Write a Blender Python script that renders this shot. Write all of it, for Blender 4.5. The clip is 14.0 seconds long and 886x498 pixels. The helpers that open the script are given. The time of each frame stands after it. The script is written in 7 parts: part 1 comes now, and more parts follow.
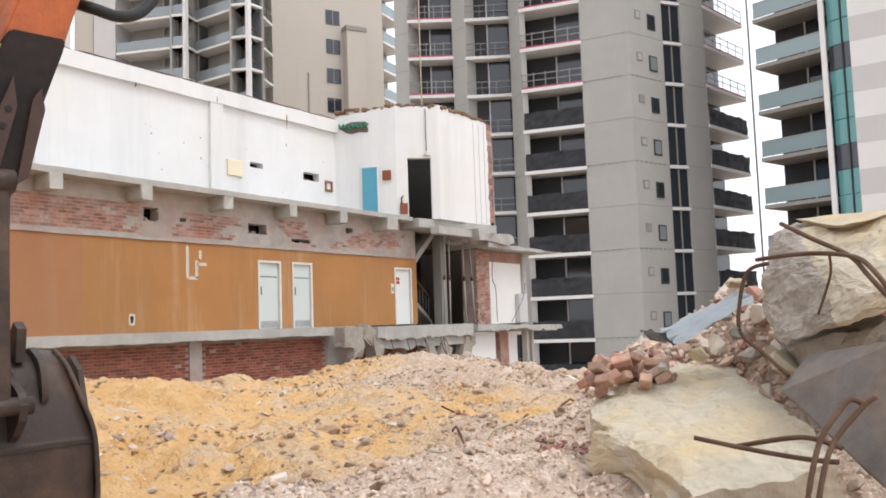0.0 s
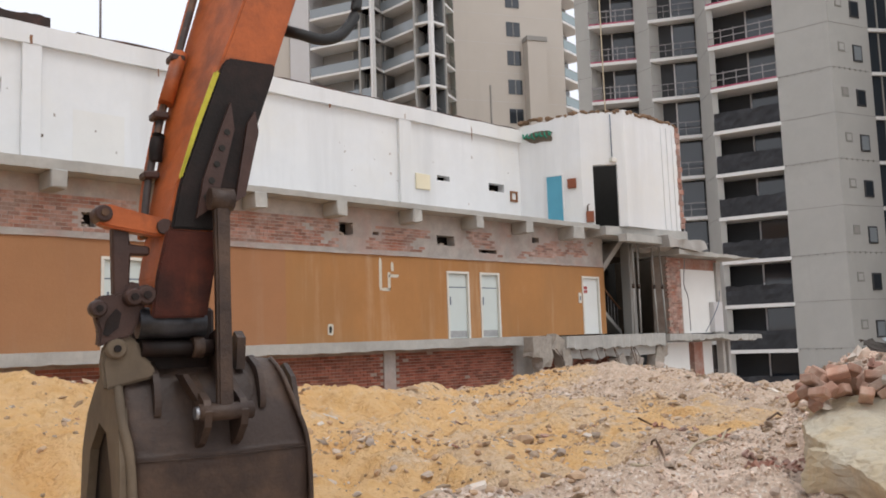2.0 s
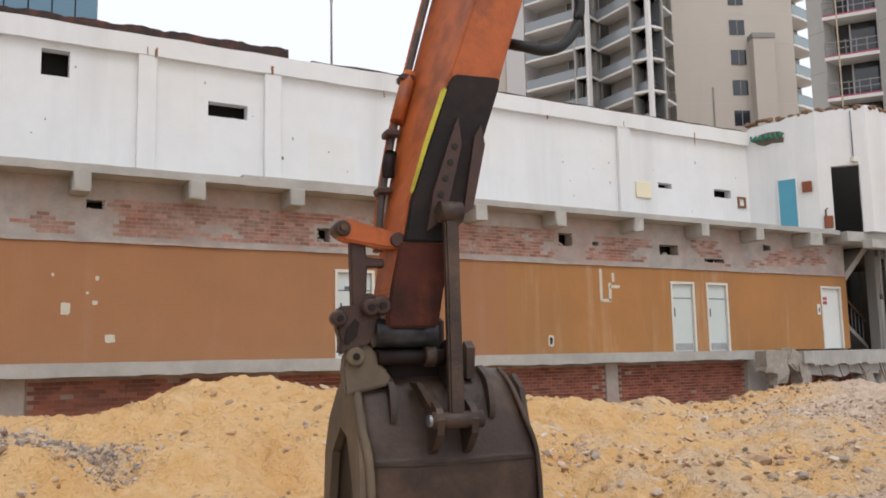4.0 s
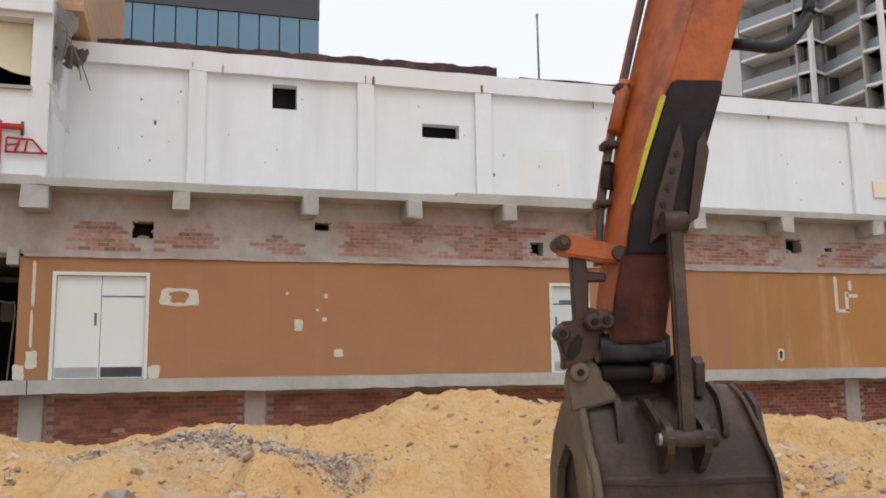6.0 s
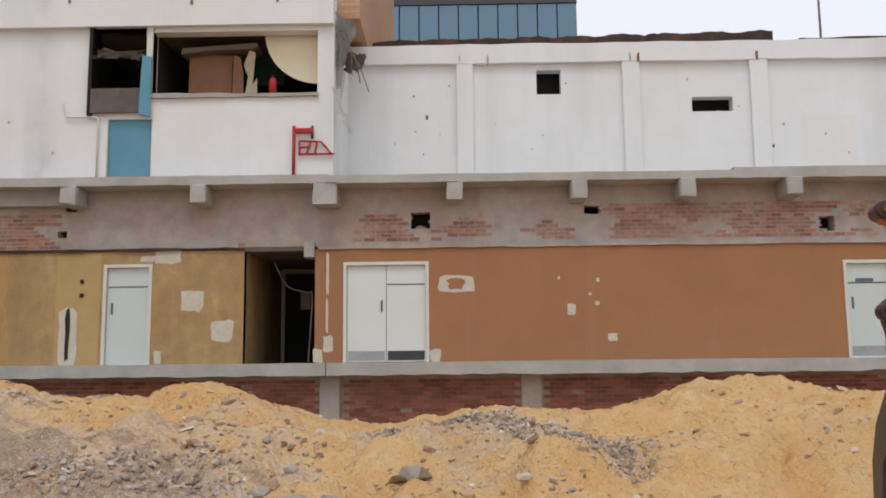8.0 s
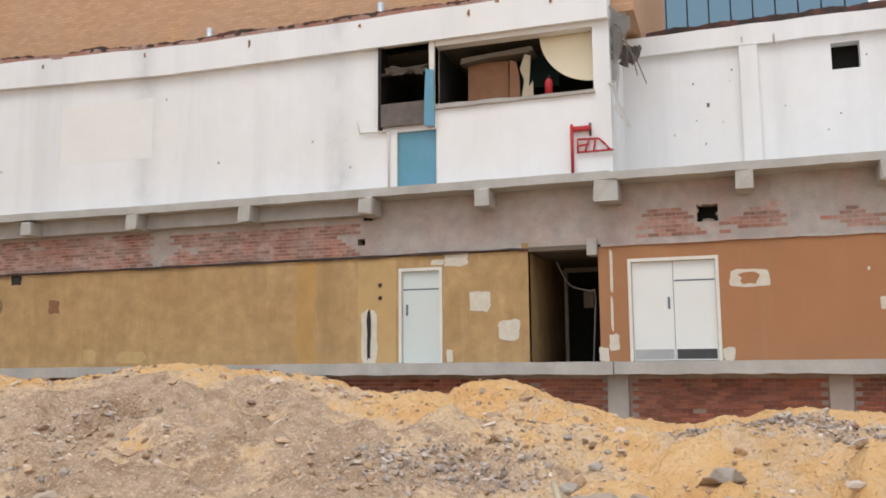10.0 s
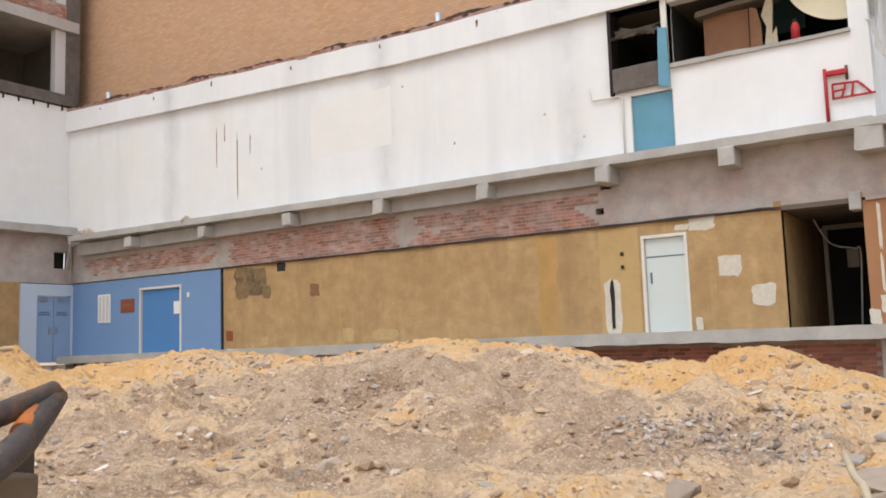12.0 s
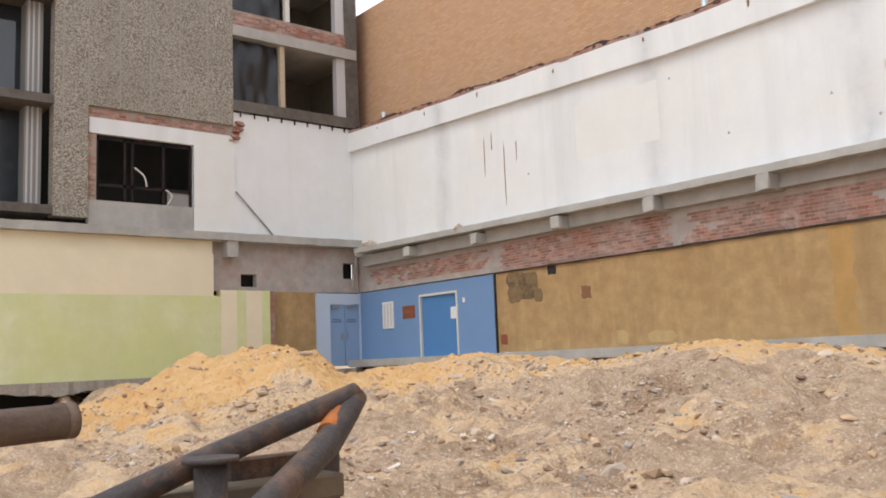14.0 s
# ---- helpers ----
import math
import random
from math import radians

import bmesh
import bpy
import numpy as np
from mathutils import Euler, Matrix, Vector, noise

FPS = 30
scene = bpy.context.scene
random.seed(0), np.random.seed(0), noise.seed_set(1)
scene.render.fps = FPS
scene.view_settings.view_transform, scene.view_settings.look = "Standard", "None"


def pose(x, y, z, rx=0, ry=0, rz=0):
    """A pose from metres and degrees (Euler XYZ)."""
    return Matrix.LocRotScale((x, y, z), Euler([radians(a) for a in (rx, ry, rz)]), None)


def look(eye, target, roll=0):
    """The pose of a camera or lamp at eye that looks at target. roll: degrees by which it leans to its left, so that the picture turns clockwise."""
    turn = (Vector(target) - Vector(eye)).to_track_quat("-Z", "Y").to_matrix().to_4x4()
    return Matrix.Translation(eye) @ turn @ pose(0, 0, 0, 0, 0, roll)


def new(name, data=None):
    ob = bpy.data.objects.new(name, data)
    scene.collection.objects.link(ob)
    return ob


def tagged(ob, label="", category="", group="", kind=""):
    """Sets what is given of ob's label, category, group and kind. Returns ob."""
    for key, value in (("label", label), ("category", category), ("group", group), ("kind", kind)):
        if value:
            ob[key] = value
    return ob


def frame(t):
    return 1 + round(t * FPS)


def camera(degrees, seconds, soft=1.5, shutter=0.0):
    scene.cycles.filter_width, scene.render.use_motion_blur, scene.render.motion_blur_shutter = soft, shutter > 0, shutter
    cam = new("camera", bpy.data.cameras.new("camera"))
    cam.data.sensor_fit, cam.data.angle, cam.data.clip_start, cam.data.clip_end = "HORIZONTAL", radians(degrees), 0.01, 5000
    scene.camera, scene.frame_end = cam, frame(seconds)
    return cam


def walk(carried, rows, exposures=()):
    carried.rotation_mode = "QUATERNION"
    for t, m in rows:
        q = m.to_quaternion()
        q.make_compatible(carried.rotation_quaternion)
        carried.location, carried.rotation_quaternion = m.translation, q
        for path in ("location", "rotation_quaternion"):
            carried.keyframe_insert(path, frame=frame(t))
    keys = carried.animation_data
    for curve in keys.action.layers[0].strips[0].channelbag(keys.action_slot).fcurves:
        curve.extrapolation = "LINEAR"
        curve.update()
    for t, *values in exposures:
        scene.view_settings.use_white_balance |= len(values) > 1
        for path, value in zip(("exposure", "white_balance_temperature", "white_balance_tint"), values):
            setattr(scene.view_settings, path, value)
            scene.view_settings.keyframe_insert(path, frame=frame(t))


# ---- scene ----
cam = camera(53.8, 14.0, soft=1.8)
PATH = [
    (0, (-0.034, -0.703, 1.567), (1.631, 0.391, 1.738), -2.0),
    (0.5, (-0.041, -0.685, 1.566), (1.587, 0.463, 1.739), -1.7),
    (1, (-0.05, -0.662, 1.564), (1.514, 0.572, 1.738), -1.7),
    (1.5, (-0.056, -0.642, 1.565), (1.441, 0.671, 1.748), -1.7),
    (2, (-0.051, -0.618, 1.564), (1.347, 0.798, 1.772), -2.0),
    (2.5, (-0.061, -0.593, 1.566), (1.239, 0.912, 1.779), -1.5),
    (3, (-0.066, -0.58, 1.563), (1.141, 0.998, 1.791), -1.3),
    (3.2, (-0.066, -0.575, 1.563), (1.101, 1.032, 1.799), -1.3),
    (5.3, (-0.099, -0.54, 1.576), (0.637, 1.302, 1.832), -1.3),
    (5.5, (-0.103, -0.536, 1.577), (0.59, 1.321, 1.842), -1.4),
    (6, (-0.114, -0.522, 1.576), (0.448, 1.376, 1.862), -0.9),
    (6.5, (-0.125, -0.503, 1.577), (0.324, 1.425, 1.861), -0.5),
    (7, (-0.134, -0.48, 1.579), (0.167, 1.48, 1.846), -0.5),
    (7.5, (-0.159, -0.461, 1.578), (-0.033, 1.518, 1.834), -0.7),
    (8, (-0.237, -0.408, 1.562), (-0.267, 1.575, 1.822), -0.6),
    (8.5, (-0.316, -0.37, 1.546), (-0.516, 1.603, 1.808), -0.8),
    (8.7, (-0.347, -0.366, 1.544), (-0.616, 1.598, 1.811), -0.6),
    (10.8, (-0.648, -0.427, 1.53), (-1.464, 1.382, 1.783), -1.4),
    (11, (-0.671, -0.433, 1.529), (-1.535, 1.353, 1.779), -1.7),
    (11.5, (-0.713, -0.446, 1.517), (-1.704, 1.276, 1.746), -2.0),
    (12, (-0.753, -0.464, 1.509), (-1.854, 1.192, 1.724), -1.9),
    (12.5, (-0.782, -0.457, 1.506), (-1.98, 1.131, 1.72), -1.7),
    (13, (-0.815, -0.445, 1.505), (-2.094, 1.075, 1.732), -1.8),
    (13.5, (-0.866, -0.424, 1.507), (-2.279, 0.968, 1.762), -2.1),
    (14, (-0.933, -0.388, 1.506), (-2.478, 0.859, 1.75), -2.3),
]
EXPOSURES = [(0, 0.48), (0.5, 0.43), (1.0, 0.17), (1.5, 0.07), (3, 0.06), (5.5, 0.03), (7.5, -0.11), (8.7, -0.06), (10.8, 0.42), (12.5, 0.44), (14, 0.4)]
walk(cam, [(t, look(eye, target, roll)) for t, eye, target, roll in PATH], EXPOSURES)

# ---- world and sun ----
world = bpy.data.worlds.new("sky")
scene.world = world
world.use_nodes = True
wn, wl = world.node_tree.nodes, world.node_tree.links
wn.clear()
sky = wn.new("ShaderNodeTexSky")
sky.sky_type, sky.sun_disc = "NISHITA", False
sky.sun_elevation, sky.sun_rotation = radians(58), radians(200)
sky.air_density, sky.dust_density = 1.5, 4.0
cloud = wn.new("ShaderNodeMixRGB")
cloud.inputs[0].default_value = 0.9
cloud.inputs[2].default_value = (10.15, 10.4, 11.2, 1)
back = wn.new("ShaderNodeBackground")
back.inputs[1].default_value = 0.1
wout = wn.new("ShaderNodeOutputWorld")
wl.new(sky.outputs[0], cloud.inputs[1])
wl.new(cloud.outputs[0], back.inputs[0])
wl.new(back.outputs[0], wout.inputs[0])
sun = new("sun", bpy.data.lights.new("sun", "SUN"))
sun.data.energy, sun.data.angle, sun.data.color = 0.95, radians(25), (1.0, 0.975, 0.945)
sun.matrix_world = look((0, 0, 40), (2, 23, 0))


# ---- materials ----
def material(name, color, rough=0.85, metal=0.0, var=0.25, scale=3.0, bump=0.15, fine=60.0, tint=None, tint_amt=0.5, tint_scale=0.6,
             tint_lo=0.45, tint_hi=0.65, streak=None, island=0.0, obj=0.0, spec=0.3, wash=None, courses=None, drips=(), pebbles=None):
    """A worn surface: broad stains of a second colour, grain, fine relief, and run-down streaks."""
    m = bpy.data.materials.new(name)
    m.use_nodes = True
    n, l = m.node_tree.nodes, m.node_tree.links
    b = n["Principled BSDF"]
    b.inputs["Roughness"].default_value, b.inputs["Metallic"].default_value = rough, metal
    b.inputs["Specular IOR Level"].default_value = spec
    co = n.new("ShaderNodeTexCoord")
    geo = n.new("ShaderNodeNewGeometry")
    col = n.new("ShaderNodeRGB")
    col.outputs[0].default_value = (*color, 1)
    cur = col.outputs[0]

    def noise_tex(sc, detail=5.0, vec=None, rgh=0.6):
        t = n.new("ShaderNodeTexNoise")
        t.inputs["Scale"].default_value, t.inputs["Detail"].default_value, t.inputs["Roughness"].default_value = sc, detail, rgh
        l.new(vec or geo.outputs["Position"], t.inputs["Vector"])
        return t.outputs["Fac"]

    def ramp(src, lo, hi):
        r = n.new("ShaderNodeMapRange")
        r.inputs[1].default_value, r.inputs[2].default_value = lo, hi
        l.new(src, r.inputs[0])
        return r.outputs[0]

    def blend(fac, a, bcol, amt=1.0):
        mx = n.new("ShaderNodeMixRGB")
        if amt != 1.0:
            k = n.new("ShaderNodeMath")
            k.operation = "MULTIPLY"
            k.inputs[1].default_value = amt
            l.new(fac, k.inputs[0])
            fac = k.outputs[0]
        l.new(fac, mx.inputs[0])
        l.new(a, mx.inputs[1])
        mx.inputs[2].default_value = (*bcol, 1)
        return mx.outputs[0]

    if tint:
        cur = blend(ramp(noise_tex(tint_scale, 7.0), tint_lo, tint_hi), cur, tint, tint_amt)
    if streak:
        mp = n.new("ShaderNodeMapping")
        mp.inputs["Scale"].default_value = streak[2] if len(streak) > 2 else (2.2, 2.2, 0.12)
        l.new(geo.outputs["Position"], mp.inputs["Vector"])
        cur = blend(ramp(noise_tex(1.0, 5.0, mp.outputs[0]), 0.55, 0.72), cur, streak[0], streak[1])
    if wash:
        mp = n.new("ShaderNodeMapping")
        mp.inputs["Scale"].default_value = (0.55, 0.55, 0.06)
        l.new(geo.outputs["Position"], mp.inputs["Vector"])
        cur = blend(ramp(noise_tex(1.0, 6.0, mp.outputs[0], 0.65), 0.52, 0.75), cur, wash[0], wash[1])
    for at_x in drips:
        sep = n.new("ShaderNodeSeparateXYZ")
        l.new(geo.outputs["Position"], sep.inputs[0])
        wob = n.new("ShaderNodeMath")
        wob.operation = "MULTIPLY_ADD"
        l.new(noise_tex(1.4, 4.0), wob.inputs[0])
        wob.inputs[1].default_value = 0.5
        l.new(sep.outputs[0], wob.inputs[2])
        off = n.new("ShaderNodeMath")
        off.operation = "SUBTRACT"
        l.new(wob.outputs[0], off.inputs[0])
        off.inputs[1].default_value = at_x + 0.25
        ab = n.new("ShaderNodeMath")
        ab.operation = "ABSOLUTE"
        l.new(off.outputs[0], ab.inputs[0])
        fall = ramp(ab.outputs[0], 0.5, 0.02)
        k = n.new("ShaderNodeMath")
        k.operation = "MULTIPLY"
        l.new(fall, k.inputs[0])
        l.new(ramp(noise_tex(0.9, 6.0), 0.3, 0.65), k.inputs[1])
        cur = blend(k.outputs[0], cur, (0.40, 0.41, 0.43), 0.72)
    if pebbles:
        vo = n.new("ShaderNodeTexVoronoi")
        vo.inputs["Scale"].default_value = pebbles[0]
        l.new(geo.outputs["Position"], vo.inputs["Vector"])
        sv = n.new("ShaderNodeSeparateColor")
        l.new(vo.outputs["Color"], sv.inputs[0])
        cur = blend(ramp(sv.outputs[0], 0.2, 1.0), cur, pebbles[1], 0.85)
        cur = blend(ramp(vo.outputs["Distance"], 0.42, 0.62), cur, pebbles[2], 0.9)
    if courses:
        mp = n.new("ShaderNodeMapping")
        mp.inputs["Rotation"].default_value = (radians(90), 0, 0)
        l.new(geo.outputs["Position"], mp.inputs["Vector"])
        bt = n.new("ShaderNodeTexBrick")
        bt.inputs["Scale"].default_value = 1.0
        bt.inputs["Brick Width"].default_value, bt.inputs["Row Height"].default_value, bt.inputs["Mortar Size"].default_value = 0.24, 0.086, 0.008
        bt.inputs["Color1"].default_value, bt.inputs["Color2"].default_value, bt.inputs["Mortar"].default_value = (1, 1, 1, 1), (0.78, 0.74, 0.7, 1), (*courses, 1)
        l.new(mp.outputs[0], bt.inputs["Vector"])
        mu = n.new("ShaderNodeMixRGB")
        mu.blend_type = "MULTIPLY"
        mu.inputs[0].default_value = 0.9
        l.new(cur, mu.inputs[1])
        l.new(bt.outputs["Color"], mu.inputs[2])
        cur = mu.outputs[0]
    dark = tuple(c * (1 - var) for c in color)
    cur = blend(ramp(noise_tex(scale, 8.0, None, 0.7), 0.35, 0.75), cur, dark, 0.8)
    if island or obj:
        src = n.new("ShaderNodeObjectInfo").outputs["Random"] if obj else geo.outputs["Random Per Island"]
        hs = n.new("ShaderNodeHueSaturation")
        r = n.new("ShaderNodeMapRange")
        k = obj or island
        r.inputs[3].default_value, r.inputs[4].default_value = 1 - k, 1 + k
        l.new(src, r.inputs[0])
        l.new(r.outputs[0], hs.inputs["Value"])
        l.new(cur, hs.inputs["Color"])
        cur = hs.outputs[0]
    l.new(cur, b.inputs["Base Color"])
    if bump:
        bp = n.new("ShaderNodeBump")
        bp.inputs["Strength"].default_value, bp.inputs["Distance"].default_value = bump, 0.03
        l.new(noise_tex(fine, 6.0), bp.inputs["Height"])
        l.new(bp.outputs[0], b.inputs["Normal"])
    return m


WHITE = material("white_paint", (0.765, 0.775, 0.78), 0.8, var=0.09, scale=1.2, tint=(0.74, 0.725, 0.675), tint_amt=0.65, tint_scale=0.35, streak=((0.50, 0.48, 0.43), 0.1), fine=25, bump=0.12, wash=((0.46, 0.465, 0.47), 0.5), drips=(-14.8, -9.3, -23.6))
CREAM = material("cream_paint", (0.80, 0.72, 0.53), 0.7, var=0.08, scale=1.5, tint=(0.62, 0.57, 0.42), tint_amt=0.4)
GREEN = material("green_paint", (0.635, 0.66, 0.32), 0.7, var=0.1, scale=1.0, tint=(0.74, 0.74, 0.52), tint_amt=0.75, tint_scale=0.45, streak=((0.72, 0.70, 0.5), 0.35, (0.9, 0.9, 0.25)), wash=((0.58, 0.58, 0.34), 0.4))
BROWN = material("brown_plaster", (0.365, 0.175, 0.083), 0.7, var=0.14, scale=0.9, tint=(0.37, 0.20, 0.09), tint_amt=0.5, tint_scale=0.22, streak=((0.40, 0.25, 0.15), 0.4), fine=18, wash=((0.29, 0.15, 0.08), 0.45))
ORANGE_BROWN = material("orange_brown_plaster", (0.42, 0.20, 0.07), 0.65, var=0.2, scale=0.7, tint=(0.33, 0.18, 0.08), tint_amt=0.6, tint_scale=0.4, streak=((0.60, 0.42, 0.27), 0.6, (1.4, 1.4, 0.15)), fine=18, wash=((0.27, 0.15, 0.065), 0.75))
OCHRE = material("ochre_plaster", (0.475, 0.315, 0.15), 0.75, var=0.4, scale=3.2, tint=(0.36, 0.22, 0.095), tint_amt=0.7, tint_scale=1.4, streak=((0.58, 0.41, 0.2), 0.65, (3.4, 3.4, 0.4)), fine=14, bump=0.25, wash=((0.27, 0.17, 0.075), 0.85))
BLUE = material("blue_paint", (0.17, 0.29, 0.50), 0.5, var=0.08, scale=1.0, tint=(0.17, 0.28, 0.48), tint_amt=0.5)
BLUE_DOOR = material("blue_door_paint", (0.08, 0.22, 0.47), 0.45, var=0.08, scale=1.0)
PALE_BLUE = material("pale_blue_paint", (0.52, 0.61, 0.73), 0.5, var=0.08, scale=1.0)
TEAL = material("teal_paint", (0.13, 0.31, 0.43), 0.5, var=0.15, scale=2.0, tint=(0.05, 0.25, 0.22), tint_amt=0.4, tint_scale=1.5)
TURQUOISE = material("turquoise_paint", (0.10, 0.34, 0.46), 0.5, var=0.1, scale=2.0)
DOORWHITE = material("door_white", (0.70, 0.72, 0.70), 0.5, var=0.06, scale=1.2, bump=0.03)
DOORPALE = material("door_pale", (0.58, 0.64, 0.62), 0.5, var=0.06, scale=1.2, bump=0.03)
FRAME = material("frame_paint", (0.68, 0.66, 0.6), 0.55, var=0.15, scale=4.0, bump=0.05)
FLAKE = material("bare_plaster", (0.62, 0.575, 0.48), 0.8, var=0.25, scale=9.0)
STEELPLATE = material("kick_plate", (0.42, 0.43, 0.43), 0.35, 0.7, var=0.3, scale=6.0, bump=0.05)
DARKPLATE = material("dark_plate", (0.06, 0.062, 0.065), 0.5, var=0.3, scale=6.0, bump=0.05)
CONC = material("grey_concrete", (0.45, 0.43, 0.40), 0.9, var=0.25, scale=2.0, tint=(0.24, 0.23, 0.22), tint_amt=0.5, tint_scale=0.8, streak=((0.28, 0.27, 0.25), 0.4), fine=40, bump=0.25)
LEDGE = material("ledge_concrete", (0.47, 0.46, 0.43), 0.9, var=0.28, scale=2.5, tint=(0.3, 0.29, 0.27), tint_amt=0.6, tint_scale=0.9, fine=30, bump=0.3)
RENDER = material("old_render", (0.48, 0.44, 0.405), 0.9, var=0.4, scale=3.0, tint=(0.45, 0.30, 0.255), tint_amt=0.75, tint_scale=0.8, streak=((0.42, 0.40, 0.38), 0.5), fine=30, bump=0.35)
BRICK = material("red_brick", (0.37, 0.165, 0.115), 0.9, var=0.3, scale=9.0, tint=(0.46, 0.36, 0.315), tint_amt=0.9, tint_scale=1.6, tint_lo=0.34, tint_hi=0.62, island=0.3, bump=0.2)
BRICK_ONE = material("red_brick_piece", (0.37, 0.165, 0.115), 0.9, var=0.3, scale=9.0, tint=(0.46, 0.36, 0.315), tint_amt=0.9, tint_scale=1.6, tint_lo=0.34, tint_hi=0.62, obj=0.3, bump=0.2)
BRICK_LOW = material("dark_red_brick", (0.30, 0.108, 0.072), 0.9, var=0.35, scale=7.0, tint=(0.27, 0.16, 0.12), tint_amt=0.5, tint_scale=0.7, island=0.35, bump=0.2)
BRICK_LOW_ONE = material("dark_red_brick_piece", (0.30, 0.108, 0.072), 0.9, var=0.35, scale=7.0, tint=(0.27, 0.16, 0.12), tint_amt=0.5, tint_scale=0.7, obj=0.35, bump=0.2)
MORTAR = material("mortar", (0.40, 0.33, 0.28), 0.95, var=0.25, scale=6.0, tint=(0.22, 0.13, 0.1), tint_amt=0.6, tint_scale=1.5)
BLACK_SHADE_SCAR = material("black_shade_and_scar", (0.035, 0.033, 0.03), 0.95, var=0.3, scale=2.0)
DIM_SHADE_SCRAP = material("dim_shade_and_scrap", (0.16, 0.13, 0.10), 0.9, var=0.3, scale=2.0)
BITUMEN = material("torn_roofing", (0.06, 0.045, 0.04), 0.9, var=0.4, scale=5.0, tint=(0.2, 0.075, 0.055), tint_amt=0.7, tint_scale=1.5)
RED = material("red_paint", (0.42, 0.025, 0.03), 0.5, var=0.2, scale=5.0)
STEEL = material("bucket_steel", (0.046, 0.028, 0.021), 0.5, 0.1, var=0.45, scale=5.0, tint=(0.13, 0.078, 0.05), tint_amt=0.85, tint_scale=2.2, fine=40, bump=0.25, spec=0.45, wash=((0.12, 0.095, 0.075), 0.35))
DIRTY = material("dusty_steel", (0.175, 0.135, 0.095), 0.8, 0.1, var=0.35, scale=4.0, tint=(0.09, 0.075, 0.06), tint_amt=0.6, tint_scale=3.0)
BLACK = material("scorched_steel_and_shade", (0.014, 0.010, 0.009), 0.6, 0.0, var=0.5, scale=5.0, tint=(0.045, 0.022, 0.016), tint_amt=0.6, tint_scale=3.0, spec=0.25)
ORANGE = material("orange_paint", (0.46, 0.11, 0.025), 0.5, var=0.5, scale=7.0, tint=(0.12, 0.04, 0.022), tint_amt=0.85, tint_scale=3.5, tint_lo=0.5, tint_hi=0.7, spec=0.4)
YELLOW = material("yellow_tape", (0.55, 0.49, 0.05), 0.5, var=0.35, scale=14.0, tint=(0.2, 0.15, 0.02), tint_amt=0.7, tint_scale=9.0, tint_lo=0.52, tint_hi=0.62)
RUBBER = material("hose_rubber", (0.02, 0.02, 0.02), 0.5, var=0.2, scale=8.0)
CHROME = material("worn_steel", (0.35, 0.35, 0.37), 0.35, 0.8, var=0.3, scale=9.0)
DARKEDGE = material("dark_floor_edge", (0.16, 0.14, 0.125), 0.9, var=0.4, scale=4.0, tint=(0.08, 0.06, 0.05), tint_amt=0.6, tint_scale=1.0, bump=0.3)
RUST = material("rusty_bar", (0.12, 0.068, 0.045), 0.8, 0.2, var=0.4, scale=12.0, tint=(0.3, 0.2, 0.13), tint_amt=0.5, tint_scale=6.0)
PIPE = material("burnt_pipe", (0.085, 0.072, 0.068), 0.55, 0.25, var=0.6, scale=12.0, tint=(0.28, 0.15, 0.085), tint_amt=0.8, tint_scale=5.0, tint_lo=0.48, tint_hi=0.62, bump=0.4, streak=((0.03, 0.026, 0.026), 0.6, (5.0, 5.0, 5.0)))
BAREPIPE = material("rusted_patch", (0.5, 0.17, 0.05), 0.7, 0.2, var=0.3, scale=9.0)
SLABSTONE = material("broken_slab", (0.57, 0.51, 0.40), 0.9, var=0.3, scale=5.0, tint=(0.60, 0.43, 0.2), tint_amt=0.65, tint_scale=1.3, fine=25, bump=0.35)
CHUNK = material("broken_concrete", (0.40, 0.36, 0.315), 0.95, var=0.4, scale=9.0, tint=(0.46, 0.40, 0.32), tint_amt=0.5, tint_scale=2.5, fine=16, bump=1.0)
ZINC = material("zinc_sheet", (0.56, 0.61, 0.65), 0.4, 0.3, var=0.25, scale=3.0)
STONE = material("rubble_stone", (0.50, 0.41, 0.34), 0.95, var=0.35, scale=9.0, island=0.4, tint=(0.50, 0.34, 0.17), tint_amt=0.7, tint_scale=1.6)
PINKSTONE = material("pink_rubble", (0.68, 0.55, 0.455), 0.95, var=0.3, scale=9.0, island=0.3, tint=(0.55, 0.33, 0.24), tint_amt=0.6, tint_scale=1.5)
GREYSTONE = material("grey_rubble", (0.42, 0.355, 0.305), 0.95, var=0.3, scale=9.0, island=0.4, tint=(0.37, 0.325, 0.29), tint_amt=0.6, tint_scale=1.5)
CLOD = material("dirt_clod", (0.44, 0.305, 0.2), 0.95, var=0.3, scale=9.0, island=0.3, tint=(0.5, 0.34, 0.17), tint_amt=0.4, tint_scale=1.2)
LINKSTEEL = material("link_steel", (0.07, 0.036, 0.028), 0.5, 0.15, var=0.45, scale=9.0, tint=(0.05, 0.035, 0.03), tint_amt=0.6, tint_scale=5.0, spec=0.4)
SCORCHED = material("scorched_orange", (0.075, 0.018, 0.010), 0.55, 0.0, var=0.7, scale=6.0, tint=(0.02, 0.012, 0.010), tint_amt=0.85, tint_scale=3.0, streak=((0.22, 0.06, 0.02), 0.35, (6.0, 6.0, 0.8)), spec=0.2)
STONE_ONE = material("rubble_lump", (0.44, 0.355, 0.28), 0.95, var=0.3, scale=7.0, obj=0.3)
PALEBIT = material("pale_fragment", (0.68, 0.60, 0.52), 0.9, var=0.2, scale=9.0, island=0.15)
TIMBER = material("weathered_timber", (0.50, 0.42, 0.30), 0.85, var=0.3, scale=9.0)
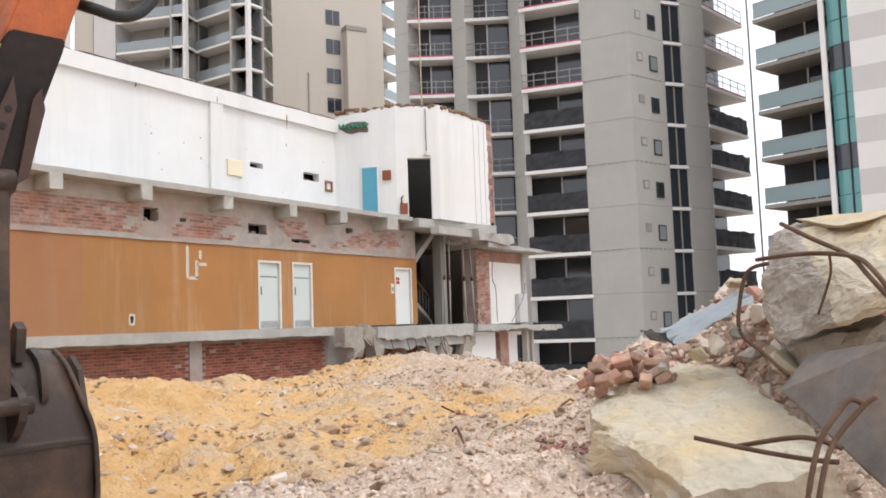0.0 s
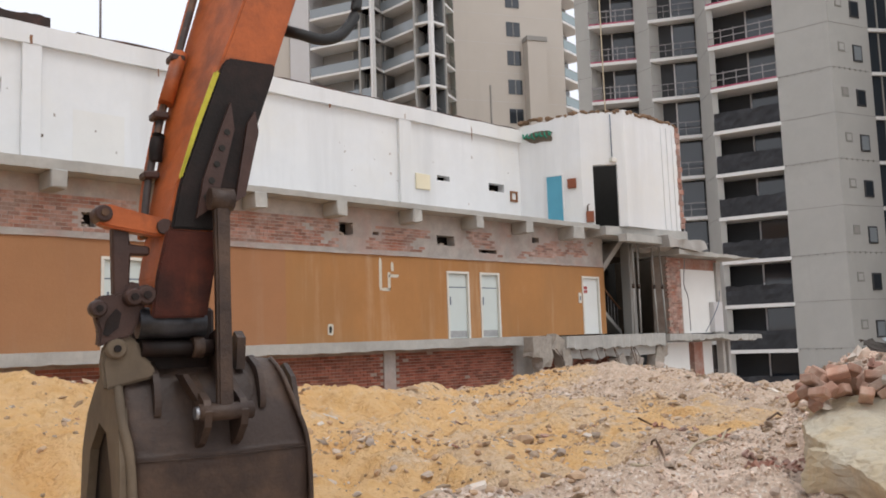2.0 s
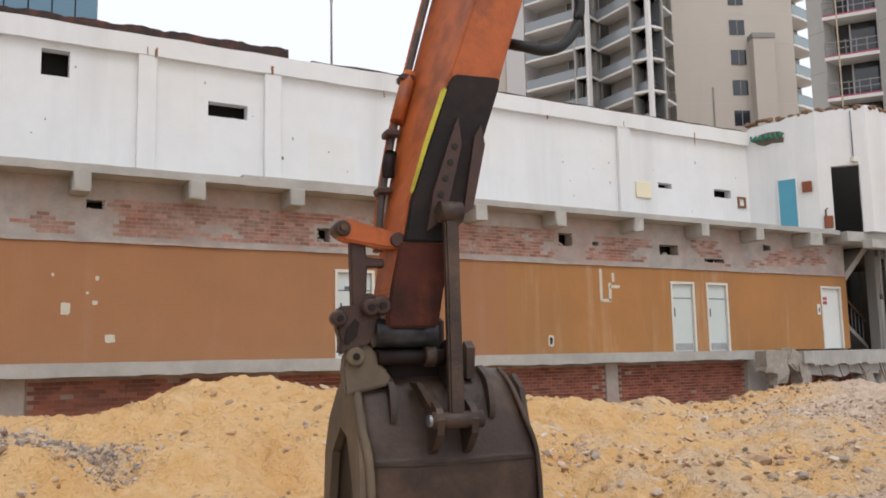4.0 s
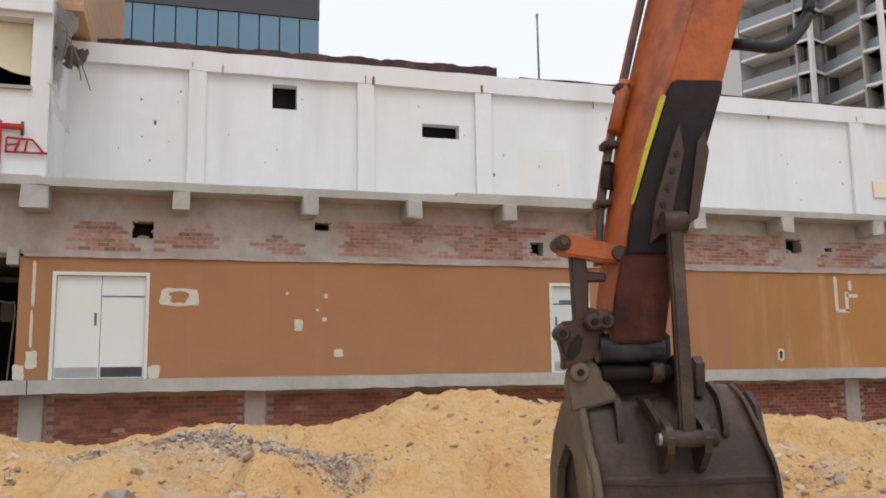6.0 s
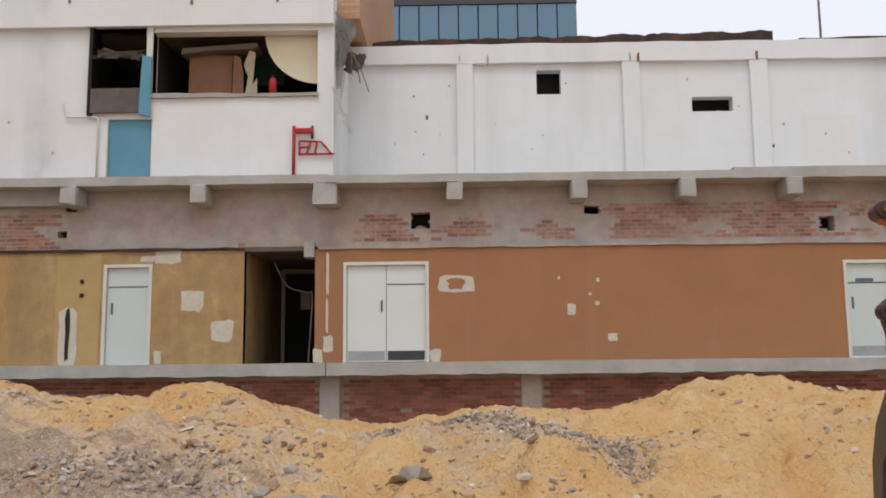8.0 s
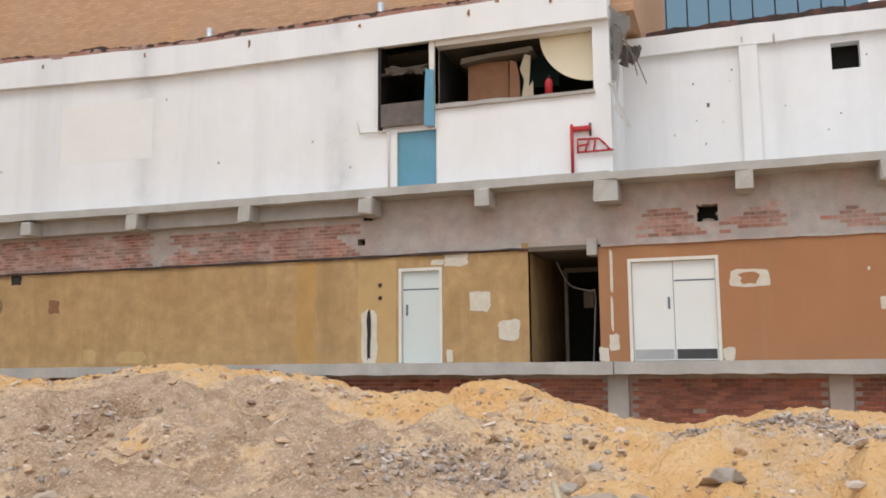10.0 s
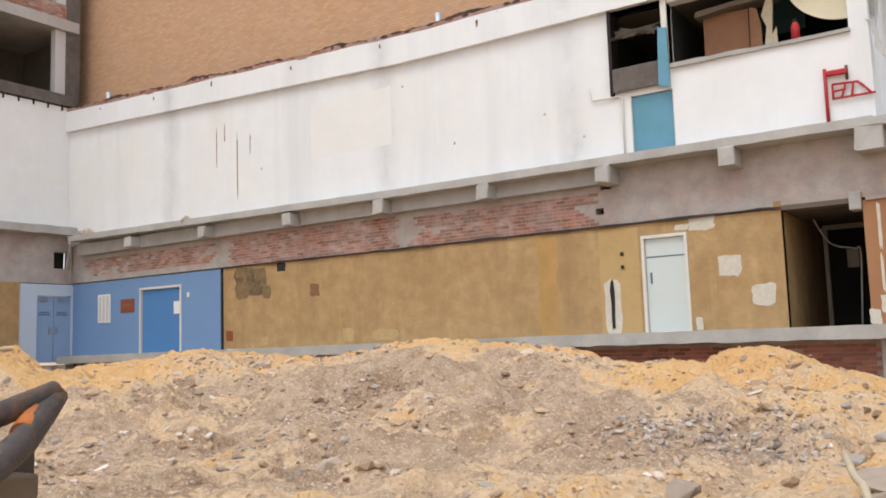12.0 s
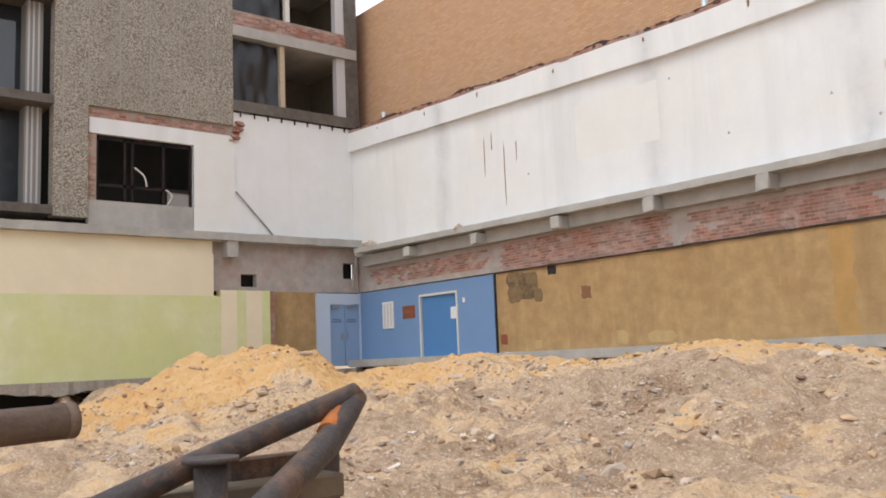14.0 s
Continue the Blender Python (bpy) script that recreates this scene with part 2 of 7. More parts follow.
T_CONC = material("tower_concrete", (0.42, 0.42, 0.40), 0.9, var=0.14, scale=0.6, tint=(0.39, 0.39, 0.37), tint_amt=0.7, tint_scale=0.25, streak=((0.34, 0.34, 0.325), 0.45, (0.5, 0.5, 0.05)), bump=0.05)
T_JOINT = material("tower_joint", (0.27, 0.27, 0.25), 0.9, var=0.2, scale=2.0)
T_WHITE = material("tower_white", (0.72, 0.72, 0.71), 0.7, var=0.06, scale=1.0)
T_BEIGE = material("tower_beige", (0.53, 0.485, 0.43), 0.85, var=0.06, scale=0.4, streak=((0.36, 0.33, 0.29), 0.3, (0.4, 0.4, 0.05)))
T_GREY = material("tower_grey", (0.30, 0.29, 0.27), 0.85, var=0.1, scale=0.6)
T_MESH = material("black_site_mesh", (0.035, 0.037, 0.042), 0.8, var=0.3, scale=1.5, tint=(0.07, 0.072, 0.08), tint_amt=0.6, tint_scale=1.0)
T_PINK = material("pink_edge_board", (0.42, 0.10, 0.16), 0.7, var=0.2, scale=2.0)
T_RAIL = material("scaffold_rail", (0.30, 0.28, 0.28), 0.5, 0.4, var=0.2, scale=3.0)
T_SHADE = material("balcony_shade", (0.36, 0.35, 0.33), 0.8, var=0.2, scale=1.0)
WHITE_OLD = material("white_repair", (0.755, 0.752, 0.728), 0.8, var=0.08, scale=1.2)
T_DARK = material("tower_shade_and_frame", (0.05, 0.052, 0.055), 0.8, var=0.2, scale=1.0)
T_STRIPE = material("tower_stripe_grey", (0.56, 0.55, 0.55), 0.7, var=0.05, scale=1.0)
TAN = material("tan_brick", (0.57, 0.36, 0.225), 0.9, var=0.16, scale=1.1, tint=(0.58, 0.35, 0.18), tint_amt=0.5, tint_scale=0.7, bump=0.1, courses=(0.72, 0.68, 0.62))
PEBBLE = material("pebble_panel", (0.50, 0.455, 0.385), 0.95, var=0.35, scale=2.0, tint=(0.30, 0.27, 0.23), tint_amt=0.5, tint_scale=0.5, fine=30, bump=0.6, pebbles=(22.0, (0.22, 0.19, 0.155), (0.15, 0.125, 0.10)))
PANEL_JOINT = material("panel_joint", (0.34, 0.32, 0.28), 0.9, var=0.15, scale=3.0)
PLASTIC = material("black_plastic_sheet", (0.02, 0.021, 0.024), 0.3, var=0.3, scale=4.0, bump=0.5, fine=5, spec=0.5)
CARDBOARD = material("torn_board", (0.26, 0.13, 0.07), 0.85, var=0.25, scale=4.0)
SIGN = material("sign_brown", (0.25, 0.08, 0.04), 0.6, var=0.2, scale=9.0)
PAPER = material("paper_white", (0.75, 0.75, 0.74), 0.7, var=0.08, scale=9.0)
DARKGREEN = material("green_net", (0.03, 0.22, 0.14), 0.8, var=0.4, scale=9.0)
INK = material("ink_grey", (0.12, 0.15, 0.2), 0.7, var=0.1, scale=9.0)


def glass(name, color, rough=0.05):
    m = bpy.data.materials.new(name)
    m.use_nodes = True
    b = m.node_tree.nodes["Principled BSDF"]
    b.inputs["Base Color"].default_value = (*color, 1)
    b.inputs["Roughness"].default_value, b.inputs["Metallic"].default_value = rough, 0.0
    b.inputs["Specular IOR Level"].default_value = 0.8
    return m


T_GLASS = glass("tower_glass", (0.03, 0.036, 0.044))
T_GLASS1 = glass("grey_tower_glass", (0.13, 0.14, 0.145), 0.15)
T_TEAL = glass("teal_glass", (0.10, 0.30, 0.30), 0.1)
T_BALU = glass("balustrade_glass", (0.24, 0.27, 0.29), 0.15)
T_BALU2 = glass("pale_balustrade_glass", (0.25, 0.33, 0.35), 0.15)
SKYGLASS = glass("blue_office_glass", (0.10, 0.21, 0.30), 0.08)


def ground_material():
    m = bpy.data.materials.new("sand_and_rubble")
    m.use_nodes = True
    n, l = m.node_tree.nodes, m.node_tree.links
    b = n["Principled BSDF"]
    b.inputs["Roughness"].default_value = 0.95
    b.inputs["Specular IOR Level"].default_value = 0.15
    geo = n.new("ShaderNodeNewGeometry")
    att = n.new("ShaderNodeAttribute")
    att.attribute_name = "sandy"

    def tex(sc, det=8.0, rgh=0.65):
        t = n.new("ShaderNodeTexNoise")
        t.inputs["Scale"].default_value, t.inputs["Detail"].default_value, t.inputs["Roughness"].default_value = sc, det, rgh
        l.new(geo.outputs["Position"], t.inputs["Vector"])
        return t.outputs["Fac"]

    def mixc(f, a, c):
        x = n.new("ShaderNodeMixRGB")
        l.new(f, x.inputs[0])
        for s, v in ((1, a), (2, c)):
            if isinstance(v, tuple):
                x.inputs[s].default_value = (*v, 1)
            else:
                l.new(v, x.inputs[s])
        return x.outputs[0]

    def rng(src, lo, hi, a=0.0, c=1.0):
        r = n.new("ShaderNodeMapRange")
        r.inputs[1].default_value, r.inputs[2].default_value, r.inputs[3].default_value, r.inputs[4].default_value = lo, hi, a, c
        l.new(src, r.inputs[0])
        return r.outputs[0]

    sand = mixc(rng(tex(3.5), 0.35, 0.7), (0.67, 0.405, 0.17), (0.73, 0.50, 0.275))
    sand = mixc(rng(tex(0.8), 0.5, 0.75), sand, (0.64, 0.355, 0.135))
    grit = mixc(rng(tex(5.0), 0.35, 0.65), (0.35, 0.24, 0.155), (0.54, 0.395, 0.275))
    grit = mixc(rng(tex(0.6, 9.0, 0.7), 0.52, 0.64), grit, (0.295, 0.19, 0.115))
    grit = mixc(rng(tex(30.0, 3.0), 0.55, 0.7), grit, (0.70, 0.61, 0.51))
    grit = mixc(rng(tex(22.0, 2.0), 0.66, 0.74), grit, (0.58, 0.37, 0.27))
    trod = n.new("ShaderNodeAttribute")
    trod.attribute_name = "crushed"
    crushed = mixc(rng(tex(5.0), 0.35, 0.65), (0.54, 0.40, 0.30), (0.78, 0.62, 0.50))
    crushed = mixc(rng(tex(26.0, 3.0), 0.55, 0.68), crushed, (0.85, 0.78, 0.70))
    grit = mixc(trod.outputs["Fac"], grit, crushed)
    add = n.new("ShaderNodeMath")
    add.operation = "ADD"
    l.new(rng(tex(0.75, 12.0, 0.74), 0.3, 0.7, -0.42, 0.42), add.inputs[0])
    l.new(att.outputs["Fac"], add.inputs[1])
    tan = mixc(rng(tex(14.0, 4.0), 0.4, 0.62), (0.58, 0.405, 0.245), (0.68, 0.51, 0.345))
    cur = mixc(rng(add.outputs[0], 0.24, 0.34), grit, tan)
    cur = mixc(rng(add.outputs[0], 0.42, 0.54), cur, sand)
    cur = mixc(rng(tex(0.5, 8.0, 0.7), 0.58, 0.68, 0.0, 0.6), cur, (0.56, 0.345, 0.16))
    cur = mixc(rng(tex(9.0, 6.0, 0.8), 0.6, 0.7), cur, (0.58, 0.40, 0.25))
    l.new(cur, b.inputs["Base Color"])
    bp = n.new("ShaderNodeBump")
    bp.inputs["Strength"].default_value, bp.inputs["Distance"].default_value = 0.7, 0.045
    bp2 = n.new("ShaderNodeBump")
    bp2.inputs["Strength"].default_value, bp2.inputs["Distance"].default_value = 0.7, 0.2
    l.new(tex(4.5, 4.0, 0.6), bp2.inputs["Height"])
    l.new(bp2.outputs[0], bp.inputs["Normal"])
    l.new(tex(18.0, 9.0, 0.75), bp.inputs["Height"])
    l.new(bp.outputs[0], b.inputs["Normal"])
    return m


GROUND = ground_material()
rnd = random.Random(7)


# ---- mesh helpers ----
def thing(name, label, category, group="", m=None):
    ob = new(name)
    ob.empty_display_size = 0.3
    if m is not None:
        ob.matrix_world = m
    return tagged(ob, label, category, group)


def link_mesh(name, bm, mat, parent=None, label=""):
    me = bpy.data.meshes.new(name)
    bm.to_mesh(me)
    bm.free()
    me.materials.append(mat)
    ob = new(name, me)
    if parent is not None:
        ob.parent = parent
    if label:
        ob["label"] = label
    return ob


def part(name, bm, mat, parent, label=""):
    return link_mesh(name, bm, mat, parent, label)


def box(bm, x0, x1, y0, y1, z0, z1, bev=0.0):
    vs = [bm.verts.new((x, y, z)) for z in (z0, z1) for x, y in ((x0, y0), (x1, y0), (x1, y1), (x0, y1))]
    fs = [bm.faces.new([vs[i] for i in f]) for f in ((3, 2, 1, 0), (4, 5, 6, 7), (0, 1, 5, 4), (1, 2, 6, 5), (2, 3, 7, 6), (3, 0, 4, 7))]
    if bev:
        es = list({e for f in fs for e in f.edges})
        bmesh.ops.bevel(bm, geom=es, offset=bev, segments=1, affect="EDGES")
    return bm


def boxes(*specs, bev=0.0):
    bm = bmesh.new()
    for s in specs:
        box(bm, *s, bev=bev)
    return bm


def prism(poly, y0, y1, bm=None):
    """A polygon in x and z, given along y from y0 to y1."""
    bm = bm or bmesh.new()
    a = [bm.verts.new((x, y0, z)) for x, z in poly]
    c = [bm.verts.new((x, y1, z)) for x, z in poly]
    bm.faces.new(a)
    bm.faces.new(c[::-1])
    k = len(poly)
    for i in range(k):
        bm.faces.new((a[i], c[i], c[(i + 1) % k], a[(i + 1) % k]))
    bmesh.ops.recalc_face_normals(bm, faces=bm.faces)
    return bm


def tube(points, r, seg=10, bm=None, closed_ends=True):
    bm = bm or bmesh.new()
    pts = [Vector(p) for p in points]
    rings = []
    for i, p in enumerate(pts):
        d = (pts[min(i + 1, len(pts) - 1)] - pts[max(i - 1, 0)]).normalized()
        a = d.cross(Vector((0.13, 0.31, 0.94)) if abs(d.z) < 0.95 else Vector((1, 0, 0))).normalized()
        c = d.cross(a)
        rr = r[i] if isinstance(r, (list, tuple)) else r
        rings.append([bm.verts.new(p + rr * (math.cos(t) * a + math.sin(t) * c)) for t in (2 * math.pi * k / seg for k in range(seg))])
    for u, w in zip(rings, rings[1:]):
        for k in range(seg):
            bm.faces.new((u[k], u[(k + 1) % seg], w[(k + 1) % seg], w[k])).smooth = True
    if closed_ends:
        bm.faces.new(rings[0][::-1])
        bm.faces.new(rings[-1])
    bmesh.ops.recalc_face_normals(bm, faces=bm.faces)
    return bm


def curve_points(ctrl, n=24):
    """A smooth line through the control points."""
    c = [Vector(p) for p in ctrl]
    out = []
    for i in range(len(c) - 1):
        p0, p1, p2, p3 = c[max(i - 1, 0)], c[i], c[i + 1], c[min(i + 2, len(c) - 1)]
        for k in range(n):
            t = k / n
            out.append(0.5 * (2 * p1 + (p2 - p0) * t + (2 * p0 - 5 * p1 + 4 * p2 - p3) * t * t + (3 * p1 - p0 - 3 * p2 + p3) * t**3))
    return out + [c[-1]]


def wall_boxes(x0, x1, z0, z1, y0, y1, holes=()):
    """Boxes of a wall along x with openings (x0, x1, z0, z1) that go through it."""
    bm = bmesh.new()
    xs = sorted({x0, x1, *[min(max(v, x0), x1) for h in holes for v in h[:2]]})
    for a, c in zip(xs, xs[1:]):
        if c - a < 1e-4:
            continue
        cut = sorted((max(h[2], z0), min(h[3], z1)) for h in holes if h[0] < (a + c) / 2 < h[1])
        low = z0
        for lo, hi in cut:
            if lo - low > 1e-3:
                box(bm, a, c, y0, y1, low, lo)
            low = max(low, hi)
        if z1 - low > 1e-3:
            box(bm, a, c, y0, y1, low, z1)
    bmesh.ops.remove_doubles(bm, verts=bm.verts, dist=1e-5)
    return bm


def structure(name, bm, mat, label, category):
    return tagged(link_mesh(name, bm, mat), label, category, kind="structure")


def rough_strip(x0, x1, y0, y1, ztop, zbot, step=0.25, jy=0.03, jz=0.02, seed=1, bottom_jz=0.0):
    """A long beam along x with a broken, uneven front edge; ztop and zbot are functions of x."""
    r = random.Random(seed)
    n = max(2, int((x1 - x0) / step))
    bm = bmesh.new()
    rows = []
    for i in range(n + 1):
        x = x0 + (x1 - x0) * i / n
        dy, dz, db = r.uniform(-jy, jy), r.uniform(-jz, jz), r.uniform(-bottom_jz, bottom_jz)
        rows.append([bm.verts.new((x, y0 + dy, zbot(x) + db)), bm.verts.new((x, y0 + dy * 0.7, ztop(x) + dz)), bm.verts.new((x, y1, ztop(x))), bm.verts.new((x, y1, zbot(x)))])
    for u, w in zip(rows, rows[1:]):
        for k in range(4):
            bm.faces.new((u[k], w[k], w[(k + 1) % 4], u[(k + 1) % 4]))
    bm.faces.new(rows[0])
    bm.faces.new(rows[-1][::-1])
    bmesh.ops.recalc_face_normals(bm, faces=bm.faces)
    return bm


def patch(cx, cz, w, h, y, n=14, rough=0.18, seed=0, thick=0.004):
    """A flat flake with a torn outline on a wall that faces -y."""
    r = random.Random(seed)
    pts = []
    for k in range(n):
        t = 2 * math.pi * k / n
        c, s = math.cos(t), math.sin(t)
        e = max(abs(c), abs(s))
        f = 0.5 / e * (1 + r.uniform(-rough, rough))
        pts.append((cx + c * f * w, cz + s * f * h))
    return prism(pts, y - thick, y)


def lump(r, size, sub=1, squash=0.7):
    bm = bmesh.new()
    bmesh.ops.create_icosphere(bm, subdivisions=sub, radius=1.0)
    o = Vector((r.uniform(-50, 50), r.uniform(-50, 50), r.uniform(-50, 50)))
    for v in bm.verts:
        k = 1 + 0.45 * noise.noise(v.co * 1.3 + o) + 0.2 * noise.noise(v.co * 4 + o)
        v.co = Vector((v.co.x * size[0], v.co.y * size[1], v.co.z * size[2])) * k
    return bm


def torn_sheet(points, thick, seed, rough=0.05):
    """A bent sheet between four corners, with a torn outline."""
    r = random.Random(seed)
    a, b, c, d = (Vector(p) for p in points)
    bm = bmesh.new()
    n = 9
    rows = []
    for j in range(n + 1):
        row = []
        for i in range(n + 1):
            u, v = i / n, j / n
            p = a.lerp(b, u).lerp(d.lerp(c, u), v) + 0.7 * rough * noise.noise_vector(Vector((u * 3, v * 3, seed)))
            if i in (0, n) or j in (0, n):
                p += Vector((r.uniform(-rough, rough), 0, r.uniform(-rough, rough)))
            row.append(bm.verts.new(p))
        rows.append(row)
    for u, w in zip(rows, rows[1:]):
        for i in range(n):
            bm.faces.new((u[i], u[i + 1], w[i + 1], w[i]))
    bmesh.ops.solidify(bm, geom=bm.faces, thickness=thick)
    return bm


# ---- ground ----
RIDGE = [(-24, 0.5), (-22.1, 1.1), (-20.4, 1.09), (-18.9, 1.28), (-16.9, 1.47), (-14.9, 1.36), (-13.2, 1.22), (-11.9, 1.34), (-10.8, 1.52), (-10.1, 1.55), (-9.1, 1.44), (-8, 1.42), (-7.3, 1.27), (-6.3, 1.0),
         (-5.35, 1.06), (-5.05, 0.98), (-4.65, 1.15), (-4.2, 1.27), (-3.8, 1.2), (-3.4, 1.0), (-2.75, 0.8), (-2.25, 0.64), (-1.3, 0.56), (-0.6, 0.63), (0, 0.78), (0.7, 0.81), (1.95, 0.75), (2.6, 0.88), (3.1, 1.06),
         (3.55, 1.2), (4.6, 1.28), (5.2, 1.15), (5.5, 1.01), (5.9, 1.04), (7.5, 0.9), (10, 0.71), (11.9, 0.52), (12.8, 0.36), (14.1, 0.18), (15.1, 0.17), (16.1, 0.38), (17.1, 0.6), (18.9, 0.73), (20.3, 0.62),
         (21.9, 0.34), (25.2, -0.1), (28.8, -0.4), (32, -0.5)]
SPUR = [(-31, 0.5), (-28, 0.62), (-26, 1.0), (-24.2, 1.6), (-21.5, 1.7), (-19.7, 1.7), (-18.1, 1.35), (-16.5, 0.9), (-14, 0.3)]


def along(table, x):
    return float(np.interp(x, [p[0] for p in table], [p[1] for p in table]))


def swell(d, wide):
    k = min(abs(d) / wide, 1.0)
    return 0.5 + 0.5 * math.cos(math.pi * k)


def ground_z(x, y):
    base = 0.18 if y < 14 else 0.18 - 0.16 * (y - 14)
    base -= 0.05 * max(0.0, x - 14) + 0.12 * max(0.0, x - 30)
    base = max(base, -3.0)
    if x > 40 or (y > 20 and x > 24):
        return -3.0
    if x < -40 or y > 20 or y < -14:
        return -0.3
    z = base
    h = along(RIDGE, x) - base
    z += h * swell(y - 13.5, 2.6 if y > 13.5 else 5.5)
    h2 = along(SPUR, x) - base
    if -32 < x < -13:
        z = max(z, base + h2 * swell(y - 9.8, 3.6 if y > 9.8 else 4.5))
    # a low heap of broken ground before the ridge
    z += 0.42 * swell(math.hypot((x + 6.5) / 1.6, y - 9.3), 2.6) + 0.25 * swell(math.hypot((x + 1.2) / 2.0, y - 10.2), 2.0)
    # the heap under the broken slabs
    z += 0.85 * swell(math.hypot(x - 8.6, (y - 0.4) / 1.1), 2.6) + 1.2 * swell(math.hypot(x - 10.3, (y - 1.0) / 1.2), 2.8) + 0.6 * swell(math.hypot(x - 9.4, y - 3.0), 1.7)
    p = Vector((x, y, 0))
    edge = min(1.0, max(0.0, (math.hypot(x, y) - 1.5) / 3))
    open_ = 1 - 0.92 * swell(y - 13.4, 2.0)
    # slumped hollows and scarps, quieter along the crest
    warp = p + 0.5 * noise.noise_vector(p * 0.9)
    z += edge * open_ * (0.13 * noise.fractal(p * 0.55, 1.0, 2.0, 4) + 0.5 * (abs(noise.noise(warp * 0.62 + Vector((3, 1, 4)))) - 0.2) + 0.34 * max(0.0, noise.noise(warp * 1.25 + Vector((7, 2, 9))) - 0.12))
    z -= 0.3 * swell(math.hypot((x + 17.6) / 1.4, y - 10.6), 1.3) - 0.22 * swell(math.hypot((x + 15.9) / 1.2, y - 10.4), 1.2)
    # clods and footprints
    z += edge * (0.075 * noise.fractal(p * 1.7 + Vector((9, 3, 1)), 0.6, 2.1, 5) + 0.05 * abs(noise.noise(p * 2.6 + Vector((2, 5, 7)))) + 0.06 * abs(noise.noise(p * 5.5)) + 0.1 * max(0.0, noise.noise(p * 3.3 + Vector((4, 8, 2))) - 0.25) + 0.035 * abs(noise.noise(p * 10.5)))
    return z


def sandiness(x, y, z):
    s = 0.24 + 0.34 * min(1.0, max(0.0, (x + 6) / 5)) + 0.42 * swell(y - 13.7, 2.8)
    s += 0.3 * swell(math.hypot(x - 3.5, (y - 9.0) / 1.4), 3.5)
    s -= 0.75 * swell(math.hypot((x + 0.1) / 1.3, y - 11.3), 1.6) + 0.5 * swell(math.hypot(x - 1.3, y - 9.9), 1.0) + 0.35 * swell(math.hypot((x + 3.6) / 1.5, y - 8.6), 1.8)
    s += 0.75 * swell(math.hypot((x + 21.5) / 1.5, (y - 9.0) / 1.3), 5.0) - 0.3 * swell(math.hypot((x + 9) / 1.8, y - 11.5), 3.5)
    s += 0.45 * swell(math.hypot((x + 5.0) / 1.6, y - 11.8), 1.6) + 0.5 * swell(math.hypot((x + 17.2) / 1.5, y - 10.6), 2.2)
    if x > 10:
        s -= 0.07 * (x - 10)
    s += 0.3 * swell(math.hypot((x - 4.3) / 1.5, (y - 12.6) / 1.3), 2.4) + 0.3 * swell(math.hypot((x + 4.3) / 1.3, y - 12.8), 2.0) + 0.25 * swell(math.hypot((x + 10) / 1.5, y - 13.2), 2.2)
    return s - 0.6 * trodden(x, y)


def trodden(x, y):
    """Where the ground is a crushed, pale haul road."""
    return min(1.0, max(0.0, 5.2 - y) / 1.2) * min(1.0, max(0.0, x + 1.5) / 3.5)


def build_ground():
    far = [46, 60, 90, 150, 300, 600, 1500, 3000]
    xs = [-v for v in far[::-1]] + list(np.arange(-36, -24, 0.2)) + list(np.arange(-24, 20, 0.055)) + list(np.arange(20, 37.01, 0.2)) + far
    ys = [-v for v in far[::-1]] + [-30, -20, -14] + list(np.arange(-9, 3.0, 0.25)) + list(np.arange(3.0, 6.5, 0.09)) + list(np.arange(6.5, 14.5, 0.05)) + list(np.arange(14.5, 15.5, 0.1)) + list(np.arange(15.5, 19.01, 0.2)) + [22, 30] + far
    pts, faces, sand, trod = [], [], [], []
    for y in ys:
        for x in xs:
            z = ground_z(x, y)
            pts.append((x, y, z))
            sand.append(sandiness(x, y, z))
            trod.append(max(trodden(x, y), 0.6 * min(1.0, max(0.0, (x - 9) / 6))))
    w = len(xs)
    for j in range(len(ys) - 1):
        for i in range(w - 1):
            a = j * w + i
            faces.append((a, a + 1, a + 1 + w, a + w))
    me = bpy.data.meshes.new("ground")
    me.from_pydata(pts, [], faces)
    att = me.attributes.new("sandy", "FLOAT", "POINT")
    att.data.foreach_set("value", sand)
    me.attributes.new("crushed", "FLOAT", "POINT").data.foreach_set("value", trod)
    me.polygons.foreach_set("use_smooth", [True] * len(faces))
    me.materials.append(GROUND)
    return tagged(new("ground", me), "heaped yellow sand and grey demolition rubble", "ground", kind="structure")


build_ground()

# ---- main facade: ground storey, slab, first storey ----
FY = 18.2


def ledge_rise(x):
    return 0.0 if x > -14 else 0.6 * (-14 - x) / 15.3


wall_base = structure("wall_base", wall_boxes(-29.5, 26.0, -1.2, 1.34, 18.14, 18.5), MORTAR, "old brick ground-storey wall under a concrete slab", "wall")
for n_, (a, c) in enumerate([(-3.13, -2.7), (1.09, 1.52), (15.95, 16.39), (9.0, 9.4), (21.46, 22.4)]):
    post = structure("base_pier", boxes((a, c, 17.98 if n_ in (0, 4) else 18.08, 18.16, -1.2, 1.33), bev=0.015), CONC if n_ in (0, 4) else RENDER, "grey concrete pier set in the brick wall", "pier")

slab_left = structure("floor_slab", rough_strip(-29.2, -2.95, 17.62, 18.6, lambda x: 1.6 - 0.1 * max(0, (-x - 10) / 19), lambda x: 1.34 - 0.1 * max(0, (-x - 10) / 19), 0.3, 0.014, 0.006, 3, 0.014), LEDGE, "broken grey concrete floor slab edge", "floor slab")
slab_mid = structure("floor_slab", rough_strip(-2.93, 21.6, 17.62, 18.6, lambda x: 1.6, lambda x: 1.34, 0.3, 0.014, 0.006, 4, 0.018), LEDGE, "broken grey concrete floor slab edge", "floor slab")
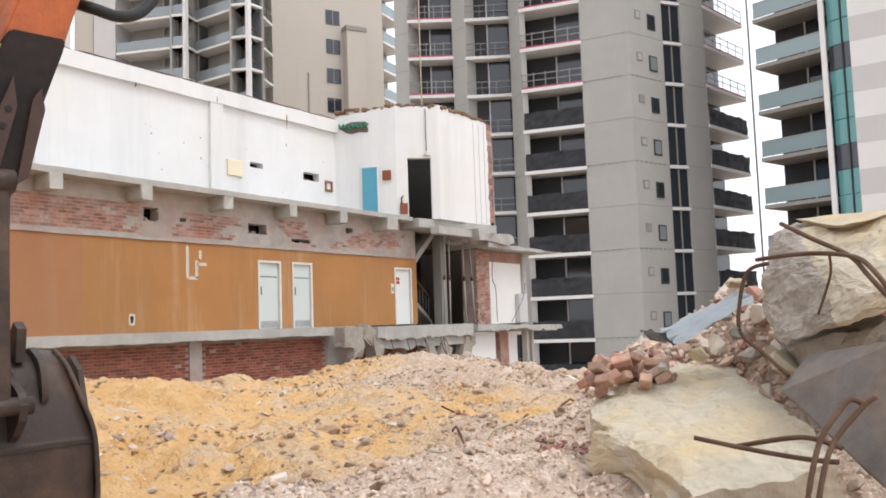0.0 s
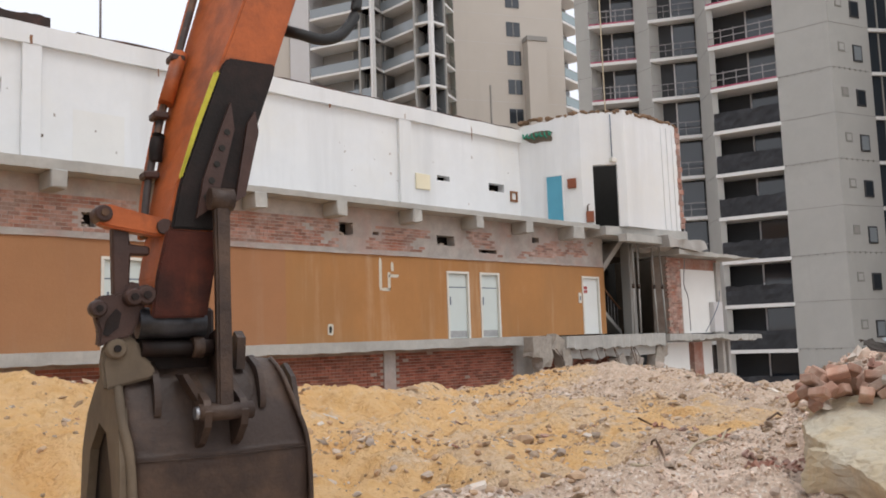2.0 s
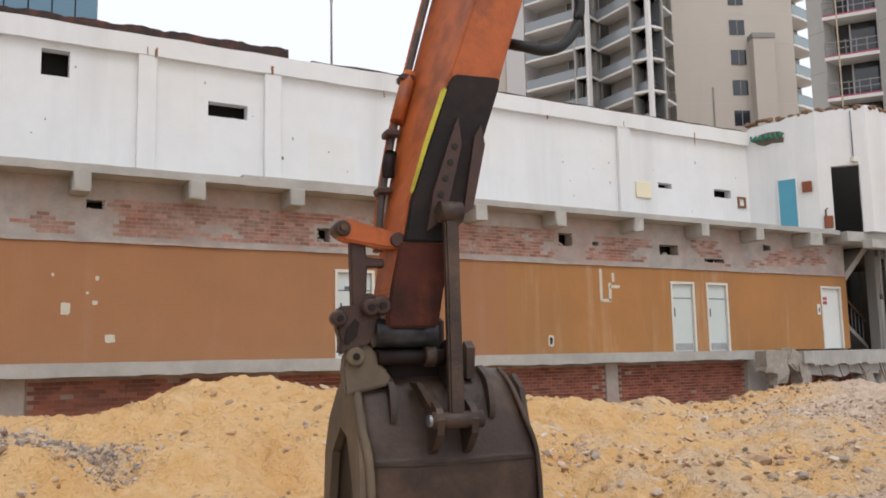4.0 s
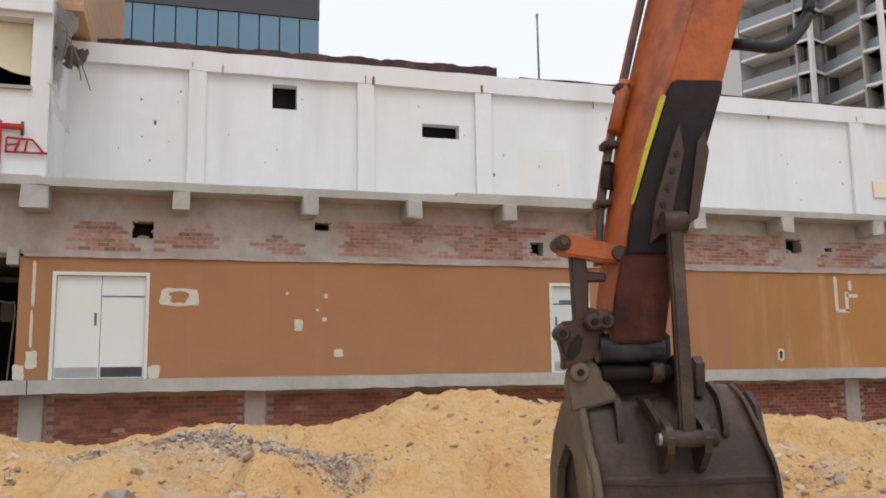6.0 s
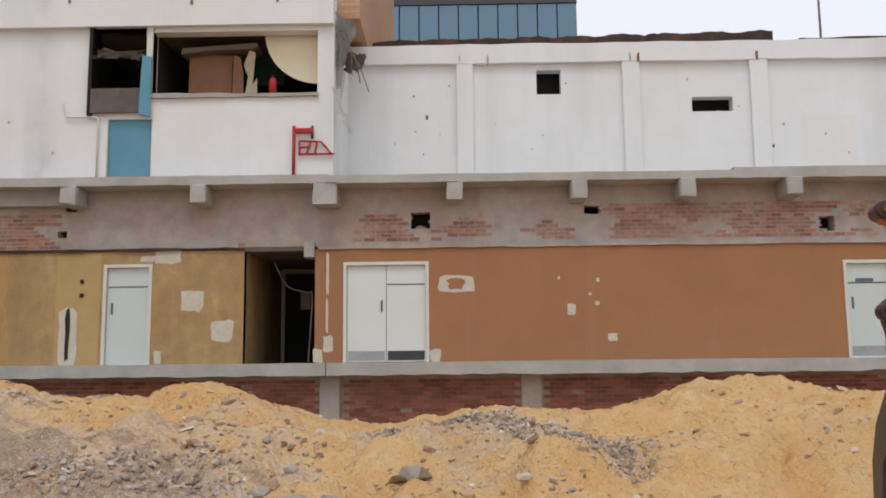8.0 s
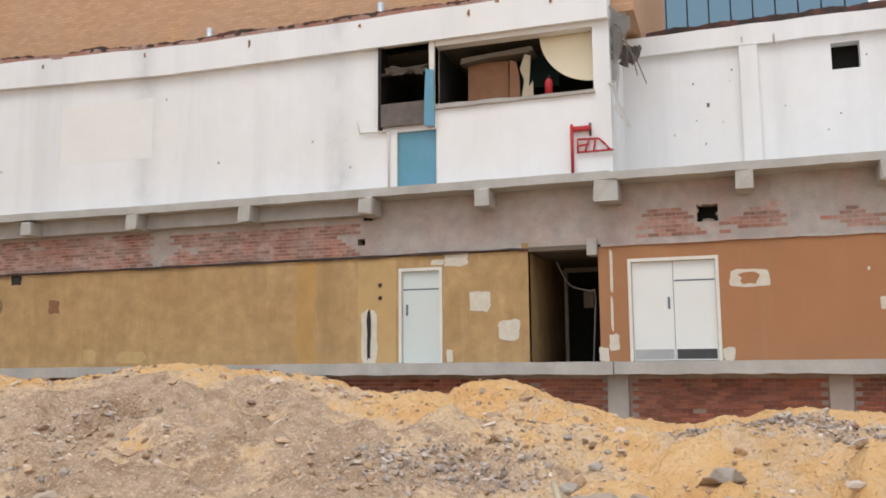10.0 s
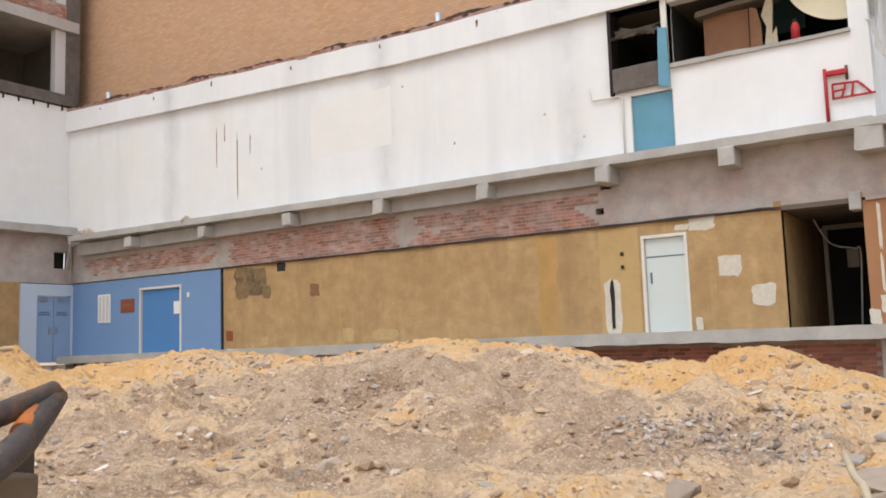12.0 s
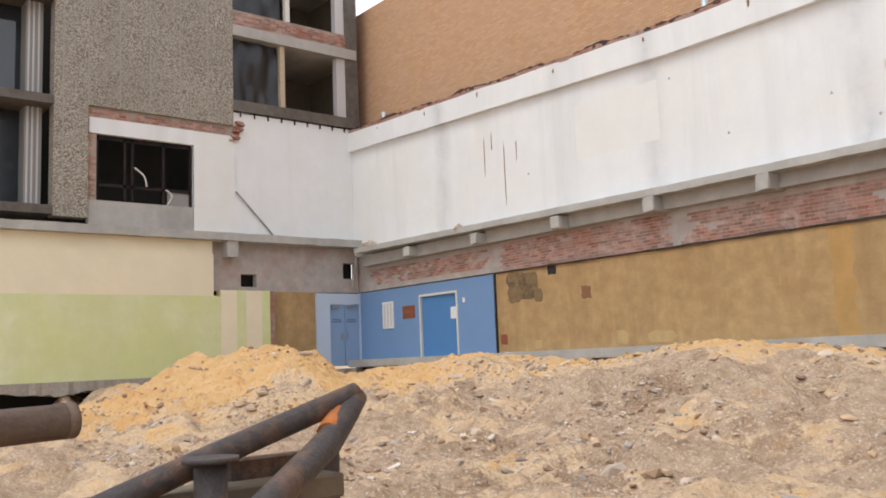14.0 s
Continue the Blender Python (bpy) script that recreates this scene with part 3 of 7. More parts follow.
slab_right = structure("floor_slab", rough_strip(23.0, 29.05, 17.1, 19.5, lambda x: 1.54, lambda x: 1.12 + 0.05 * noise.noise(Vector((x * 1.1, 0, 5))), 0.16, 0.05, 0.02, 5, 0.05), LEDGE, "ragged torn concrete floor slab edge", "floor slab")

structure("floor_slab", rough_strip(29.1, 36.4, 16.9, 19.5, lambda x: 1.5 - 0.02 * (x - 29), lambda x: 1.24 + 0.08 * noise.noise(Vector((x * 0.9, 4, 5))) - 0.03 * max(0.0, x - 32.5), 0.16, 0.06, 0.025, 6, 0.05), LEDGE, "thin torn concrete floor slab edge", "floor slab")
door_spots = dict(sd=(-7.83, -6.78), pas=(-4.8, -3.27), wd=(-2.66, -0.83), d1=(7.98, 9.0), d2=(18.63, 19.6), d3=(20.1, 21.02), d4=(25.45, 26.5), bd=(-25.4, -23.3))
H_ = lambda k, top: (door_spots[k][0], door_spots[k][1], 1.6, top)  # noqa: E731
structure("wall_brown", wall_boxes(-3.27, 12.8, 1.6, 4.03, FY, FY + 0.22, [H_("wd", 3.74), H_("d1", 3.66)]), BROWN, "brown painted plaster wall with flaked patches", "wall")
structure("wall_orange", wall_boxes(12.8, 26.85, 1.6, 4.03, FY, FY + 0.22, [H_("d2", 3.66), H_("d3", 3.66), H_("d4", 3.68)]), ORANGE_BROWN, "orange-brown painted plaster wall", "wall")
structure("wall_ochre", wall_boxes(-21.37, -4.8, 1.55, 4.03, FY, FY + 0.22, [H_("sd", 3.75)]), OCHRE, "stained ochre plaster wall with old glue marks", "wall")
structure("wall_blue", wall_boxes(-29.35, -21.4, 1.5, 4.03, FY, FY + 0.2, [(-25.4, -23.3, 1.5, 3.68)]), BLUE, "smooth blue painted lobby wall", "wall")
structure("corner_fill", boxes((-29.9, -29.2, 18.38, 18.7, 0.5, 5.5)), RENDER, "scarred render in the inner corner", "wall")
structure("edge_post", boxes((-21.42, -21.36, 18.14, 18.3, 1.5, 4.05)), BLACK_SHADE_SCAR, "dark joint strip between blue and ochre walls", "trim")
# plaster stop bead above the brown wall
structure("trim", rough_strip(-3.2, 26.8, 18.15, 18.3, lambda x: 4.09, lambda x: 4.03, 0.4, 0.015, 0.015, 8, 0.012), RENDER, "broken plaster edge along the wall top", "trim")
structure("trim", rough_strip(-21.3, -4.8, 18.14, 18.3, lambda x: 4.08, lambda x: 4.03, 0.4, 0.02, 0.012, 9, 0.02), BITUMEN, "dark torn edge along the wall top", "trim")

vents = [(-1.21, -0.79, 4.46, 4.82), (2.54, 2.91, 4.73, 4.92), (7.57, 7.9, 4.3, 4.62), (14.61, 15.09, 4.54, 4.9), (18.33, 19.1, 4.45, 4.75), (20.17, 21.05, 4.29, 4.41), (22.84, 23.23, 4.75, 4.95), (15.8, 16.02, 4.6, 4.7),
         (-8.9, -8.7, 4.35, 4.5), (-8.75, -8.5, 4.92, 5.02)]
wall_band = structure("wall_band", wall_boxes(-29.4, 26.9, 4.09, 5.36, 18.25, 18.6, vents), RENDER, "scarred render band with bare brick showing", "wall")
for n_, (a, c, lo, hi) in enumerate(vents[:7]):
    vr = random.Random(n_ + 300)
    rim = bmesh.new()
    for k in range(7):
        x, z = (vr.uniform(a, c), vr.choice((lo, hi))) if k % 2 else (vr.choice((a, c)), vr.uniform(lo, hi))
        piece = lump(vr, (vr.uniform(0.03, 0.08), 0.05, vr.uniform(0.025, 0.05)))
        bmesh.ops.translate(piece, verts=piece.verts, vec=(x, 18.29, z))
        me_ = bpy.data.meshes.new("t")
        piece.to_mesh(me_)
        piece.free()
        rim.from_mesh(me_)
        bpy.data.meshes.remove(me_)
    tagged(link_mesh("broken_rim", rim, RENDER), "crumbled masonry edge round a vent hole", "rubble", kind="stuff")
structure("wall_inner", boxes((-29.4, 26.9, 18.75, 18.85, 4.0, 5.36)), BLACK_SHADE_SCAR, "black sheet painted as shade behind the vent holes", "wall")

structure("ledge", rough_strip(-28.6, -2.9, 17.6, 18.4, lambda x: 5.55 + 0.25 * ledge_rise(x), lambda x: 5.36 + 0.25 * ledge_rise(x), 0.28, 0.014, 0.005, 11, 0.008), LEDGE, "cut concrete floor edge with beam stubs below", "ledge")
structure("ledge", rough_strip(-2.9, 5.6, 17.6, 20.9, lambda x: 5.52, lambda x: 5.35, 0.28, 0.014, 0.005, 12, 0.008), LEDGE, "cut concrete floor edge with beam stubs below", "ledge")
structure("ledge", rough_strip(5.6, 25.9, 17.6, 20.9, lambda x: 5.58 if x < 9.5 else 5.5, lambda x: 5.35, 0.28, 0.016, 0.006, 13, 0.008), LEDGE, "cut concrete floor edge with beam stubs below", "ledge")
structure("ledge_beam", boxes((-28.6, -8.6, 17.98, 18.26, 5.02, 5.42)), CONC, "grey concrete edge beam under the ledge", "beam")


def beam_stub(x, w=0.34, z0=4.97, deep=0.66, seed=0):
    r = random.Random(seed)
    bm = boxes((-w / 2, w / 2, 0.0, deep, 0.0, 5.36 - z0), bev=0.02)
    for v in bm.verts:
        if v.co.y < 0.1:
            v.co += Vector((r.uniform(-0.015, 0.015), r.uniform(-0.03, 0.03), r.uniform(-0.02, 0.02)))
    ob = link_mesh("beam_stub", bm, LEDGE)
    ob.location = (x, 17.57, z0)
    return tagged(ob, "sawn-off grey concrete beam stub under the ledge", "beam", "beam stubs along the ledge", "structure")


for n_, x in enumerate([-25.27, -21.66, -18.08, -14.79, -11.55, -8.42, -5.67, -0.25, 2.36, 4.62, 6.83, 9.25, 11.72, 14.22, 16.95, 19.55, 21.95]):
    beam_stub(x, z0=4.97 + 0.1 * ledge_rise(x), seed=n_)
beam_stub(-2.98, 0.5, 4.92, 0.7, 31)
beam_stub(24.6, 0.62, 4.92, 0.7, 32)


# ---- doors of the first storey ----
def leaf_door(name, x0, x1, top, label, leaf_mat, leaves=1, transom=True, kick=True, handle=0.25, z0=1.6):
    d = thing(name, label, "door", m=pose(x0, FY, z0))
    w, h = x1 - x0, top - z0
    part("door_frame", boxes((0, 0.07, -0.03, 0.14, 0, h), (w - 0.07, w, -0.03, 0.14, 0, h), (0.07, w - 0.07, -0.03, 0.14, h - 0.07, h)), FRAME, d, "white painted timber frame")
    lw = (w - 0.14) / leaves
    for k in range(leaves):
        a = 0.07 + k * lw
        lf = part("door_leaf", boxes((a + 0.006, a + lw - 0.006, 0.05, 0.1, 0.01, h - 0.075), bev=0.004), leaf_mat, d)
        if kick:
            part("kick_plate", boxes((a + 0.03, a + lw - 0.03, 0.044, 0.051, 0.04, 0.24)), STEELPLATE if k == 0 else DARKPLATE, lf, "scuffed metal kick plate")
        if transom and (leaves == 1 or k == leaves - 1):
            part("seam", boxes((a + 0.02, a + lw - 0.02, 0.045, 0.051, h - 0.5, h - 0.47)), INK, lf, "dark seam across the leaf")
        if handle and (leaves == 1 or k == 0):
            hx = a + 0.09 if k or leaves == 1 else a + lw - 0.12
            part("door_handle", boxes((hx, hx + 0.045, 0.03, 0.051, h * 0.5, h * 0.5 + handle), bev=0.006), INK, lf, "dark push plate")
    return d


leaf_door("door_1", *door_spots["wd"], 3.74, "closed white double door with kick plates", DOORWHITE, 2)
leaf_door("door_2", *door_spots["sd"], 3.75, "closed pale grey-green single door", DOORPALE, 1, kick=False)
leaf_door("door_3", *door_spots["d1"], 3.66, "closed white single door with a paper notice", DOORPALE, 1)
leaf_door("door_4", *door_spots["d2"], 3.66, "closed white single door with a kick plate", DOORPALE, 1)
leaf_door("door_5", *door_spots["d3"], 3.66, "closed white single door with a kick plate", DOORPALE, 1)
leaf_door("door_6", *door_spots["d4"], 3.68, "closed white lavatory door with a red sign", DOORWHITE, 1, transom=False, kick=False, handle=0)
leaf_door("door_7", *door_spots["bd"], 3.68, "closed blue flush door with a paper notice", BLUE_DOOR, 1, transom=False, kick=False, handle=0, z0=1.5)
tagged(link_mesh("notice", boxes((8.25, 8.62, 18.23, 18.245, 3.2, 3.27)), INK), "faded blue notice strip on a white door", "notice")
for z in (3.22, 3.08):
    tagged(link_mesh("toilet_sign", boxes((25.62, 25.7, 18.235, 18.248, z, z + 0.1), (25.73, 25.81, 18.235, 18.248, z, z + 0.1)), RED), "small red symbol on the lavatory door", "sign")
sw = thing("switch_plate", "white switch plate with a dark centre", "switch", m=pose(25.22, FY, 2.72))
part("plate", boxes((0, 0.16, -0.03, 0, 0, 0.36), bev=0.008), FRAME, sw)
part("rocker", boxes((0.05, 0.11, -0.04, -0.03, 0.1, 0.24)), INK, sw)

# the open passage between ochre and brown walls
structure("passage_wall", boxes((-4.95, -4.8, FY + 0.03, 22.5, 1.55, 4.2)), OCHRE, "ochre side wall of an open passage", "wall")
structure("passage_wall", boxes((-3.27, -3.12, FY + 0.23, 22.5, 1.55, 4.2)), DIM_SHADE_SCRAP, "side wall of an open passage with shade in its colour", "wall")
structure("passage_end", wall_boxes(-4.95, -3.12, 1.55, 4.2, 22.5, 22.7), BLACK_SHADE_SCAR, "end wall of an open passage painted black as shade", "wall")
structure("passage_ceiling", boxes((-4.8, -3.27, FY + 0.02, 22.5, 4.0, 4.1)), DIM_SHADE_SCRAP, "passage ceiling with shade in its colour", "ceiling")
structure("passage_floor", boxes((-4.8, -3.27, FY + 0.4, 22.5, 1.5, 1.59)), DIM_SHADE_SCRAP, "passage floor with shade in its colour", "floor")
pd = thing("passage_door", "door frame deep in the passage, coloured as shaded, with a notice", "door", m=pose(-4.35, 20.0, 1.6))
part("jamb", boxes((0, 0.08, 0, 0.1, 0, 2.2)), DIM_SHADE_SCRAP, pd)
part("jamb", boxes((0.95, 1.0, 0, 0.1, 0, 2.2)), DOORWHITE, pd, "pale jamb edge")
part("head", boxes((0.08, 0.95, 0, 0.1, 2.1, 2.2)), DIM_SHADE_SCRAP, pd)
part("notice", boxes((0.45, 0.68, 0.02, 0.03, 1.25, 1.65)), DIM_SHADE_SCRAP, pd, "paper notice coloured dim as shaded")
tagged(link_mesh("cable", tube(curve_points([(-4.5, 19.9, 3.95), (-4.2, 19.9, 3.4), (-3.75, 19.95, 3.25), (-3.62, 19.95, 3.2), (-3.65, 19.95, 2.4), (-3.7, 19.95, 1.62)], 8), 0.018, 6), CONC), "pale loose cable hanging in the passage", "cable")
tagged(link_mesh("bracket_block", boxes((-3.5, -3.28, 18.1, 18.5, 3.85, 4.2), bev=0.01), CONC), "grey block over the passage corner", "block")

# scars and flakes on the plaster
flakes = [(-0.25, 3.25, 0.72, 0.36, 0), (-3.0, 3.5, 0.06, 0.9, 0), (-3.01, 2.6, 0.05, 0.7, 0), (-2.98, 2.0, 0.2, 0.35, 0), (-3.2, 1.75, 0.2, 0.3, 0), (-0.7, 1.73, 0.22, 0.26, 0), (2.2, 2.68, 0.17, 0.24, 0), (3.05, 2.08, 0.2, 0.17, 0), (2.75, 2.8, 0.1, 0.09, 0), (1.95, 3.35, 0.05, 0.07, 0),
          (2.78, 3.3, 0.07, 0.09, 0), (2.6, 3.0, 0.05, 0.05, 0), (-5.9, 2.95, 0.46, 0.46, 0), (-5.25, 2.3, 0.48, 0.46, 0), (-6.45, 3.9, 0.55, 0.3, 0), (-6.62, 1.75, 0.14, 0.28, 0), (-8.57, 2.2, 0.4, 1.25, 0), (-6.9, 3.86, 0.3, 0.12, 0),
          (16.0, 3.5, 0.1, 0.9, 1), (16.2, 3.06, 0.32, 0.09, 1), (16.32, 3.3, 0.1, 0.5, 1), (16.5, 3.45, 0.36, 0.09, 1), (16.45, 3.72, 0.1, 0.25, 0), (14.2, 1.95, 0.18, 0.3, 0)]
for n_, (cx, cz, w, h, st) in enumerate(flakes):
    tagged(link_mesh("flake", patch(cx, cz, w, h, FY - 0.001, 18, 0.05 if st else 0.11, n_, 0.006), FLAKE), "bare pale patch where the paint has come away", "paint flake")
for cx, cz, w, h, mt in [(-0.25, 3.25, 0.36, 0.2, BROWN), (-8.57, 2.25, 0.1, 0.95, BLACK_SHADE_SCAR), (14.2, 1.95, 0.09, 0.16, BLACK_SHADE_SCAR)]:
    tagged(link_mesh("scar", patch(cx, cz, w, h, FY - 0.008, 12, 0.25, 5, 0.004), mt), "dark scar inside a bare patch", "wall scar")
for cx, cz, w, h, mt in [(-20.2, 3.55, 1.3, 0.8, DARKPLATE), (-18.9, 3.9, 0.35, 0.25, BLACK_SHADE_SCAR), (-17.6, 3.15, 0.35, 0.35, CARDBOARD), (-21.1, 1.95, 0.3, 0.3, SIGN)]:
    tagged(link_mesh("stain_panel", patch(cx, cz, w, h, FY - 0.001, 16, 0.12, int(abs(cx) * 10), 0.004), mt if mt is not DARKPLATE else material("glue_brown", (0.17, 0.12, 0.07), 0.85, var=0.6, scale=5.0, tint=(0.45, 0.31, 0.15), tint_amt=0.8, tint_scale=3.0)), "dark glue stain on the ochre plaster", "stain")
def ragged_strip(x0, x1, z0, z1, y, seed, jag=0.05, n=16):
    r = random.Random(seed)
    left = [(x0 + r.uniform(-jag, jag), z0 + (z1 - z0) * k / n) for k in range(n + 1)]
    right = [(x1 + r.uniform(-jag, jag), z1 - (z1 - z0) * k / n) for k in range(n + 1)]
    return prism(left + right, y - 0.004, y)


tagged(link_mesh("lining_strip", ragged_strip(-10.45, -9.95, 1.6, 3.98, 18.2, 6, 0.06), material("orange_ochre", (0.47, 0.285, 0.105), 0.75, var=0.3, scale=1.5, streak=((0.4, 0.23, 0.06), 0.6))), "brighter orange strip of old lining", "wall strip")
for n_, (cx, cz, w, h) in enumerate([(-15.1, 1.8, 0.85, 0.3), (-16.4, 1.82, 0.4, 0.35), (-19.6, 1.75, 0.3, 0.25)]):
    tagged(link_mesh("glue_patch", patch(cx, cz, w, h, 18.199, 14, 0.15, n_ + 70, 0.005), material("yellow_ochre", (0.51, 0.36, 0.17), 0.8, var=0.25, scale=4.0)), "yellower patch of bare lining on the ochre plaster", "glue mark")
for n_, (cx, cz, w, h) in enumerate([(-20.5, 3.3, 0.6, 0.5), (-19.75, 3.75, 0.5, 0.35), (-20.6, 3.85, 0.4, 0.3), (-19.5, 3.2, 0.35, 0.4)]):
    tagged(link_mesh("stain_panel", patch(cx, cz, w, h, FY - 0.006, 12, 0.1, n_ + 90, 0.003), material("tile_glue", (0.24, 0.165, 0.085), 0.85, var=0.5, scale=6.0)), "square tile of dark glue on the ochre plaster", "stain")
tagged(link_mesh("lining_strip", boxes((-8.85, -7.9, 18.196, 18.2, 1.6, 3.98)), material("pale_ochre", (0.50, 0.345, 0.155), 0.75, var=0.2, scale=1.5)), "paler ochre strip of old lining beside the door", "wall strip")
for z in (3.05, 3.35):
    tagged(link_mesh("socket_hole", boxes((-8.33, -8.25, 18.17, 18.188, z, z + 0.08)), BLACK_SHADE_SCAR), "small black block painted as a shaded fixing hole", "hole")

# notice case and sign on the blue wall
nc = thing("notice_case", "white-framed notice case on the blue wall", "notice board", m=pose(-27.65, FY, 2.6))
part("board", boxes((0, 0.68, -0.03, 0, 0, 0.98)), PAPER, nc)
for k in range(3):
    part("slat", boxes((0.08 + 0.2 * k, 0.2 + 0.2 * k, -0.04, -0.03, 0.06, 0.92)), T_STRIPE, nc)
sg = thing("wall_sign", "small brown sign on the blue wall", "sign", m=pose(-26.4, FY, 2.9))
part("panel", boxes((0, 0.72, -0.02, 0, 0, 0.45)), SIGN, sg)
part("bar", boxes((0.12, 0.6, -0.024, -0.02, 0.2, 0.28)), CARDBOARD, sg)
tagged(link_mesh("notice", boxes((-23.72, -23.42, 18.225, 18.245, 2.75, 3.15)), PAPER), "white paper notice taped on the blue door", "notice")
tagged(link_mesh("door_box", boxes((-23.0, -22.9, 18.16, 18.2, 3.25, 3.4)), PAPER), "small white box on the blue wall", "box")

# ---- upper storey, front part over the ochre wall ----
UY = 18.05
win_small, win_big = (-8.22, -7.0, 7.1, 9.0), (-6.87, -3.23, 7.42, 8.9)


def upper_left():
    return wall_boxes(-29.4, -2.87, 5.5, 9.02, UY, UY + 0.3, [win_small, win_big, (-7.83, -6.83, 5.5, 6.93)])


structure("wall_upper_front", upper_left(), WHITE, "white painted upper wall with water stains", "wall")
structure("wall_upper_top", rough_strip(-29.4, -14, UY, UY + 0.3, lambda x: 9.02 + ledge_rise(x), lambda x: 9.02, 1.0, 0, 0, 2), WHITE, "white painted upper wall with water stains", "wall")
structure("parapet", rough_strip(-29.4, -2.87, UY - 0.16, UY + 0.45, lambda x: 9.74 + ledge_rise(x), lambda x: 9.0 + ledge_rise(x), 0.8, 0.01, 0.02, 21, 0.0), WHITE, "white painted parapet beam with rust marks", "parapet")
structure("torn_roof_edge", rough_strip(-29.4, -2.9, UY - 0.1, UY + 0.7, lambda x: 9.9 + ledge_rise(x) + 0.12 * noise.noise(Vector((x * 0.7, 0, 0))) + 0.04 * noise.noise(Vector((x * 3.1, 2, 0))), lambda x: 9.82 + ledge_rise(x), 0.1, 0.05, 0.02, 22, 0.02), BITUMEN, "torn dark roofing felt along the parapet", "roof edge")
structure("torn_brick_course", rough_strip(-29.4, -2.9, UY - 0.12, UY + 0.4, lambda x: 9.86 + ledge_rise(x) + 0.05 * noise.noise(Vector((x * 1.3, 5, 0))), lambda x: 9.7 + ledge_rise(x), 0.24, 0.05, 0.03, 29, 0.02), BRICK, "broken red brick course on the parapet", "roof edge")
structure("tan_wall", boxes((-31, -2.4, 18.9, 30, 9.5, 15.6)), TAN, "plain tan brick wall rising behind the parapet", "wall")
for x in (-13.4, -8.5, -3.4, -27.9):
    tagged(link_mesh("vent_pipe", tube([(x, 18.7, 9.7 + ledge_rise(x)), (x, 18.7, 10.45 + ledge_rise(x))], 0.09, 10), ZINC), "short grey vent pipe on the parapet", "vent pipe")

teal = thing("door_8", "closed teal door at ledge level", "door", m=pose(-7.83, UY, 5.52))
part("door_leaf", boxes((0.02, 0.98, 0.06, 0.12, 0.0, 1.4)), TEAL, teal)
part("door_frame", boxes((0, 0.02, -0.01, 0.14, 0, 1.41), (0.98, 1.0, -0.01, 0.14, 0, 1.41)), FRAME, teal)
# the room behind the openings; its shade is painted into the surfaces
structure("room_back", boxes((-8.6, -2.9, 21.4, 21.5, 6.9, 9.2)), BLACK_SHADE_SCAR, "back wall of a gutted room painted black as shade", "wall")
structure("room_floor", boxes((-8.6, -2.9, 18.36, 21.4, 6.9, 7.05)), DIM_SHADE_SCRAP, "floor of a gutted room with shade in its colour", "floor")
structure("room_ceiling", boxes((-8.6, -2.9, 18.36, 21.4, 9.0, 9.12)), DIM_SHADE_SCRAP, "ceiling of a gutted room with shade in its colour", "ceiling")
structure("room_side", boxes((-8.7, -8.6, 18.36, 21.4, 6.9, 9.12)), BLACK_SHADE_SCAR, "side wall of a gutted room painted black as shade", "wall")
structure("room_partition", boxes((-7.0, -6.9, 18.36, 21.4, 7.0, 9.0)), BLACK_SHADE_SCAR, "partition between two openings painted black as shade", "wall")
structure("room_partition", boxes((-5.6, -4.3, 19.7, 19.78, 8.2, 9.0)), material("dark_green_wall", (0.03, 0.07, 0.06), 0.8), "dark green hanging partition", "wall")
mul = structure("mullion", boxes((-7.0, -6.87, 17.99, 18.3, 7.0, 9.02)), FRAME, "pale mullion post between the openings", "mullion")
disc = [(-3.26 + 1.22 * math.cos(t), 8.98 + 1.18 * math.sin(t)) for t in np.linspace(math.pi, 1.5 * math.pi, 14)] + [(-3.26, 8.98)]
tagged(link_mesh("round_panel", prism(disc, 18.42, 18.47), CREAM), "cream quarter-round wall panel in the opening", "panel")
tb = thing("torn_boards", "torn brown boards stacked in the opening", "boards", m=pose(-6.28, 18.7, 7.08))
part("board", prism([(0, 0), (0.98, 0), (1.0, 1.5), (0.5, 1.52), (0.02, 1.47)], 0, 0.06), CARDBOARD, tb)
part("board", prism([(1.02, 0), (1.3, 0), (1.27, 1.1), (1.2, 1.42), (1.05, 1.48)], -0.1, -0.05), CARDBOARD, tb)
part("board", prism([(1.26, 0), (1.62, 0), (1.6, 0.9), (1.5, 0.75), (1.56, 1.5), (1.42, 1.56), (1.3, 1.2), (1.4, 0.95)], -0.16, -0.11), TIMBER, tb, "pale torn board edge")
part("cover", prism([(-0.1, 1.46), (0.6, 1.54), (1.5, 1.56), (1.64, 1.62), (1.6, 1.7), (0.6, 1.64), (-0.08, 1.6)], -0.25, 0.3), DIM_SHADE_SCRAP, tb, "dark sagging cover")
fx = thing("fire_extinguisher", "red fire extinguisher standing on the sill", "extinguisher", m=pose(-4.26, 18.28, 7.47))
part("cylinder", tube([(0, 0, 0), (0, 0, 0.34), (0, 0, 0.4), (0, 0, 0.43)], [0.085, 0.085, 0.06, 0.03], 14), RED, fx)
part("valve", boxes((-0.05, 0.05, -0.03, 0.03, 0.43, 0.49), bev=0.006), BLACK, fx)
structure("sill", rough_strip(-6.9, -3.2, 17.98, 18.4, lambda x: 7.47, lambda x: 7.38, 0.3, 0.02, 0.02, 25, 0.01), CONC, "chipped sill of the wide opening", "sill")
hb = thing("hanging_box", "scorched box frame hanging in the small opening", "box frame", m=pose(-8.22, 17.95, 7.0))
part("side_panel", boxes((-0.04, 0.04, 0, 0.4, 0, 2.0)), BLACK, hb)
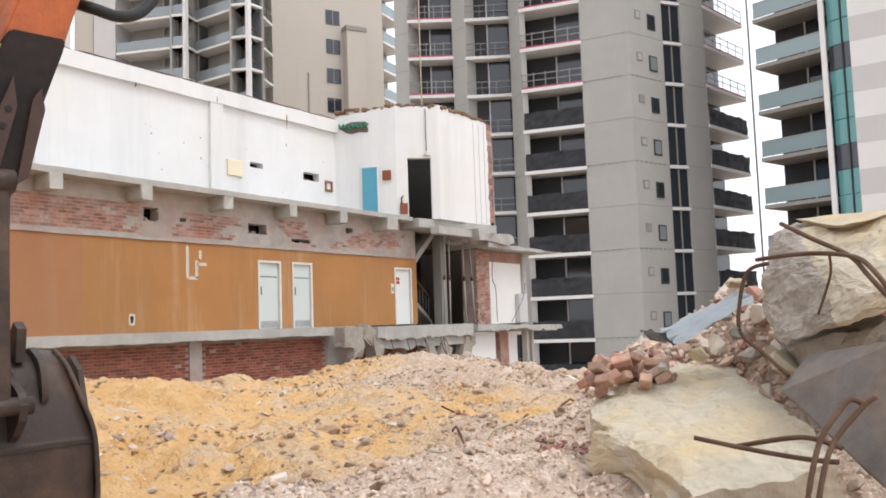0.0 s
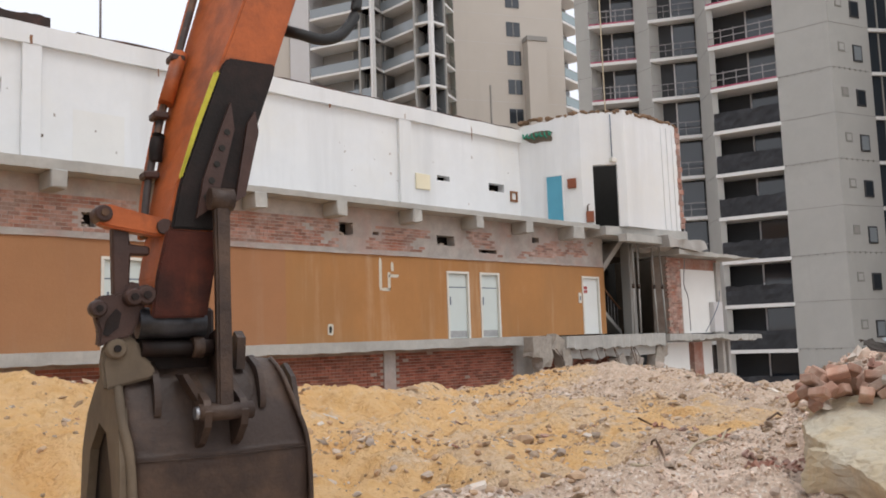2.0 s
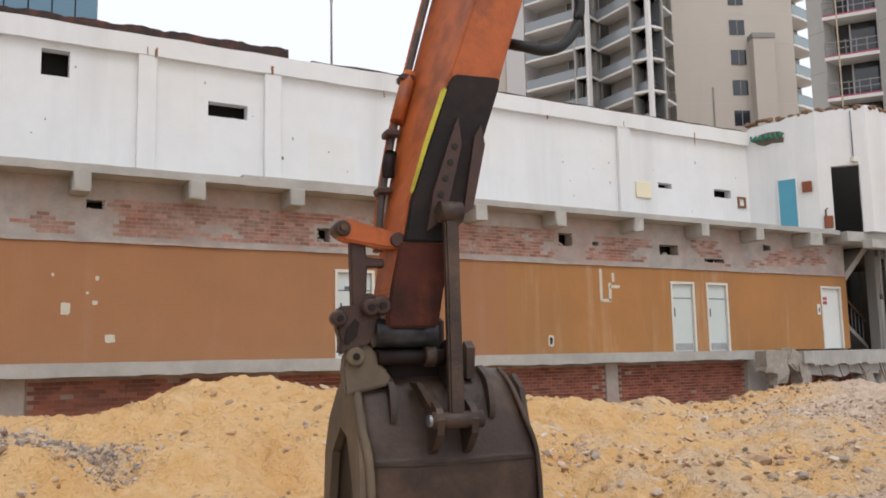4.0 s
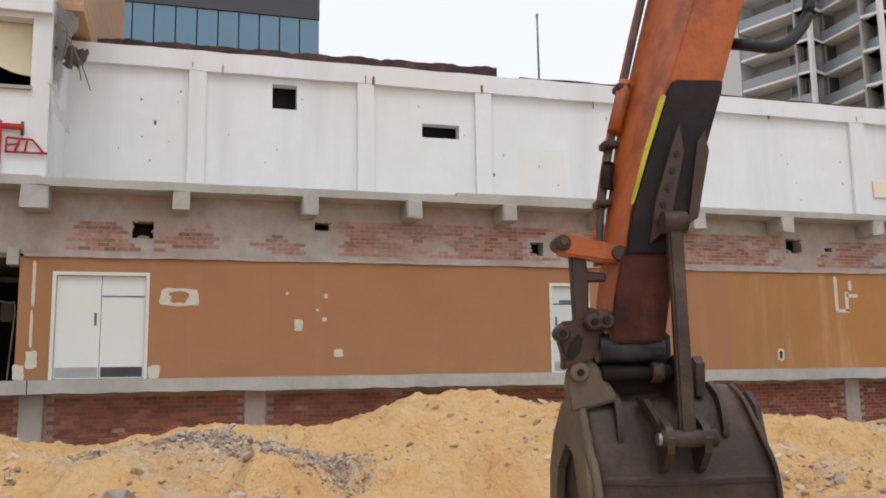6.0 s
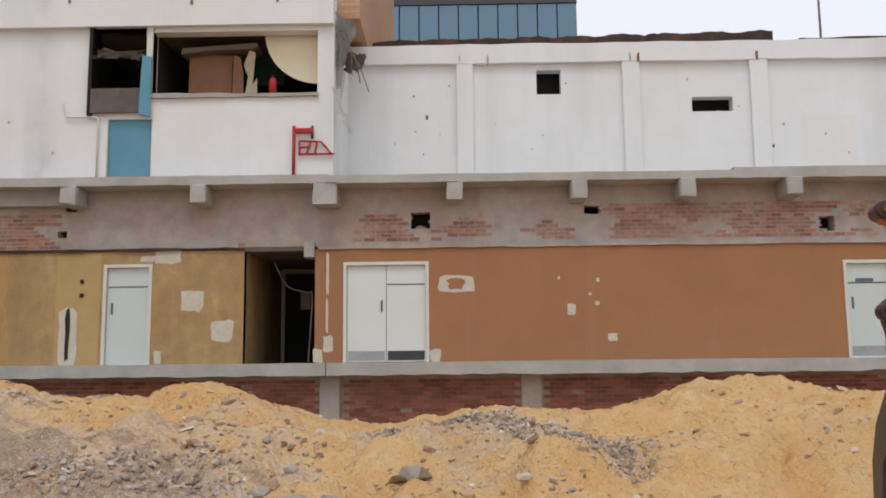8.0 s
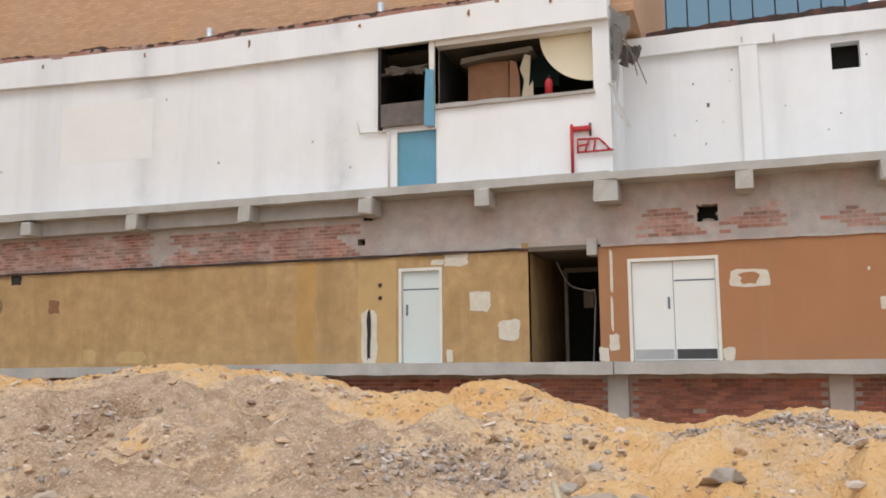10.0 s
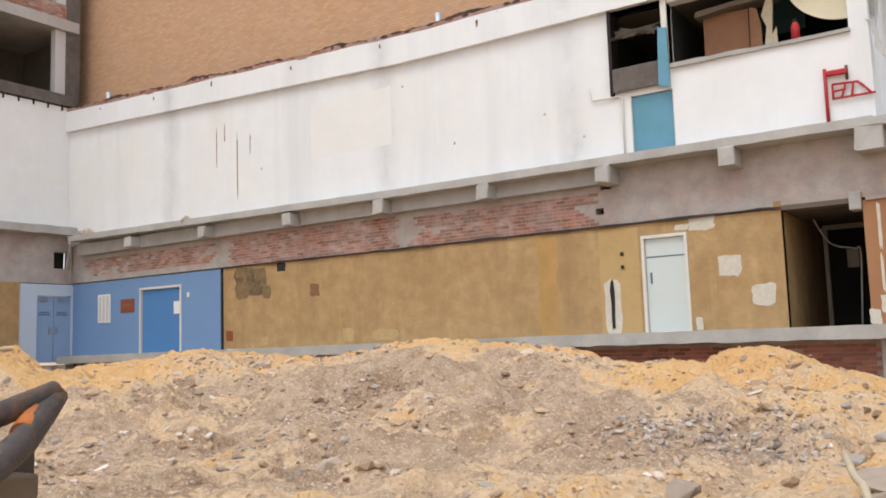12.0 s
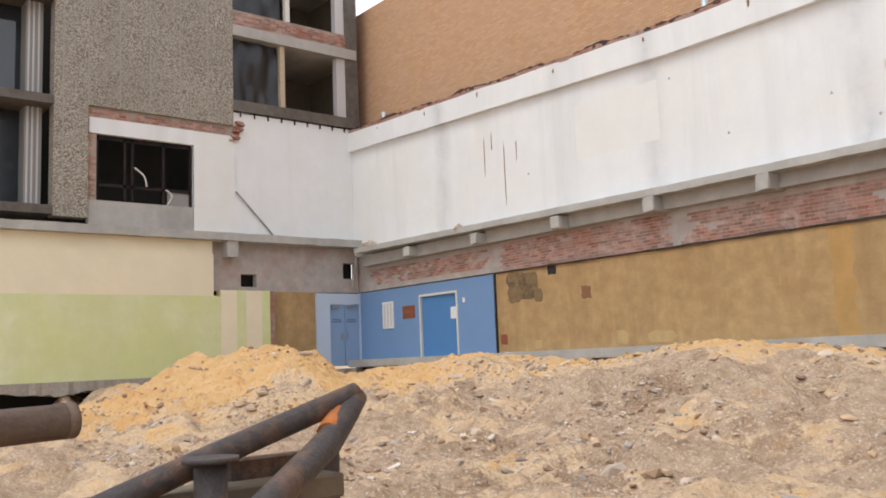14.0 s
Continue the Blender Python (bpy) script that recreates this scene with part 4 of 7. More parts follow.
part("side_panel", prism([(1.12, 0.0), (1.37, -0.05), (1.36, 1.29), (1.17, 1.33), (1.14, 0.8)], -0.05, 0.0), TEAL, hb, "torn teal side panel")
part("apron", boxes((0.04, 1.15, -0.02, 0.03, 0.05, 0.6), bev=0.008), DARKEDGE, hb, "sooty grey front panel")
part("rag", torn_sheet(((0.12, -0.03, 1.5), (1.12, 0.0, 1.42), (1.05, -0.06, 1.24), (0.3, -0.05, 1.3)), 0.01, 21, 0.09), DIM_SHADE_SCRAP, hb, "grey rag over the rail")
part("rail", boxes((0.04, 1.15, 0.0, 0.05, 1.28, 1.36)), BLACK, hb)
hr = thing("hose_reel_rack", "red fire hose rack fixed to the white wall", "hose rack", m=pose(-3.72, UY, 5.62))
part("riser", tube([(0, -0.08, 0), (0, -0.08, 1.08)], 0.035, 8), RED, hr)
part("valve", boxes((0.03, 0.42, -0.12, -0.03, 0.92, 1.03), bev=0.02), RED, hr)
part("tap", tube([(0.4, -0.08, 0.8), (0.4, -0.08, 1.08)], 0.03, 8), STEEL, hr)
for p, q in [((0.12, 0.46), (0.12, 0.75)), ((0.12, 0.75), (0.58, 0.73)), ((0.58, 0.73), (0.7, 0.6)), ((0.7, 0.6), (0.8, 0.47)), ((0.1, 0.46), (0.88, 0.46)), ((0.28, 0.47), (0.36, 0.73)), ((0.46, 0.47), (0.5, 0.72)), ((0.12, 0.6), (0.36, 0.62))]:
    part("bar", tube([(p[0], -0.06, p[1]), (q[0], -0.06, q[1])], 0.022, 6), RED, hr)
tagged(link_mesh("conduit", tube([(-8.8, 17.99, 7.3), (-8.79, 17.99, 7.22), (-8.72, 17.99, 6.98), (-8.06, 17.99, 6.97), (-8.01, 17.99, 6.9), (-8.0, 17.99, 5.6)], 0.02, 6), FRAME), "thin pale conduit on the white wall", "conduit")
for x, z0, z1 in [(-21.46, 7.3, 8.4), (-21.1, 8.0, 8.5), (-20.54, 6.2, 8.05), (-19.98, 7.45, 8.0)]:
    tagged(link_mesh("crack", patch(x, (z0 + z1) / 2, 0.035, z1 - z0, UY - 0.001, 10, 0.3, int(z0 * 9)), CARDBOARD), "dark running crack in the white paint", "crack")
for x, z in [(-10.0, 6.9), (-12.6, 6.6), (-9.0, 6.2), (-19.5, 6.9), (-14.2, 8.4)]:
    tagged(link_mesh("chip", patch(x, z, 0.06, 0.07, UY - 0.001, 9, 0.3, int(z * 50)), CONC), "small chip in the white paint", "chip")
tagged(link_mesh("old_panel_mark", boxes((-17.5, -14.6, UY - 0.003, UY, 6.9, 8.5)), WHITE_OLD), "faint cream rectangle where a panel hung", "paint mark", kind="structure")


def side_wall(poly, x0, x1):
    """A polygon in y and z, given along x."""
    bm = bmesh.new()
    a = [bm.verts.new((x0, y, z)) for y, z in poly]
    c = [bm.verts.new((x1, y, z)) for y, z in poly]
    bm.faces.new(a)
    bm.faces.new(c[::-1])
    for i in range(len(poly)):
        bm.faces.new((a[i], c[i], c[(i + 1) % len(poly)], a[(i + 1) % len(poly)]))
    bmesh.ops.recalc_face_normals(bm, faces=bm.faces)
    return bm


structure("return_wall", side_wall([(18.36, 5.5), (20.6, 5.5), (20.6, 9.3), (20.1, 9.2), (19.8, 8.3), (19.2, 7.6), (18.9, 7.9), (18.36, 7.2)], -3.1, -2.86), WHITE, "broken white return wall", "wall")
structure("return_wall", side_wall([(18.36, 7.2), (18.9, 7.9), (19.2, 7.6), (19.8, 8.3), (20.1, 9.2), (20.1, 9.7), (18.36, 9.7)], -3.1, -2.92), CONC, "grey torn upper part of the return wall", "wall")
for n_, (q, mt, lb) in enumerate([(((-2.84, 18.2, 9.4), (-2.45, 18.7, 9.2), (-2.7, 18.5, 8.3), (-2.82, 18.2, 8.0)), CONC, "grey torn lining hanging at the broken corner"),
                                  (((-2.9, 18.0, 7.6), (-2.78, 18.1, 7.5), (-2.5, 18.4, 6.6), (-2.72, 18.1, 6.9)), WHITE_OLD, "white flap of plaster hanging at the broken corner"),
                                  (((-2.75, 18.6, 8.6), (-2.3, 19.2, 8.75), (-2.35, 19.0, 8.3), (-2.7, 18.6, 8.1)), DARKEDGE, "dark torn felt hanging at the broken corner")]):
    tagged(link_mesh("torn_lining", torn_sheet(q, 0.015, n_ + 3), mt), lb, "torn lining")
fr = random.Random(4)
for k in range(7):
    ob = link_mesh("torn_lump", lump(fr, (fr.uniform(0.04, 0.09), 0.1, fr.uniform(0.04, 0.1))), DARKEDGE if k % 2 else CONC)
    ob.location = (-2.84, fr.uniform(18.3, 19.6), fr.uniform(8.2, 9.3))
    tagged(ob, "torn crumb of concrete on the broken return", "rubble", "torn crumbs on the broken return", "")
for k in range(4):
    x, z = -2.8 + 0.09 * k, 9.0 - 0.2 * k
    tagged(link_mesh("torn_wire", tube(curve_points([(x, 18.3, z), (x + 0.2, 18.1, z - 0.3), (x + 0.12 + 0.1 * k, 18.15, z - 0.9)], 6), 0.012, 5), DIM_SHADE_SCRAP), "thin dark wire hanging from the broken corner", "wire", "wires at the broken corner")

# ---- upper storey, set-back part over the brown wall ----
BY = 20.5
up_holes = [(1.8, 2.4, 8.12, 8.74), (5.6, 6.6, 7.63, 8.0), (20.63, 21.24, 7.04, 7.22), (23.25, 24.1, 6.92, 7.22)]
structure("wall_upper_back", wall_boxes(-2.9, 25.6, 5.4, 8.95, BY, BY + 0.3, up_holes), WHITE, "white painted set-back upper wall", "wall")
structure("wall_upper_lining", boxes((-2.9, 25.6, BY + 0.6, BY + 0.7, 5.4, 9.3)), BLACK_SHADE_SCAR, "black sheet painted as shade behind the wall openings", "wall")
structure("parapet", rough_strip(-2.9, 25.4, BY - 0.14, BY + 0.5, lambda x: 9.38, lambda x: 8.9, 0.6, 0.012, 0.015, 26, 0.01), WHITE, "white painted parapet beam with chipped edge", "parapet")
structure("roof_edge", rough_strip(8.3, 25.4, BY - 0.1, BY + 0.5, lambda x: 9.43, lambda x: 9.37, 0.4, 0.04, 0.02, 27, 0.01), BITUMEN, "thin dark roofing edge on the parapet", "roof edge")
for a, c in [(-0.18, 0.23), (3.9, 4.33), (7.02, 7.46), (12.9, 13.3), (18.85, 19.38)]:
    structure("pilaster", boxes((a, c, BY - 0.12, BY + 0.002, 5.5, 8.92), bev=0.012), WHITE, "white painted pilaster", "pilaster")
rd = random.Random(31)
for x in (-0.1, 0.6, 4.1, 4.3, 7.2, 10.4, 13.1, 16.0, 19.1, 22.3):
    h_ = rd.uniform(0.15, 0.5)
    tagged(link_mesh("rust_mark", patch(x, 9.1 - h_ / 2, rd.uniform(0.03, 0.07), h_, BY - 0.141, 9, 0.35, int(x * 7) + 3, 0.003), CARDBOARD if x > 3 else RENDER), "thin rust run on the white parapet", "rust mark")
for k, x in enumerate((-27.2, -24.3, -21.5, -18.1, -14.8, -11.7, -8.7, -6.0, -4.1)):
    tagged(link_mesh("rust_mark", patch(x, 9.58 + ledge_rise(x) - 0.05 * (k % 2), 0.06, 0.09 + 0.04 * (k % 3), UY - 0.172, 9, 0.35, k + 200, 0.004), CARDBOARD), "rust run below the torn roof edge", "rust mark")
structure("low_roof", rough_strip(-2.4, 8.2, 21.9, 24.0, lambda x: 10.08 + 0.012 * x + 0.05 * abs(math.sin(x * 2.6)), lambda x: 9.3, 0.12, 0.02, 0.02, 28), BITUMEN, "dark corrugated roof edge behind the parapet", "roof")
structure("roof_deck", boxes((-2.4, 26, 20.9, 30, 8.9, 9.1)), BITUMEN, "dark flat roof deck", "roof")
tagged(link_mesh("mast", tube([(11.25, 26, 9.0), (11.25, 26, 13.6), (11.25, 26, 13.85)], [0.045, 0.035, 0.06], 8), T_RAIL), "thin grey mast on the roof", "mast")
tagged(link_mesh("cover_plate", boxes((19.6, 20.26, BY - 0.06, BY, 6.64, 7.17), bev=0.015), CREAM), "cream metal cover box on the white wall", "cover box")
tagged(link_mesh("small_frame", boxes((24.4, 24.8, BY - 0.05, BY, 6.62, 6.7), (24.4, 24.8, BY - 0.05, BY, 6.95, 7.02), (24.4, 24.47, BY - 0.05, BY, 6.7, 6.95), (24.73, 24.8, BY - 0.05, BY, 6.7, 6.95)), CARDBOARD), "small brown timber frame on the white wall", "frame")
fr = random.Random(12)
for k in range(46):
    x, z = fr.uniform(-2, 25), fr.uniform(5.9, 8.6)
    if any(a - 0.1 < x < c + 0.1 and lo - 0.1 < z < hi + 0.1 for a, c, lo, hi in up_holes):
        continue
    s = fr.uniform(0.02, 0.06)
    tagged(link_mesh("chip", patch(x, z, s, s * fr.uniform(0.8, 1.8), BY - 0.001, 8, 0.3, k), RENDER if k % 3 else DIM_SHADE_SCRAP), "small chip in the white paint", "chip")
for cx, cz, w, h in [(8.9, 6.8, 1.3, 1.4), (16.6, 5.75, 1.6, 0.3)]:
    tagged(link_mesh("paint_mark", boxes((cx - w / 2, cx + w / 2, BY - 0.003, BY, cz - h / 2, cz + h / 2)), WHITE_OLD), "faint cream repaired patch on the white wall", "paint mark")
for x, z, n_ in [(6.3, 7.66, 3), (23.7, 6.95, 4), (-1.0, 4.5, 5), (14.8, 4.6, 6), (18.7, 4.5, 7), (7.7, 4.35, 8)]:
    yy = BY + 0.25 if z > 6 else 18.45
    ob = link_mesh("loose_rubble", lump(random.Random(n_), (0.13, 0.1, 0.06)), STONE_ONE)
    ob.location = (x, yy, z)
    tagged(ob, "crumbled masonry lying in the wall hole", "rubble", "crumbs in the wall holes")

# ---- broken corner block at the far end of the facade ----
def plan_wall(p, q, z0, z1, thick=0.25, ragged=0.0, seed=0, step=0.3, ztop1=None):
    """An upright wall over the plan line p to q, with an uneven top."""
    r = random.Random(seed)
    p, q = Vector(p), Vector(q)
    d = (q - p).normalized()
    nrm = Vector((-d.y, d.x)) * thick
    n = max(1, int((q - p).length / step)) if ragged else 1
    bm = bmesh.new()
    rows = []
    for i in range(n + 1):
        c = p.lerp(q, i / n)
        top = z1 + ((ztop1 if ztop1 is not None else z1) - z1) * i / n + r.uniform(-ragged, ragged)
        rows.append([bm.verts.new((*c, z0)), bm.verts.new((*c, top)), bm.verts.new((*(c + nrm), top + r.uniform(-ragged, ragged))), bm.verts.new((*(c + nrm), z0))])
    for u, w in zip(rows, rows[1:]):
        for k in range(4):
            bm.faces.new((u[k], w[k], w[(k + 1) % 4], u[(k + 1) % 4]))
    bm.faces.new(rows[0])
    bm.faces.new(rows[-1][::-1])
    bmesh.ops.recalc_face_normals(bm, faces=bm.faces)
    return bm


PA, PB, PC, PD = (25.02, 20.5), (25.78, 18.2), (26.85, 17.0), (30.5, 17.0)
structure("corner_wall", plan_wall(PA, PB, 5.45, 9.5, 0.25, 0.05, 1, ztop1=9.72), WHITE, "white corner wall with a turquoise door", "wall")
# doorway in the splayed wall
dv = (Vector(PC) - Vector(PB)).normalized()
q0, q1 = Vector(PB) + dv * 0.42, Vector(PB) + dv * 1.3
structure("corner_wall", plan_wall(PB, q0, 5.45, 9.7, 0.25, 0.04, 2), WHITE, "white splayed corner wall with ragged top", "wall")
structure("corner_wall", plan_wall(q1, PC, 5.45, 9.74, 0.25, 0.04, 3), WHITE, "white splayed corner wall with ragged top", "wall")
structure("corner_wall", plan_wall(q0, q1, 7.75, 9.72, 0.25, 0.04, 4), WHITE, "white wall over the black doorway", "wall")
structure("corner_wall", plan_wall(PC, PD, 5.45, 9.76, 0.28, 0.06, 5, ztop1=9.65), WHITE, "white corner wall with a broken end", "wall")
structure("corner_back", boxes((26.3, 30.6, 18.9, 19.0, 5.45, 9.3)), BLACK_SHADE_SCAR, "black sheet painted as shade inside the corner block", "wall")
for a in (29.35, 29.75, 30.15):
    structure("corner_rib", boxes((a, a + 0.16, 16.96, 17.0, 5.5, 9.5), bev=0.01), WHITE, "upright rib near the broken wall end", "rib")
crest_bm = bmesh.new()
br = random.Random(5)
for p, q in ((PA, PB), (PB, PC), (PC, PD)):
    L = (Vector(q) - Vector(p)).length
    for k in range(int(L / 0.22)):
        c = Vector(p).lerp(Vector(q), (k + br.random()) / (L / 0.22))
        b_ = lump(br, (br.uniform(0.08, 0.2), 0.14, br.uniform(0.05, 0.12)))
        bmesh.ops.translate(b_, verts=b_.verts, vec=(c.x + 0.05, c.y + 0.05, 9.72 + br.uniform(-0.05, 0.05)))
        me_ = bpy.data.meshes.new("t")
        b_.to_mesh(me_)
        b_.free()
        crest_bm.from_mesh(me_)
        bpy.data.meshes.remove(me_)
tagged(link_mesh("broken_wall_crest", crest_bm, material("crumbled_top", (0.22, 0.14, 0.09), 0.95, var=0.4, scale=6.0, tint=(0.35, 0.22, 0.12), tint_amt=0.5, tint_scale=2.0)), "crumbled brown masonry along the broken wall top", "rubble", kind="stuff")
jag = bmesh.new()
for k in range(18):
    z = 5.6 + k * 0.226
    box(jag, 30.45 + br.uniform(-0.05, 0.05), 30.65 + br.uniform(0, 0.2), 16.98, 17.3, z, z + 0.2)
tagged(link_mesh("toothed_brick_end", jag, BRICK), "toothed brick end of the torn corner wall", "brickwork", kind="stuff")
tq = thing("door_9", "narrow turquoise door in the white corner wall", "door", m=pose(25.45, 19.19, 5.52, 0, 0, -71.7))
part("door_leaf", boxes((-0.3, 0.3, -0.05, 0.02, 0, 1.95)), TURQUOISE, tq)
part("door_frame", boxes((-0.34, -0.3, -0.06, 0.03, 0, 2.0), (0.3, 0.34, -0.06, 0.03, 0, 2.0), (-0.3, 0.3, -0.06, 0.03, 1.95, 2.0)), WHITE, tq)
rb = thing("red_box", "small dark red alarm box on the white wall", "alarm box", m=pose(25.66, 18.55, 6.95, 0, 0, -71.7))
part("case", boxes((-0.16, 0.16, -0.09, 0.0, 0, 0.36), bev=0.01), SIGN, rb)
hy = thing("hose_valve", "rusty red hose valve cabinet at the wall foot", "hose valve", m=pose(25.93, 18.02, 5.75, 0, 0, -48))
part("cabinet", boxes((-0.14, 0.14, -0.1, 0.0, -0.1, 0.3), bev=0.01), SIGN, hy)
part("pipe", tube([(-0.08, -0.08, 0.3), (-0.08, -0.08, 0.5), (-0.02, -0.08, 0.56)], 0.03, 8), RUST, hy)
tagged(link_mesh("conduit", tube([(26.5, 17.32, 7.9), (26.5, 17.32, 9.6)], 0.02, 6), INK), "thin dark conduit above the doorway", "conduit")
tagged(link_mesh("emergency_light", boxes((26.36, 26.72, 17.22, 17.36, 7.82, 7.98), bev=0.01), FRAME), "small pale lamp box over the doorway", "lamp box")
gn = thing("green_net", "torn green netting caught in a hole in the wall", "netting", m=pose(25.22, 19.9, 9.05, 0, 0, -71.7))
part("hole", patch(0.2, 0, 1.1, 0.4, -0.0, 14, 0.25, 3, 0.02), DIM_SHADE_SCRAP, gn, "ragged dim patch painted as a shaded hole in the white plaster")
for k in range(7):
    part("strand", tube(curve_points([(-0.4 + 0.17 * k, -0.06, 0.15), (-0.35 + 0.17 * k, -0.14, -0.02), (-0.25 + 0.16 * k, -0.08, 0.1 - 0.1 * (k % 3))], 5), 0.035, 5), DARKGREEN, gn)

# slab, stair bay and pier below the corner block
structure("corner_slab", plan_wall((25.9, 17.35), (30.6, 16.8), 5.12, 5.46, 2.4, 0.02, 8), LEDGE, "broken concrete corner slab", "floor slab")
structure("corner_beam", boxes((26.3, 29.4, 16.75, 17.1, 4.86, 5.13)), LEDGE, "concrete corner beam stub", "beam")
rg = boxes((28.6, 31.4, 16.5, 18.2, 4.75, 5.1))
bmesh.ops.subdivide_edges(rg, edges=rg.edges, cuts=4, use_grid_fill=True)
for v in rg.verts:
    v.co += 0.22 * noise.noise_vector(v.co * 1.7)
tagged(link_mesh("hanging_slab", rg, CONC), "ragged hanging remains of a concrete slab", "rubble slab")
structure("canopy_slab", rough_strip(29.6, 36.0, 16.6, 18.8, lambda x: 4.72 - 0.02 * (x - 30), lambda x: 4.52 - 0.02 * (x - 30) + 0.006 * (x - 30) ** 2, 0.3, 0.04, 0.02, 6, 0.03), LEDGE, "thin concrete canopy slab over the far pier", "slab")
structure("stair_back", boxes((26.9, 32, 21.2, 21.3, 1.4, 5.2)), BLACK_SHADE_SCAR, "back of the stair bay painted black as shade", "wall")
structure("stair_side", boxes((26.86, 27.0, 18.42, 21.2, 1.5, 5.1)), DIM_SHADE_SCRAP, "side wall of the stair bay with shade in its colour", "wall")
structure("stair_floor", boxes((26.9, 33.5, 18.6, 21.2, 1.4, 1.55)), DIM_SHADE_SCRAP, "floor of the stair bay with shade in its colour", "floor")
stair = thing("stair", "concrete stair flight with an iron railing", "stair", m=pose(27.1, 19.0, 1.55))
part("flight", prism([(0, 1.35), (0, 1.6), (1.9, 0.15), (1.9, 0)], 0, 1.0), CONC, stair)
for k in range(9):
    x = 0.1 + k * 0.2
    part("baluster", tube([(x, 0.02, 1.5 - x * 0.76), (x, 0.02, 2.35 - x * 0.76)], 0.018, 6), T_RAIL, stair)
part("handrail", tube([(0, 0.02, 2.45), (1.9, 0.02, 1.0)], 0.035, 8), CARDBOARD, stair, "brown handrail")
structure("stair_soffit", prism([(27.0, 4.2), (28.1, 5.1), (28.4, 5.1), (27.0, 3.9)], 18.3, 19.3), CONC, "sloping concrete stair soffit", "soffit")
structure("column", boxes((28.55, 28.95, 18.2, 18.6, 1.5, 5.1), bev=0.02), T_GREY, "bare grey concrete column", "column")
for n_, (x, y, lean) in enumerate([(27.3, 17.3, 0.18), (27.8, 17.35, 0.05), (28.85, 17.3, -0.12), (29.3, 17.2, -0.2)]):
    pr = thing("steel_prop", "grey adjustable steel prop under the slab", "prop", "props under the corner slab", pose(x, y, 1.5))
    part("outer_tube", tube([(0, 0, 0.02), (lean * 0.5, 0, 1.8)], 0.036, 8), T_GREY, pr)
    part("inner_tube", tube([(lean * 0.5, 0, 1.8), (lean, 0, 3.4)], 0.028, 8), T_GREY, pr)
    part("collar", tube([(lean * 0.5, 0, 1.72), (lean * 0.5, 0, 1.88)], 0.055, 8), STEEL, pr)
    part("base_plate", boxes((-0.1, 0.1, -0.1, 0.1, 0, 0.02)), STEEL, pr)
far_pier = structure("far_pier", boxes((29.75, 30.75, 17.3, 18.0, 1.5, 4.5)), MORTAR, "raw brick pier with a torn edge", "pier")
structure("far_lintel", boxes((30.3, 33.9, 17.42, 17.8, 4.05, 4.5)), BRICK, "raw brick lintel band", "lintel")
structure("far_panel", boxes((30.9, 33.6, 17.4, 17.55, 1.5, 4.05)), WHITE_OLD, "pale infill panel at the far pier", "wall panel")
tagged(link_mesh("hanging_pipe", tube(curve_points([(30.95, 17.2, 4.45), (30.7, 17.15, 3.4), (30.95, 17.15, 2.9), (31.0, 17.15, 1.6)], 6), 0.022, 6), T_RAIL), "thin bent pipe hanging before the brick pier", "pipe")
tagged(link_mesh("grey_cabinet", boxes((33.0, 33.75, 17.18, 17.39, 1.52, 2.75), bev=0.02), T_STRIPE), "grey metal cabinet against the pale panel", "cabinet")
tagged(link_mesh("loose_cable", tube(curve_points([(33.4, 17.1, 3.2), (33.2, 17.1, 2.6), (32.4, 17.05, 1.9), (32.0, 17.05, 1.55)], 6), 0.016, 5), INK), "dark loose cable across the pale panel", "cable")
structure("far_post", boxes((33.6, 33.95, 17.3, 17.7, 1.5, 4.4)), CONC, "pale concrete end post", "post")
structure("far_base", boxes((28.9, 31.2, 17.4, 17.6, -1.6, 1.15)), WHITE_OLD, "pale rendered wall under the torn slab", "wall")
structure("far_base", boxes((31.5, 32.2, 17.35, 17.7, -1.6, 1.15)), BRICK, "broken brick stub under the torn slab", "wall")
structure("far_base", boxes((32.3, 33.4, 17.6, 17.8, -1.6, 1.15)), WHITE_OLD, "pale rendered wall under the torn slab", "wall")
structure("far_base", boxes((26.0, 28.9, 18.6, 18.8, -1.6, 1.15)), BRICK_LOW, "dark brick wall under the torn slab", "wall")
for x, y in [(34.3, 17.3), (33.75, 17.25), (26.4, 17.5), (22.1, 17.5)]:
    structure("slab_post", boxes((x - 0.1, x + 0.1, y, y + 0.25, -1.6, 1.2)), CONC, "concrete post under the torn slab", "post")
structure("edge_beam", rough_strip(23.4, 28.8, 17.3, 17.7, lambda x: 1.14, lambda x: 0.78 + 0.08 * noise.noise(Vector((x * 1.3, 2, 0))), 0.3, 0.04, 0.0, 61, 0.05), LEDGE, "torn concrete edge beam under the slab", "beam")
for n_, (x, z, w, h, tilt) in enumerate([(21.65, 1.02, 0.5, 0.5, 2), (22.05, 0.85, 0.5, 0.85, 3), (22.7, 1.05, 0.6, 0.4, 28), (23.15, 0.6, 0.4, 0.85, -12), (28.75, 0.45, 0.5, 0.9, 14), (29.1, 0.85, 0.4, 0.7, -6), (27.2, 0.3, 0.7, 0.4, 20), (26.3, 0.35, 0.5, 0.35, -25)]):
    rb_ = boxes((-w / 2, w / 2, -0.2, 0.2, -h / 2, h / 2 + 0.15))
    bmesh.ops.subdivide_edges(rb_, edges=rb_.edges, cuts=4, use_grid_fill=True)
    for v in rb_.verts:
        v.co += (0.09 if v.co.z < 0 else 0.025) * noise.noise_vector(v.co * 3.1 + Vector((n_ * 5, 0, 0)))
    ob = link_mesh("hanging_stub", rb_, CHUNK)
